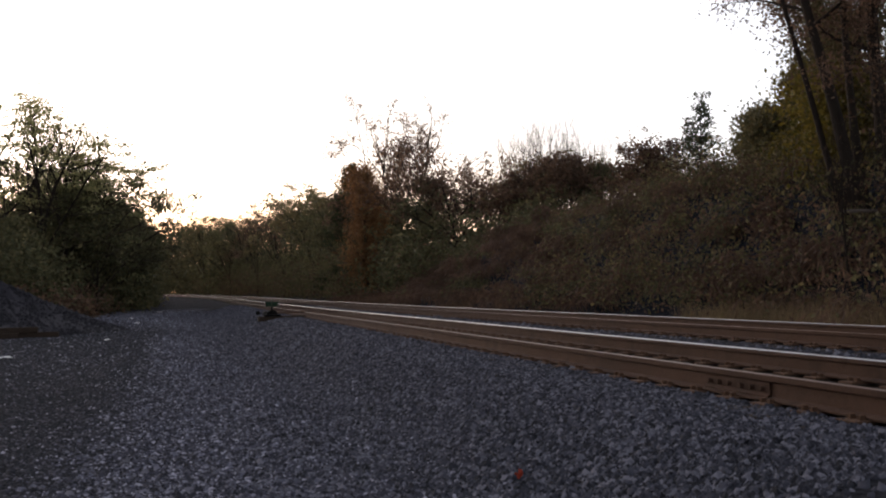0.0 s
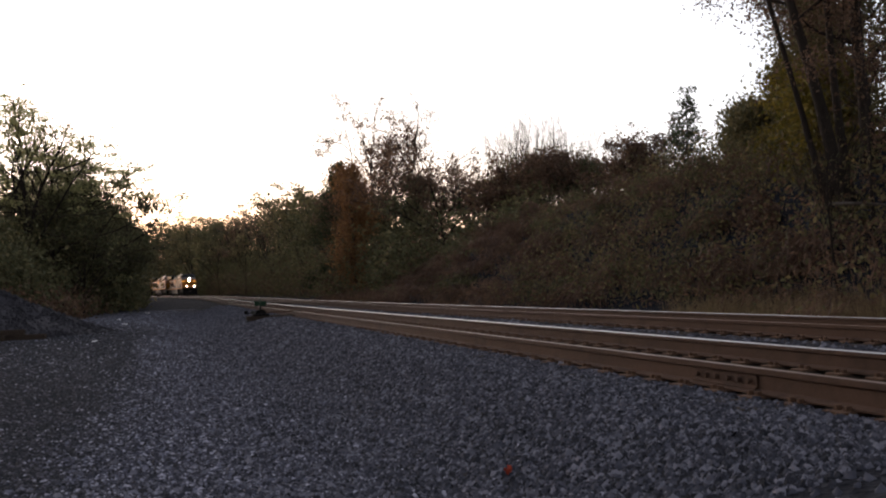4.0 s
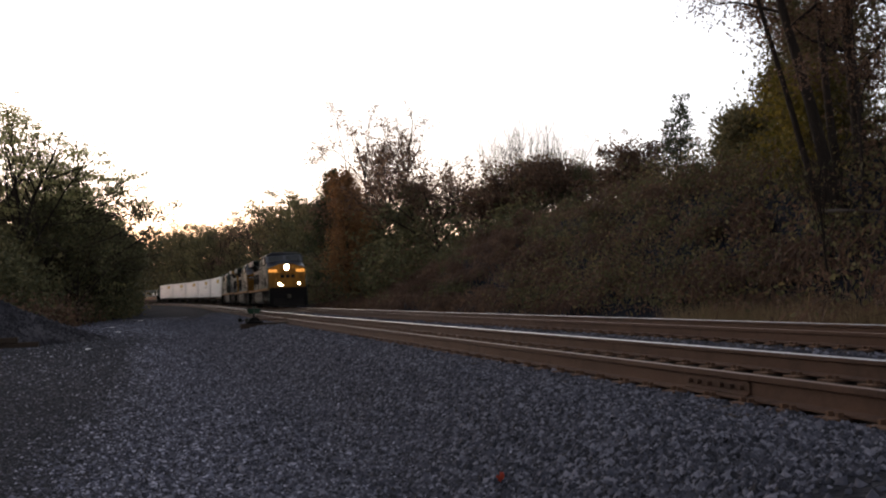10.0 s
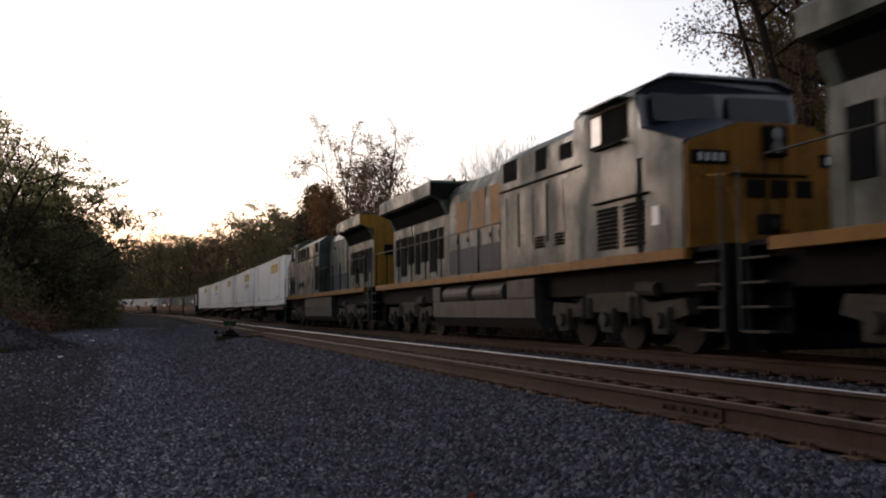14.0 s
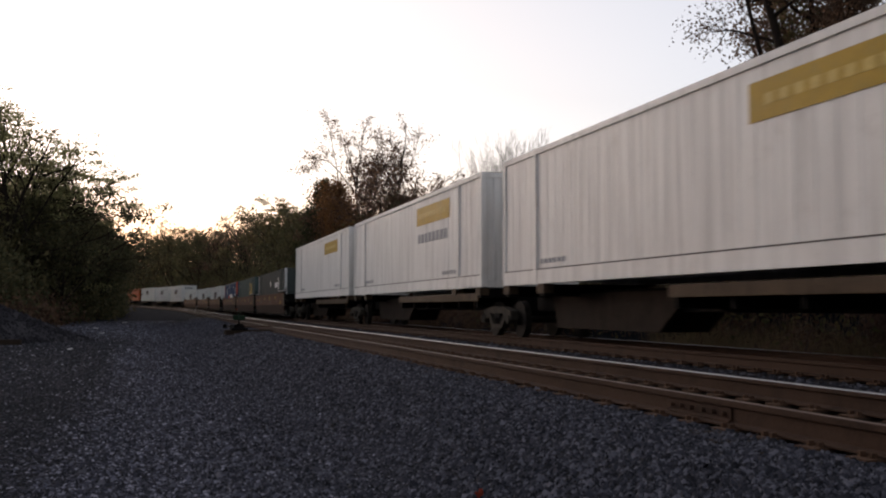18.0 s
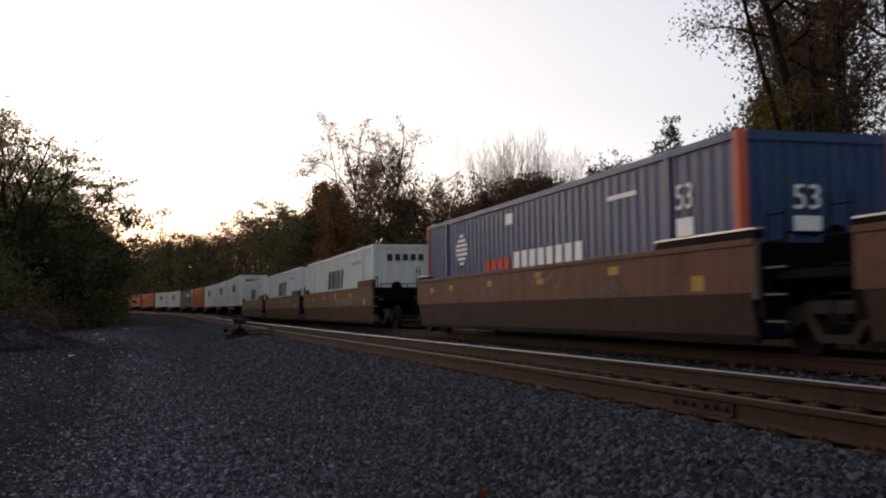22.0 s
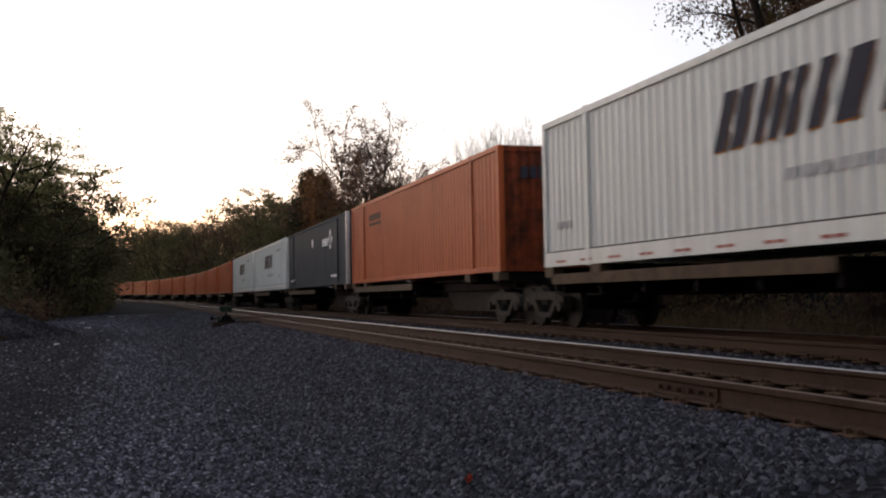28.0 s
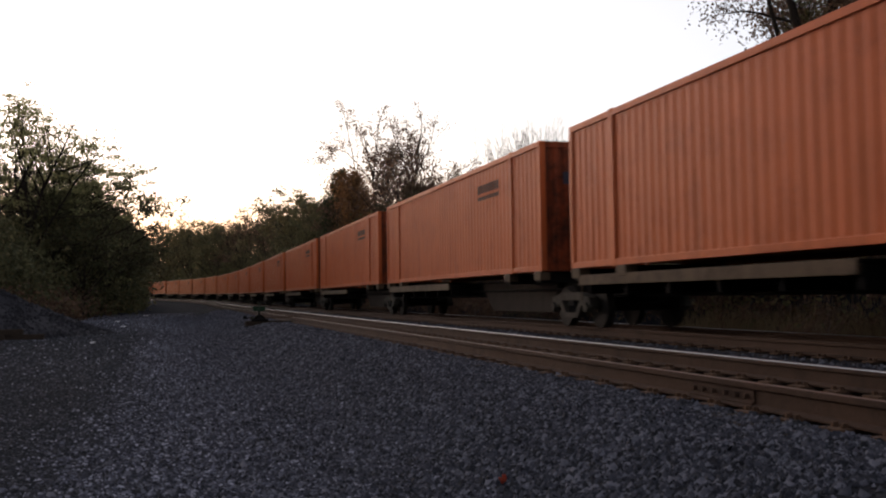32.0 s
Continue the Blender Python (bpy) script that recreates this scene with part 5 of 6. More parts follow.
def figures(body, size, m):
    """Painted figures as a thin mesh, upright in the plane of m."""
    cu = bpy.data.curves.new("figures", "FONT")
    cu.body, cu.size, cu.extrude, cu.align_x = body, size, 0.003, "CENTER"
    tmp = bpy.data.objects.new("figures", cu)
    me = bpy.data.meshes.new_from_object(tmp)
    bpy.data.objects.remove(tmp)
    bm = bmesh.new()
    bm.from_mesh(me)
    bpy.data.meshes.remove(me)
    bm.transform(m)
    return bm


def marks_blue(ob, L, z0, z1, y):
    bm = bmesh.new()
    for i in range(7):
        w = 0.5 * math.sin(math.pi * (i + 0.7) / 7.4)
        slanted(bm, -4.9 - w, -4.9 + w, y, z0 + 1.6 + i * 0.12, z0 + 1.67 + i * 0.12, 0)
    mark(ob, bm, M_MARK_WHITE, "white striped round emblem")
    bars(ob, -2.9, -1.1, y, z0 + 1.36, z0 + 1.6, 4, M_MARK_RED, label="red lettering as bars")
    bars(ob, -0.9, 3.0, y, z0 + 1.34, z0 + 1.7, 8, M_MARK_WHITE, label="white lettering as bars")
    for a, b, c, d in ((-1.4, -0.95, 2.35, 2.6), (6.45, 6.95, 1.5, 1.78), (4.0, 5.1, 2.32, 2.4)):
        mark(ob, slanted(bmesh.new(), a, b, y, z0 + c, z0 + d, 0), M_MARK_WHITE, "white label")
    bm = bmesh.new()
    mark(ob, figures("53", 0.56, pose(6.7, y - 0.003, z0 + 1.92, 90, 0, 0)), M_MARK_WHITE, "white painted figures")
    mark(ob, figures("53", 0.5, pose(L / 2 + 0.004, -0.22, z1 - 1.1, 90, 0, 90)), M_MARK_WHITE, "white painted figures on the end")
    box(bm, L / 2 + 0.001, L / 2 + 0.006, -0.45, 0.0, z1 - 1.45, z1 - 1.2)
    mark(ob, bm, M_MARK_WHITE, "white label on the end")


STYLES = {
    "white": dict(paint=M_WHITE, trim=M_WHITE, low=M_WHITE, skirt=0.3, pitch=0.42, depth=0.008, flat=0.86, marks=marks_plain_white, group="white smooth-sided containers",
                  label="white smooth-sided container with a yellow sign panel"),
    "white_signed": dict(paint=M_WHITE, trim=M_WHITE, low=M_WHITE, skirt=0.3, pitch=0.42, depth=0.008, flat=0.86, marks=marks_white_signed, group="white smooth-sided containers",
                         label="white smooth-sided container with yellow panel and grey lettering"),
    "swift": dict(paint=M_WHITE2, trim=M_WHITE2, skirt=0.28, pitch=0.26, depth=0.022, flat=0.5, marks=marks_swift, group="white corrugated containers",
                  label="white corrugated container with bold dark slanted mark"),
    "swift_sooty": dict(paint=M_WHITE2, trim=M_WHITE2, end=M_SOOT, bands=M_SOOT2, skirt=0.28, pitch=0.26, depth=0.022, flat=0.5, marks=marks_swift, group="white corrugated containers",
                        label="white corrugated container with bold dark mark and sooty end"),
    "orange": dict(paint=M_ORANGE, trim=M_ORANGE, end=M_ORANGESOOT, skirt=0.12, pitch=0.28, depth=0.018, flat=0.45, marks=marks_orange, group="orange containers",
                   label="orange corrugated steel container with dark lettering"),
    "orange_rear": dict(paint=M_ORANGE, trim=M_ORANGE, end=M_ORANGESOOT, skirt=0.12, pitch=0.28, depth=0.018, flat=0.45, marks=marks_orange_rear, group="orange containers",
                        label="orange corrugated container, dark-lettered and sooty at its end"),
    "charcoal": dict(paint=M_BLACKBOX, trim=M_BLACKBOX, post=M_ALU, skirt=0.18, pitch=1.0, depth=0.004, flat=0.93, marks=marks_charcoal, group="charcoal containers",
                     label="charcoal smooth-sided container with white emblem and pale corner posts"),
    "black": dict(paint=M_BLACKBOX2, trim=M_BLACKBOX2, post=M_ALU, skirt=0.18, pitch=1.0, depth=0.004, flat=0.93, marks=marks_charcoal, group="charcoal containers",
                  label="near-black smooth-sided container with white emblem and pale posts"),
    "teal": dict(paint=M_TEAL, trim=M_TEAL, skirt=0.18, pitch=1.0, depth=0.004, flat=0.93, marks=marks_teal, group="grey-green containers",
                 label="slate grey-green container with large yellow emblem"),
    "blue": dict(paint=M_BLUE, trim=M_BLUE, post=M_REDPOST, skirt=0.16, pitch=0.34, depth=0.022, flat=0.45, marks=marks_blue, group="blue containers",
                 label="blue corrugated container with red corner posts"),
}


def spine_unit(L, lead_truck):
    """One platform of an articulated spine car: centre sill, rear deck, cross bearers, and the truck at its joint."""
    ob = tagged(new("spine_car"), "weathered yellow-grey spine car platform with black underframe", "freight car", group="spine car platforms")
    part("centre_sill", boxed(-L / 2 + 0.3, L / 2 - 0.3, -0.36, 0.36, 0.62, 1.06, 0.03), M_BLACK, ob)
    r0, r1 = -L / 2 + 0.9, -L / 2 + 9.3
    part("deck", boxed(r0, r1, -1.27, 1.27, 1.0, 1.05), M_BLACK, ob)
    for o in (-1, 1):
        part("side_sill", boxed(r0, r1, min(o * 1.24, o * 1.3), max(o * 1.24, o * 1.3), 0.86, 1.055, 0.008), M_SPINE, ob)
        for k in range(6):
            x = r0 + 0.3 + k * 1.6
            part("gusset", prism_y(bmesh.new(), [(x, 0.98), (x + 0.09, 0.98), (x + 0.09, 0.68), (x, 0.68)], o * 0.36, o * 1.2), M_BLACK, ob)
        part("grab_iron", rodded((r0 + 0.2, o * 1.31, 0.55), (r0 + 0.2, o * 1.31, 0.86), 0.015, 6), M_SPINE, ob)
    for x in (-L / 2 + 0.8, -L / 2 + 2.9, L / 2 - 2.9, L / 2 - 0.8):
        part("bearer", boxed(x - 0.16, x + 0.16, -1.28, 1.28, 0.94, 1.19, 0.02), M_BLACK, ob)
        for o in (-1, 1):
            part("pedestal", boxed(x - 0.2, x + 0.2, min(o * 1.08, o * 1.32), max(o * 1.08, o * 1.32), 1.0, 1.2, 0.02), M_SPINE, ob, "worn yellow container pedestal")
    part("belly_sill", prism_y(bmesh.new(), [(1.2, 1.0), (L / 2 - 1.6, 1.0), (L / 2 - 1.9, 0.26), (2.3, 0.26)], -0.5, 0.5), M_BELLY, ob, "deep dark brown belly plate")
    part("brake_pipe", rodded((-L / 2 + 0.5, -0.55, 0.8), (L / 2 - 0.5, -0.55, 0.8), 0.03, 6), M_BLACK, ob)
    freight_truck(ob, -L / 2 - 0.02)
    if lead_truck:
        freight_truck(ob, L / 2 - 0.9)
    return ob


def scrawl(parent, x, z, w, h, seed):
    """A loose chalky scrawl: short thin strokes on the car's side."""
    rng = random.Random(seed)
    bm = bmesh.new()
    px, pz = x, z
    for i in range(9):
        qx, qz = x + w * (i + rng.random()) / 9, z + h * rng.uniform(-0.5, 0.5)
        dx, dz = qx - px, qz - pz
        n = max(math.hypot(dx, dz), 0.01)
        ox, oz = -dz / n * 0.03, dx / n * 0.03
        prism_y(bm, [(px - ox, pz - oz), (qx - ox, qz - oz), (qx + ox, qz + oz), (px + ox, pz + oz)], -1.481, -1.477)
        px, pz = qx, qz
    tagged(part("scrawl", bm, M_SCRAWL, parent, "pale painted scrawl"), kind="stuff")


def well_unit(L, Lc, paint, lead_truck, end_truck, low, seed=0):
    """One well of an articulated well car: deep side sills, end platforms, the truck at its joint."""
    ob = tagged(new("well_car"), "brown steel well car cradling a container", "freight car", group="well cars")
    a, b = -Lc / 2 - 0.55, Lc / 2 + 0.55
    dz = 0.0 if low is M_WELLDARK else 0.12
    for o in (-1, 1):
        y0, y1 = min(o * 1.38, o * 1.47), max(o * 1.38, o * 1.47)
        bm = bmesh.new()
        prism_x(bm, [(o * 1.40, 0.84), (o * 1.475, 0.84), (o * 1.475, 1.52), (o * 1.40, 1.52)], a, b)
        sd = part("side_sill", bm, paint, ob)
        # slopes inwards; its shade is put into the darker colour of low
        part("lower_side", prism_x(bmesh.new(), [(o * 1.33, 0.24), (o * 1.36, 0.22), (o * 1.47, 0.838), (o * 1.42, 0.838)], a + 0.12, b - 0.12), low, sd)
        part("top_chord", boxed(a, b, min(o * 1.36, o * 1.50), max(o * 1.36, o * 1.50), 1.47, 1.56, 0.015), paint, sd)
        part("bottom_chord", boxed(a + 0.15, b - 0.15, min(o * 1.28, o * 1.40), max(o * 1.28, o * 1.40), 0.18, 0.27, 0.012), M_BLACK, sd)
        for x0, x1 in ((b - 2.75, b), (a, a + 1.2)):
            bm = bmesh.new()
            prism_y(bm, [(x0, 1.56), (x1, 1.56), (x1, 1.80 - dz), (x0 + 0.12, 1.80 - dz), (x0, 1.72 - dz)] if x0 > 0 else [(x0, 1.56), (x1, 1.56), (x1, 1.68 - dz * 0.6), (x1 - 0.25, 1.76 - dz), (x0, 1.76 - dz)],
                    min(o * 1.32, o * 1.46), max(o * 1.32, o * 1.46))
            gd = part("guide", bm, M_WELLDARK if low is M_WELLDARK else M_BLACK, sd)
            if low is not M_WELLDARK:
                part("guide_edge", boxed(x0, x1, min(o * 1.32, o * 1.465), max(o * 1.32, o * 1.465), (1.80 if x0 > 0 else 1.76) - dz, (1.825 if x0 > 0 else 1.785) - dz), M_ALU, gd, "pale worn top edge")
        if o < 0:
            squares = ((-7.3, 1.22, 0.3, 0.12), (-5.4, 1.25, 0.3, 0.12), (-2.2, 1.27, 0.32, 0.13), (0.9, 1.36, 0.3, 0.1), (1.0, 1.22, 0.34, 0.12), (4.4, 1.3, 0.4, 0.14), (7.2, 1.0, 0.34, 0.22))
            for x, z, w, h in squares:
                part("marking", boxed(x, x + w, -1.482, -1.476, z - h / 2, z + h / 2), M_SQUARE if low is M_WELLDARK else M_MARK_YELLOW, sd, "orange reflective square" if low is M_WELLDARK else "reflective yellow square")
            if seed == 4:
                part("repaint_patch", boxed(1.2, 4.9, -1.481, -1.4765, 0.93, 1.2), M_PATCH, sd, "pale patch of fresher paint")
                part("repaint_patch", boxed(-0.4, 0.25, -1.481, -1.4765, 0.87, 1.46), M_PATCH, sd, "pale upright stain")
            if low is M_WELLDARK and seed != 4:
                pl = part("name_plate", boxed(-3.2, -1.75, -1.482, -1.476, 0.95, 1.36), M_WELLDARK, sd, "dark plate with pale bars")
                for k in range(3):
                    part("bar", boxed(-3.05 + k * 0.42, -2.75 + k * 0.42, -1.487, -1.482, 1.02, 1.29), M_SCRAWL, pl)
            for k in range(4):
                scrawl(sd, -6.5 + k * 3.4 + (seed * 7 % 5) * 0.4, 1.0 + 0.12 * ((seed + k) % 3), 0.7 + 0.35 * ((seed * 3 + k) % 4), 0.36, seed * 10 + k)
    for k in range(7):
        x = a + 1.0 + k * (b - a - 2.0) / 6
        part("cross_bearer", boxed(x - 0.12, x + 0.12, -1.38, 1.38, 0.19, 0.24), M_BLACK, ob)
    for o in (-1, 1):
        e0, e1 = (b, L / 2) if o > 0 else (-L / 2, a)
        part("end_platform", boxed(e0, e1, -1.3, 1.3, 1.0, 1.12, 0.02), M_BLACK, ob)
        part("end_bulkhead", boxed(e0 if o > 0 else e1 - 0.1, e0 + 0.1 if o > 0 else e1, -1.4, 1.4, 0.5, 1.5), M_BLACK, ob)
        part("centre_sill", boxed(e0, e1, -0.3, 0.3, 0.6, 1.0), M_BLACK, ob)
        bm = bmesh.new()
        for z in (0.45, 0.8, 1.15, 1.5, 1.85):
            x = e0 + 0.35 if o > 0 else e1 - 0.35
            rod(bm, (x - 0.2, -1.36, z), (x + 0.2, -1.36, z), 0.014, 6)
        for dx in (-0.2, 0.2):
            rod(bm, (x + dx, -1.36, 0.42), (x + dx, -1.36, 2.0 if o < 0 else 1.9), 0.016, 6)
        part("ladder", bm, M_BLACK, ob)
        if o > 0:
            part("corner_panel", boxed(e0 - 0.06, e0 + 0.02, -1.47, -0.95, 0.75, 1.5, 0.01), M_PANEL, ob, "greyed corner panel")
            br = part("brake_stand", boxed(e0 + 0.5, e0 + 0.62, -0.75, -0.6, 1.1, 1.62, 0.01), M_BLACK, ob)
            part("brake_wheel", rodded((e0 + 0.62, -0.68, 1.5), (e0 + 0.65, -0.68, 1.5), 0.2, 20), M_BLACK, br)
            part("brake_cylinder", rodded((e0 + 0.2, 0.2, 1.32), (e0 + 0.95, 0.2, 1.32), 0.18, 14), M_BLACK, ob)
            for yy in (-1.2, -0.2, 0.6, 1.2):
                part("railing_post", rodded((e0 + 0.3, yy, 1.1), (e0 + 0.3, yy, 1.62), 0.018, 6), M_BLACK, ob)
            part("railing", rodded((e0 + 0.3, -1.2, 1.62), (e0 + 0.3, 1.2, 1.62), 0.018, 6), M_BLACK, ob)
            for z in (0.45, 0.8, 1.15):
                part("step", boxed(e0 + 0.12, e0 + 0.55, -1.4, -1.33, z, z + 0.025), M_PANEL, ob, "worn step edge")
    freight_truck(ob, L / 2 - 1.0 if lead_truck else L / 2)
    if end_truck:
        freight_truck(ob, -L / 2 + 1.0)
    return ob


def loco_truck(parent, x0):
    tr = part("truck", boxed(x0 - 2.5, x0 + 2.5, -0.95, 0.95, 0.72, 0.95, 0.04), M_BLACK, parent, "three-axle locomotive truck")
    for o in (-1, 1):
        bm = bmesh.new()
        y = o * 1.15
        prof = [(x0 - 2.6, 0.62), (x0 - 2.5, 0.86), (x0 - 1.4, 0.80), (x0 - 0.9, 1.0), (x0 + 0.9, 1.0), (x0 + 1.4, 0.80), (x0 + 2.5, 0.86), (x0 + 2.6, 0.62),
                (x0 + 2.1, 0.52), (x0 + 1.3, 0.58), (x0 + 0.8, 0.66), (x0 - 0.8, 0.66), (x0 - 1.3, 0.58), (x0 - 2.1, 0.52)]
        prism_y(bm, prof, y - 0.12, y + 0.12)
        part("side_frame", bm, M_DARKGREY, tr)
        for k in (-1.9, 0.0, 1.9):
            part("wheel", wheel_bm(x0 + k, o * 0.75, 0.53), M_STEEL, tr)
            bm = boxed(x0 + k - 0.24, x0 + k + 0.24, min(y, y + o * 0.2), max(y, y + o * 0.2), 0.3, 0.74, 0.04)
            rod(bm, (x0 + k, y + o * 0.1, 0.53), (x0 + k, y + o * 0.28, 0.53), 0.13, 12)
            part("journal_box", bm, M_DARKGREY, tr)
        for k in (-0.95, 0.95):
            bm = bmesh.new()
            for q in (-0.13, 0.13):
                rod(bm, (x0 + k + q, y + o * 0.1, 0.55), (x0 + k + q, y + o * 0.1, 0.92), 0.09, 8)
            part("spring", bm, M_DARKGREY, tr)
        part("brake_cylinder", rodded((x0 + 1.0, y + o * 0.05, 1.05), (x0 + 1.6, y + o * 0.05, 1.02), 0.12, 10), M_DARKGREY, tr)
        part("sand_pipe", rodded((x0 + 2.45, y, 0.9), (x0 + 2.6, o * 0.75, 0.12), 0.025, 6), M_BLACK, tr)
    for k in (-1.9, 0.0, 1.9):
        part("axle", rodded((x0 + k, -0.7, 0.53), (x0 + k, 0.7, 0.53), 0.11, 8), M_STEEL, tr)
    return tr


def louvres(x0, x1, y, z0, z1, n):
    bm = bmesh.new()
    for i in range(n):
        z = z0 + (z1 - z0) * i / n
        prism_x(bm, [(y, z), (y - 0.03, z), (y, z + (z1 - z0) / n * 0.8)], x0, x1)
    return bm


def locomotive(lit, tall_end=-8.0, wing=(-13.6, -19.8), label="", yellow_end=False, reservoirs=True, emblem=True):
    """A six-axle road locomotive with a wide cab. x = 10.2 is the nose's front."""
    ob = tagged(new("locomotive"), label, "locomotive", group="locomotives hauling the train")
    N = 10.2
    X = lambda v: N + v
    zd = 1.6
    back = X(-20.5)
    # frame and walkway
    part("frame", boxed(back - 0.6, X(0.3), -1.2, 1.2, 0.95, 1.5, 0.03), M_BLACK, ob)
    for o in (-1, 1):
        part("side_sill", boxed(back, X(-0.02), min(o * 1.40, o * 1.52), max(o * 1.40, o * 1.52), zd - 0.17, zd, 0.01), M_LOCOYEL, ob, "yellow walkway edge")
    part("walkway", boxed(back - 0.65, X(0.95), -1.40, 1.40, zd - 0.08, zd, 0.005), M_BLACK, ob)
    # nose: side walls and yellow front
    prof = [(-1.5, zd), (1.5, zd), (1.5, 3.12), (1.42, 3.2), (0.55, 3.5), (-0.55, 3.5), (-1.42, 3.2), (-1.5, 3.12)]
    part("nose", prism_x(bmesh.new(), prof, X(-1.3), X(-0.05)), M_LOCO, ob)
    for o in (-1, 1):
        part("nose_shoulder", prism_y(bmesh.new(), [(X(-1.5), 3.12), (X(-0.05), 3.12), (X(-0.05), 3.19), (X(-1.44), 3.62), (X(-1.5), 3.62)], min(o * 1.40, o * 1.495), max(o * 1.40, o * 1.495)), M_LOCO, ob)
    face = prism_x(bmesh.new(), [(y * 0.985, z if z <= zd else z - 0.01) for y, z in prof], X(-0.05), X(0.03))
    front = part("nose_front", face, M_LOCOYEL, ob, "yellow nose front")
    part("nose_door", boxed(X(0.03), X(0.055), 0.12, 0.82, zd + 0.02, 3.0, 0.02), M_LOCOYEL, front)
    part("nose_shelf", boxed(X(0.03), X(0.09), -0.75, 0.55, 2.68, 2.71), M_BLACK, front)
    bm = bmesh.new()
    for i in range(3):
        box(bm, X(0.056), X(0.064), -0.5 + i * 0.42, -0.2 + i * 0.42, 2.36, 2.62)
    part("emblem", bm, M_LOCODARK, front, "dark blue block emblem")
    # blue slope up to the windshield, roof and cab sides
    bm = bmesh.new()
    lo = [bm.verts.new(v) for v in ((X(-0.06), -1.44, 3.205), (X(-0.06), -0.55, 3.505), (X(-0.06), 0.55, 3.505), (X(-0.06), 1.44, 3.205))]
    hi = [bm.verts.new(v) for v in ((X(-1.42), -1.47, 3.62), (X(-1.2), -0.6, 3.78), (X(-1.2), 0.6, 3.78), (X(-1.42), 1.47, 3.62))]
    for i in range(3):
        bm.faces.new((lo[i], lo[i + 1], hi[i + 1], hi[i]))
    bmesh.ops.recalc_face_normals(bm, faces=bm.faces[:])
    bmesh.ops.solidify(bm, geom=bm.faces[:], thickness=0.03)
    part("nose_slope", bm, M_LOCOBLUE, ob, "dark blue nose top")
    cab_prof = [(-1.5, zd), (1.5, zd), (1.5, 4.18), (1.38, 4.32), (1.0, 4.46), (-1.0, 4.46), (-1.38, 4.32), (-1.5, 4.18)]
    cab = part("cab", prism_x(bmesh.new(), cab_prof, X(-3.9), X(-1.5)), M_LOCO, ob, "grey cab with side windows")
    bm = bmesh.new()
    wp = [(-1.48, 3.6), (1.48, 3.6), (1.48, 4.17), (1.37, 4.31), (0.99, 4.45), (-0.99, 4.45), (-1.37, 4.31), (-1.48, 4.17)]
    a = [bm.verts.new((X(-1.28 - (0.12 if z > 4 else 0) - (0.1 if abs(y) > 1.4 else 0)), y, z)) for y, z in wp]
    b = [bm.verts.new((X(-1.52), y, z)) for y, z in wp]
    bm.faces.new(a)
    for i in range(8):
        bm.faces.new((a[i], b[i], b[(i + 1) % 8], a[(i + 1) % 8]))
    bmesh.ops.recalc_face_normals(bm, faces=bm.faces[:])
    part("cab_front", bm, M_LOCOBLUE, cab, "dark blue windshield surround")
    for y0, y1 in ((-1.28, -0.12), (0.12, 1.28)):
        bm = bmesh.new()
        q = [bm.verts.new(v) for v in ((X(-1.268), y0, 3.72), (X(-1.268), y1, 3.72), (X(-1.385), y1, 4.2), (X(-1.385), y0, 4.2))]
        bm.faces.new(q)
        bmesh.ops.solidify(bm, geom=bm.faces[:], thickness=0.02)
        part("windshield", bm, M_GLASS, cab, "dark windshield pane")
    part("roof", prism_x(bmesh.new(), [(-1.40, 4.32), (-1.0, 4.465), (1.0, 4.465), (1.40, 4.32), (1.0, 4.51), (-1.0, 4.51)], X(-3.95), X(-1.25)), M_LOCOBLUE, cab)
    for o in (-1, 1):
        y0, y1 = min(o * 1.49, o * 1.512), max(o * 1.49, o * 1.512)
        part("side_window", boxed(X(-3.2), X(-1.75), y0, y1, 3.52, 4.1, 0.005), M_LOCODARK, cab, "dark cab side window frame")
        # rear pane takes a pale metal colour for the bright reflection on its glass
        for xa, xb in ((-3.12, -2.75), (-2.3, -1.95)):
            part("window_pane", boxed(X(xa), X(xb), min(o * 1.5, o * 1.52), max(o * 1.5, o * 1.52), 3.56, 4.06), M_LOCODARK if xa > -3 else M_ALU, cab)
        part("armrest", boxed(X(-2.9), X(-1.9), min(o * 1.5, o * 1.6), max(o * 1.5, o * 1.6), 3.45, 3.5, 0.01), M_BLACK, cab)
        part("sunshade", boxed(X(-3.2), X(-1.7), min(o * 1.5, o * 1.72), max(o * 1.5, o * 1.72), 4.16, 4.19), M_LOCO, cab)
        part("vent_grille", louvres(X(-1.95), X(-1.25), -1.5, 1.72, 2.45, 10) if o < 0 else boxed(X(-1.95), X(-1.25), 1.49, 1.52, 1.72, 2.45), M_LOCODARK, cab)
        part("vent_grille", louvres(X(-2.95), X(-2.2), -1.5, 1.72, 2.45, 10) if o < 0 else boxed(X(-2.95), X(-2.2), 1.49, 1.52, 1.72, 2.45), M_LOCODARK, cab)
        part("vent_ledge", boxed(X(-3.05), X(-1.1), min(o * 1.5, o * 1.56), max(o * 1.5, o * 1.56), 2.52, 2.55), M_LOCODARK, cab)
        part("side_label", boxed(X(-1.0), X(-0.78), min(o * 1.49, o * 1.507), max(o * 1.49, o * 1.507), 2.0, 2.3), M_WHITE, cab)
    # equipment hood of full width behind the cab
    tall = [(-1.48, zd), (1.48, zd), (1.48, 3.95), (1.1, 4.22), (-1.1, 4.22), (-1.48, 3.95)]
    eq = part("equipment_hood", prism_x(bmesh.new(), tall, X(tall_end), X(-3.9)), M_LOCO, ob, "weathered grey equipment hood")
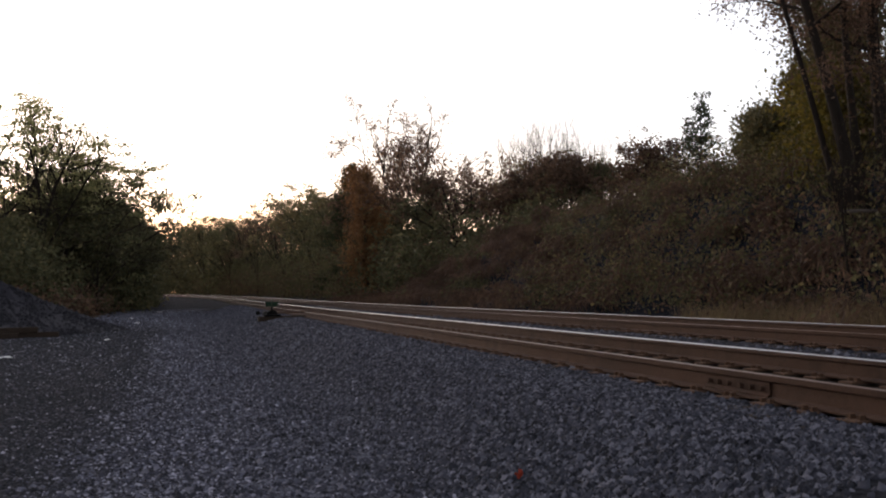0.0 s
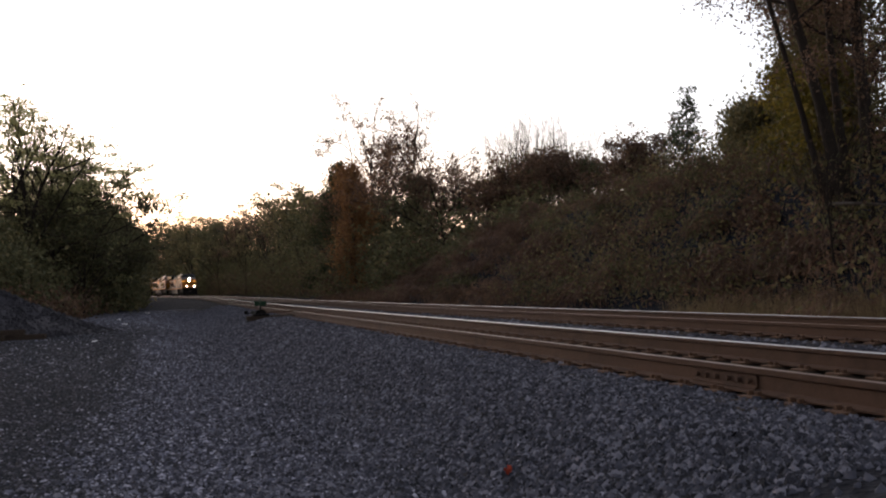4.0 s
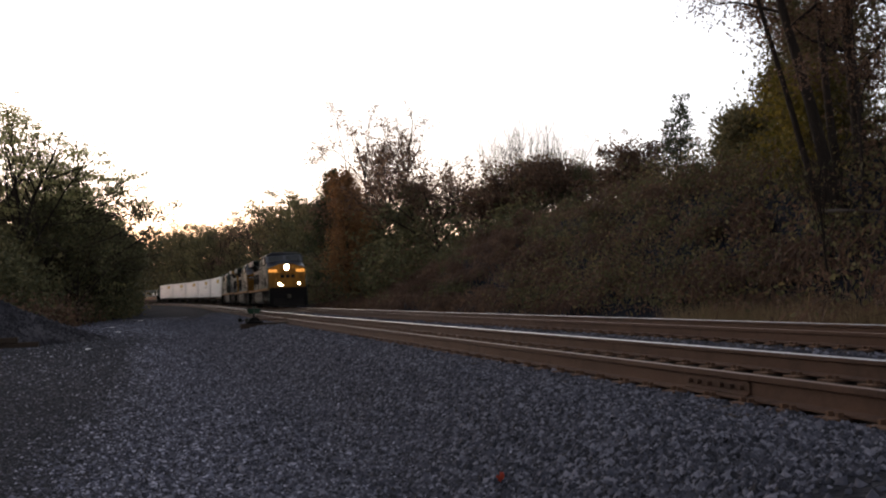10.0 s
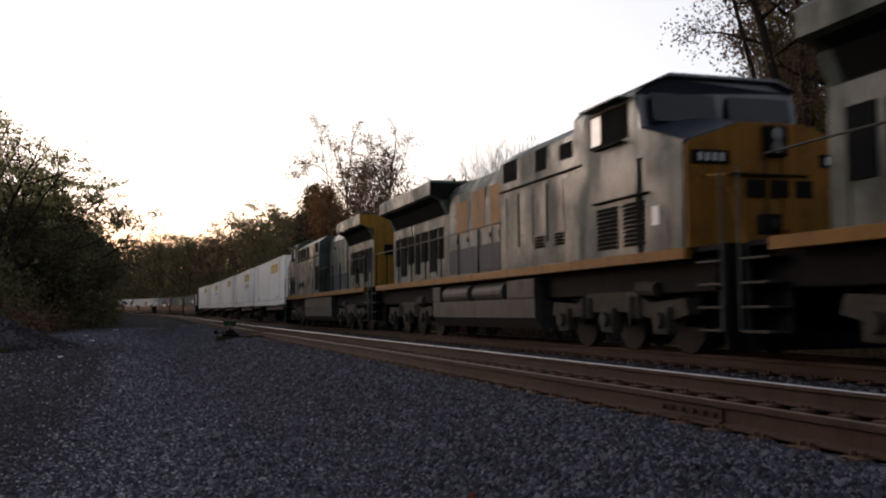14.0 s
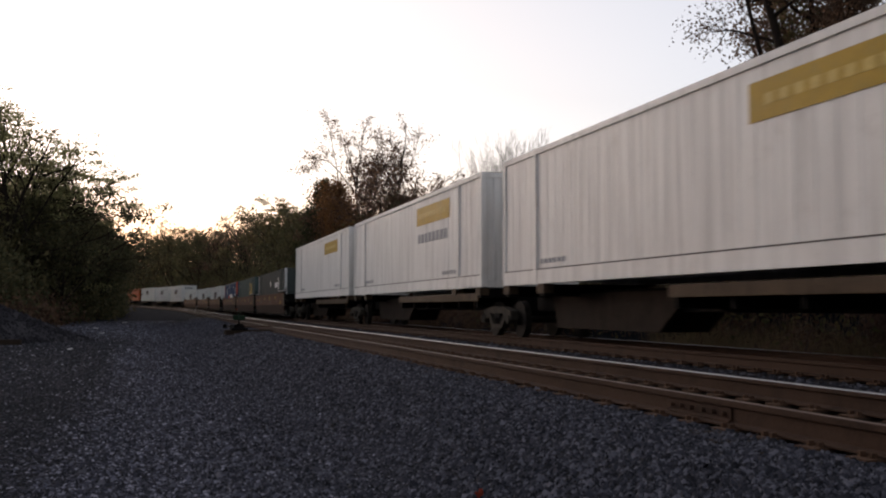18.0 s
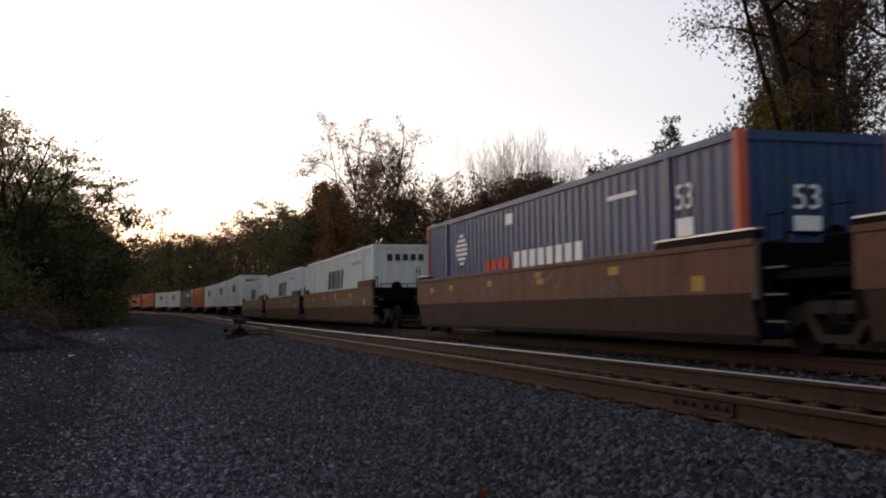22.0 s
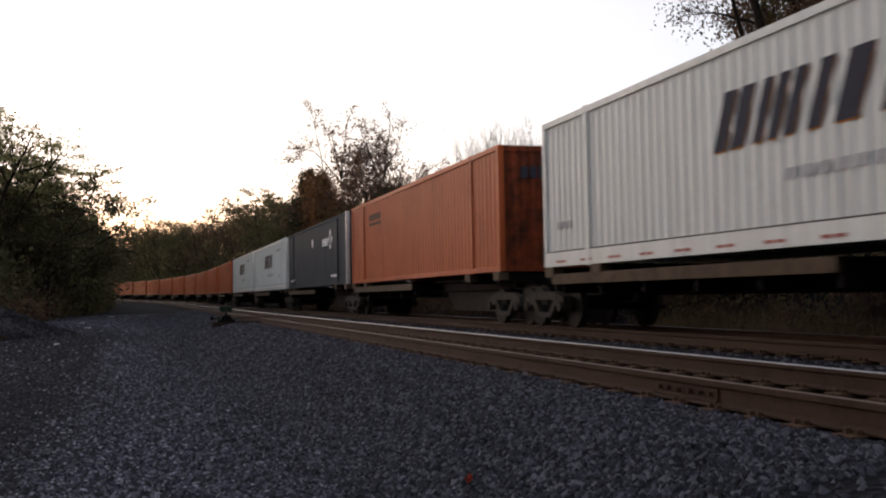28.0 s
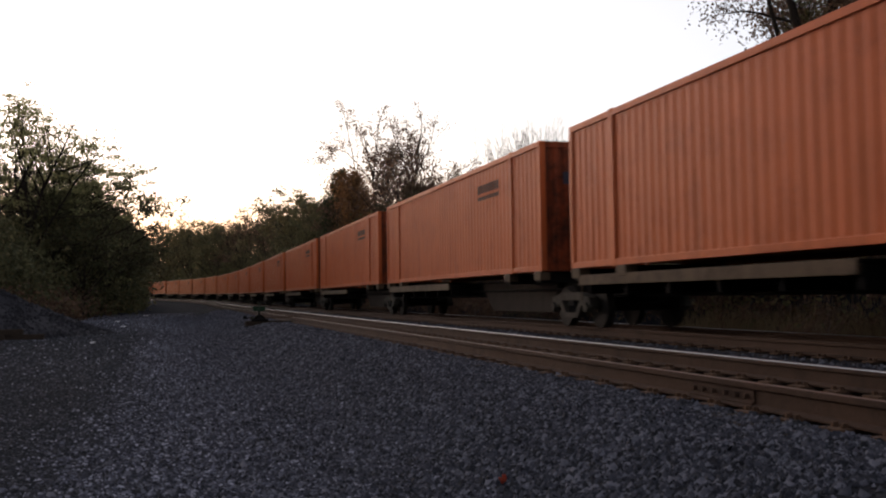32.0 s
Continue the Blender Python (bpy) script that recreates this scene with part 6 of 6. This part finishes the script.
    for o in (-1, 1):
        y0, y1 = min(o * 1.47, o * 1.492), max(o * 1.47, o * 1.492)
        for xa, xb, za, zb, m in ((-4.6, -4.05, 3.55, 3.85, M_LOCODARK), (-5.85, -5.3, 3.5, 4.0, M_LOCODARK), (tall_end + 0.25, tall_end + 1.05, 3.5, 3.95, M_LOCODARK)):
            part("air_intake", boxed(X(xa), X(xb), y0, y1, za, min(zb, 3.94)), m, eq)
        if not emblem:
            for k in range(4):
                part("louvre_window", boxed(X(-4.5 - k * 1.05), X(-3.75 - k * 1.05), min(o * 1.482, o * 1.494), max(o * 1.482, o * 1.494), 3.36, 3.9), M_LOCODARK, eq, "dark louvred window")
            part("side_door", boxed(X(tall_end + 0.15), X(tall_end + 1.15), min(o * 1.482, o * 1.5), max(o * 1.482, o * 1.5), 1.75, 2.85), M_LOCODARK, eq, "dark doorway panel")
        part("drip_rail", boxed(X(tall_end + 0.05), X(-3.6), min(o * 1.48, o * 1.53), max(o * 1.48, o * 1.53), 3.30, 3.33), M_LOCODARK, eq)
        for k in range(5):
            xa = tall_end + 0.35 + k * 0.78
            part("door_seam", boxed(X(xa), X(xa + 0.06), y0, y1, 2.05, 3.2), M_LOCODARK if k in (1, 3) else M_LOCO, eq)
        for xa in (-5.9, -4.9):
            part("small_vent", louvres(X(xa), X(xa + 0.45), -1.48, 1.95, 2.2, 4) if o < 0 else boxed(X(xa), X(xa + 0.45), 1.47, 1.5, 1.95, 2.2), M_LOCODARK, eq)
    # engine hood with doors
    hood = part("engine_hood", prism_x(bmesh.new(), [(-1.0, zd), (1.0, zd), (1.0, 3.85), (0.8, 4.15), (-0.8, 4.15), (-1.0, 3.85)], X(wing[0] + 0.1), X(tall_end)), M_LOCO, ob, "grey engine hood with access doors")
    n = max(4, int((tall_end - wing[0]) / 0.8))
    w = (tall_end - wing[0] - 0.3) / n
    for o in (-1, 1):
        for k in range(n):
            xa = wing[0] + 0.25 + k * w
            dr = part("hood_door", boxed(X(xa), X(xa + w - 0.05), min(o * 1.0, o * 1.03), max(o * 1.0, o * 1.03), zd + 0.15, 3.5, 0.008), M_LOCO, hood)
            part("latch", boxed(X(xa + w - 0.17), X(xa + w - 0.12), min(o * 1.03, o * 1.05), max(o * 1.03, o * 1.05), 2.5, 2.62), M_LOCODARK, dr)
        for k in range(3 if emblem else 0):
            xa = wing[0] + 0.9 + k * 1.35
            part("emblem", boxed(X(xa), X(xa + 1.0), min(o * 1.031, o * 1.036), max(o * 1.031, o * 1.036), 2.75, 3.75 if k else 3.6), M_LOCOYEL, hood, "faded yellow block of a large emblem")
        part("lower_band", boxed(X(wing[0] + 0.2), X(tall_end - 0.1), min(o * 1.031, o * 1.035), max(o * 1.031, o * 1.035), zd + 0.1, 2.35), M_BAND, hood, "faded blue lower band")
    for k in range(3):
        part("exhaust_stack", boxed(X(tall_end - 1.2 - k * 1.3), X(tall_end - 0.6 - k * 1.3), -0.4, 0.4, 4.12, 4.26, 0.03), M_BLACK, hood)
    # radiator section with overhanging wings
    rad = part("radiator_hood", prism_x(bmesh.new(), [(-1.0, zd), (1.0, zd), (1.0, 3.4), (1.2, 3.8), (-1.2, 3.8), (-1.0, 3.4)], X(-19.9), X(wing[0] + 0.1)), M_LOCO, ob, "grey radiator hood")
    wg = part("radiator_wing", prism_x(bmesh.new(), [(-1.53, 3.95), (-1.53, 4.3), (-1.45, 4.36), (1.45, 4.36), (1.53, 4.3), (1.53, 3.95), (1.2, 3.8), (-1.2, 3.8)], X(wing[1]), X(wing[0])), M_LOCO, rad, "overhanging radiator wing")
    part("wing_front", prism_x(bmesh.new(), [(-1.5, 3.95), (-1.5, 4.28), (1.5, 4.28), (1.5, 3.95), (1.18, 3.82), (-1.18, 3.82)], X(wing[0]), X(wing[0] + 0.012)), M_LOCODARK, rad, "dark radiator intake")
    for o in (-1, 1):
        part("wing_screen", prism_x(bmesh.new(), [(o * 1.02, 3.42), (o * 1.20, 3.79), (o * 1.48, 3.93), (o * 1.40, 3.93), (o * 1.19, 3.82)], X(wing[1] + 0.2), X(wing[0] - 0.2)), M_LOCODARK, rad)
        y0, y1 = min(o * 1.0, o * 1.025), max(o * 1.0, o * 1.025)
        k, xa = 0, -19.6
        while xa < wing[0] - 0.6:
            wd = 0.75 if k % 3 else 0.5
            part("grille", boxed(X(xa), X(xa + wd), y0, y1, zd + 0.25 if k % 2 else zd + 0.6, 3.1, 0.006), M_LOCODARK, rad, "dark louvred grille")
            xa += wd + 0.18
            k += 1
    rear = part("rear_end", boxed(X(-19.95), X(-19.9), -1.0, 1.0, zd, 3.8, 0.01), M_LOCOEND if yellow_end else M_LOCO, ob)
    if yellow_end:
        part("rear_wing_end", prism_x(bmesh.new(), [(-1.53, 3.95), (-1.53, 4.3), (1.53, 4.3), (1.53, 3.95), (1.2, 3.8), (-1.2, 3.8)], X(wing[1] - 0.02), X(wing[1])), M_LOCOEND, rear)
        bm = bmesh.new()
        for k, (w0, z0_, z1_) in enumerate(((0.34, 2.8, 3.2), (0.3, 2.84, 3.22), (0.32, 2.8, 3.2))):
            box(bm, X(-19.965), X(-19.95), 0.62 - k * 0.48 - w0, 0.62 - k * 0.48, z0_, z1_)
        part("emblem", bm, M_LOCODARK, rear, "dark blue block emblem")
        part("light_panel", boxed(X(-19.99), X(-19.95), -0.15, 0.15, 3.3, 4.1, 0.02), M_BLACK, rear)
    # tank between the trucks
    tk = part("fuel_tank", prism_x(bmesh.new(), [(-1.45, 0.55), (-1.25, 0.32), (1.25, 0.32), (1.45, 0.55), (1.45, 0.95), (-1.45, 0.95)], X(-13.6), X(-6.1)), M_TANK, ob, "grey fuel tank")
    if reservoirs:
        for o in (-1, 1):
            for xa, xb in ((-12.6, -10.5), (-10.1, -8.0)):
                bm = rodded((X(xa), o * 1.24, 1.12), (X(xb), o * 1.24, 1.12), 0.24, 18)
                part("air_reservoir", bm, M_TANK, tk, "round grey air reservoir")
            part("tank_end", boxed(X(-7.7), X(-6.1), min(o * 0.9, o * 1.46), max(o * 0.9, o * 1.46), 0.95, 1.36, 0.03), M_TANK, tk)
            part("tank_end", boxed(X(-13.6), X(-12.9), min(o * 0.9, o * 1.46), max(o * 0.9, o * 1.46), 0.95, 1.36, 0.03), M_TANK, tk)
    else:
        part("tank_top", boxed(X(-13.6), X(-6.1), -1.46, 1.46, 0.95, 1.38, 0.03), M_TANK, tk)
    loco_truck(ob, X(-3.0))
    loco_truck(ob, X(-16.9))
    # steps, plow, couplers, handrails
    for o in (-1, 1):
        for xs, nm in ((X(0.6), 1), (back - 0.35, -1)):
            st = part("step_well", boxed(xs - 0.32, xs + 0.32, min(o * 1.1, o * 1.16), max(o * 1.1, o * 1.16), 0.35, 1.55), M_BLACK, ob)
            for k in range(4):
                z = 0.38 + k * 0.32
                part("step", boxed(xs - 0.3, xs + 0.3, min(o * 1.16, o * 1.5), max(o * 1.16, o * 1.5), z, z + 0.03), M_DARKGREY, st, "pale-edged step")
                part("step_edge", boxed(xs - 0.3, xs + 0.3, min(o * 1.5, o * 1.515), max(o * 1.5, o * 1.515), z + 0.005, z + 0.035), M_TANK, st)
            part("step_rail", rodded((xs + nm * 0.32, o * 1.5, 0.4), (xs + nm * 0.32, o * 1.5, 2.6), 0.02, 8), M_LOCO, ob)
        # handrail along the walkway
        x0, x1 = back - 0.1, X(tall_end - 0.05)
        hr = part("handrail", rodded((x0, o * 1.46, 2.68), (x1, o * 1.46, 2.68), 0.018, 8), M_TANK, ob, "grey pipe handrail")
        m = int((x1 - x0) / 1.55)
        for k in range(m + 1):
            x = x0 + (x1 - x0) * k / m
            part("stanchion", rodded((x, o * 1.46, zd), (x, o * 1.46, 2.68), 0.018, 6), M_BLACK, hr)
        part("front_rail", rodded((X(0.9), o * 1.4, 2.55), (X(0.05), o * 1.25, 2.65), 0.018, 6), M_LOCOYEL, ob)
        part("grab_rail", rodded((X(0.9), o * 1.1, zd), (X(0.08), o * 0.85, 2.5), 0.02, 6), M_LOCOYEL, ob)
    plow = bmesh.new()
    prism_x(plow, [(-1.45, 0.12), (1.45, 0.12), (1.5, 0.75), (-1.5, 0.75)], X(0.92), X(0.98))
    prism_y(plow, [(X(0.95), 0.12), (X(1.3), 0.14), (X(1.0), 0.75), (X(0.95), 0.75)], -1.2, 1.2)
    part("plow", plow, M_BLACK, ob)
    part("pilot", boxed(X(0.85), X(0.95), -1.45, 1.45, 0.75, zd, 0.02), M_BLACK, ob)
    part("coupler", boxed(X(0.95), X(1.45), -0.14, 0.14, 0.72, 1.02, 0.04), M_DARKGREY, ob)
    part("coupler", boxed(back - 1.15, back - 0.6, -0.14, 0.14, 0.72, 1.02, 0.04), M_DARKGREY, ob)
    part("pilot_rear", boxed(back - 0.68, back - 0.6, -1.4, 1.4, 0.4, zd, 0.02), M_BLACK, ob)
    # lights
    hl = part("headlight_housing", boxed(X(0.02), X(0.12), -0.2, 0.2, 2.98, 3.44, 0.03), M_BLACK, ob)
    for z in (3.11, 3.31):
        part("headlight", rodded((X(0.1), 0, z), (X(0.15), 0, z), 0.1, 16), E_HEAD if lit else M_GLASS, hl, "glowing headlight" if lit else "")
    for o in (-1, 1):
        yd = -0.66 if o < 0 else 0.86
        d = part("ditch_light_housing", boxed(X(0.7), X(0.93), yd - 0.13, yd + 0.13, 1.74, 2.02, 0.02), M_BLACK, ob)
        part("ditch_light", rodded((X(0.92), yd, 1.88), (X(0.96), yd, 1.88), 0.085, 16), E_DITCH if lit else M_GLASS, d, "glowing ditch light" if lit else "")
        nb = part("number_board", boxed(X(0.03), X(0.06), min(o * 0.78, o * 1.42), max(o * 0.78, o * 1.42), 2.84, 3.04, 0.01), E_BOARD if lit else M_LOCODARK, ob, "lit amber number board" if lit else "")
        bm = bmesh.new()
        for k in range(4):
            y = o * 1.1 - 0.2 + k * 0.12
            box(bm, X(0.06), X(0.064), y, y + 0.06, 2.88, 3.0)
        tagged(part("number_panel", bm, M_LOCOYEL if lit else M_MARK_GREY, nb), kind="stuff")
    part("step_light", rodded((X(0.92), -0.46, 1.77), (X(0.95), -0.46, 1.77), 0.03, 10), E_DITCH if lit else M_GLASS, ob)
    part("horn", rodded((X(-5.0), 0.3, 4.32), (X(-4.4), 0.3, 4.34), 0.05, 8, 0.12), M_BLACK, ob)
    return ob


# ---- make up the train: place behind the leading nose at 13 s, metres along the line ----
SPEED = 22.52
RIDERS = []


def ride(ob, s13, flip=False):
    RIDERS.append((ob, s13, flip))
    return ob


def place(s, flip):
    p, th = line(s, D_FAR)
    return Matrix.Translation(p) @ Matrix.Rotation(th - math.pi / 2 + (math.pi if flip else 0), 4, "Z")


ride(locomotive(True, label="leading grey and yellow diesel locomotive with lit headlights"), 12.85 + 10.2)
ride(locomotive(False, label="second grey and yellow diesel locomotive, unlit"), 35.37 + 10.2)
ride(locomotive(False, tall_end=-10.6, wing=(-15.2, -19.9), yellow_end=True, reservoirs=False, emblem=False, label="third diesel locomotive running backwards, yellow end forward"), 57.89 + 10.2 + 0.05, True)

MADE = {}


def load(style, front, rear, z0, flip=False):
    c, L = (front + rear) / 2, 16.5
    key = (style, z0)
    if key not in MADE:
        MADE[key] = container(L, z0, style)
        ob = MADE[key]
    else:
        ob = copy_thing(MADE[key], Matrix.Identity(4))
    return ride(ob, c, flip)


SPINE = {}


def spine(front, rear, lead, flip=False):
    """A platform under the box from front to rear."""
    L = 17.6
    if lead not in SPINE:
        SPINE[lead] = ob = spine_unit(L, lead)
    else:
        ob = copy_thing(SPINE[lead], Matrix.Identity(4))
    ride(ob, (front + rear) / 2, flip)


Z_SPINE, Z_WELL = 1.2, 0.245
boxes = [("white", 81.5), ("white_signed", 99.8), ("white", 117.9), ("white_signed", 136.0), ("white", 153.7)]
for i, (st, a) in enumerate(boxes):
    load(st, a, a + 16.5, Z_SPINE)
    spine(a, a + 16.5, i == 4, True)
for i, (st, a, b) in enumerate([("charcoal", 175.1, 191.8), ("teal", 195.1, 211.65), ("blue", 214.65, 231.2), ("swift", 239.0, 255.4), ("swift", 258.7, 275.1), ("swift", 278.5, 294.9)]):
    load(st, a, b, Z_WELL)
    c = (a + b) / 2
    w = well_unit(19.85, 16.5, M_WELL2 if i < 3 else M_WELL, i % 3 == 0, i % 3 == 2, M_WELL2SHADE if i < 3 else M_WELLDARK, i + 1)
    ride(w, c)
rest = [("swift", 300.2), ("swift", 319.9), ("swift", 339.8), ("orange_rear", 358.9), ("black", 376.5), ("swift_sooty", 394.0), ("swift_sooty", 411.6)]
rest += [("orange", 430.2 + 18.2 * i) for i in range(19)]
for i, (st, a) in enumerate(rest):
    load(st, a, a + 16.5, Z_SPINE)
    spine(a, a + 16.5, st != rest[i - 1][0] or i in (0, 3, 7, 12))


def motions():
    times = [0.0, 0.5] + [float(i) for i in range(1, 32)] + [31.5, 32.0]
    for ob, s13, flip in RIDERS:
        walk(ob, [(t, place(s13 - SPEED * (t - 13.0), flip)) for t in times])
WEDGE = lambda s: -0.2 * s - 2.4
CINDER = lambda s, d: smooth(0.5, -1.2, d + 0.4 * wave(s * 0.9, d * 1.7)) * smooth(3.0, 6.5, s) * smooth(75, 35, s)
BARE = lambda s, d, rng: rng.random(len(s)) < (1 - smooth(-0.6, 2.6, d)) * (1 - 0.93 * CINDER(s, d))
DARK = lambda s, d, rng: rng.random(len(s)) < 0.9 * CINDER(s, d)
FADE = lambda s, d, rng: rng.random(len(s)) < smooth(-1.4, 1.8, d)
stones("ballast", "coarse dark broken-stone ballast on the shoulder of the track bed", M_BALLAST, 150000, (4.0, 80), lambda s: np.full_like(s, -1.2), 4.05, 0.0215, 0.75, 51, FADE)
stones("track_ballast", "dark ballast between the rails and tracks", M_BALLAST, 28000, (4.0, 70), lambda s: np.full_like(s, 3.75), 12.0, 0.03, 0.7, 53)
stones("yard_gravel", "loose grey gravel of the yard", M_FINE, 150000, (4.5, 95), WEDGE, 2.4, 0.020, 0.5, 52, BARE)
stones("yard_cinder", "dark cindery gravel trodden into the yard's soil", M_CINDER, 90000, (4.0, 75), WEDGE, 0.6, 0.019, 0.45, 56, DARK)
stones("yard_gravel_behind", "loose grey gravel at the yard's near end", M_FINE, 12000, (-12, 4.6), lambda s: np.full_like(s, -5.0), 2.4, 0.027, 0.55, 54, BARE)
stones("ballast_behind", "coarse dark ballast beside the track's near end", M_BALLAST, 13000, (-12, 4.1), lambda s: np.full_like(s, -1.2), 11.5, 0.031, 0.7, 55, FADE)

motions()
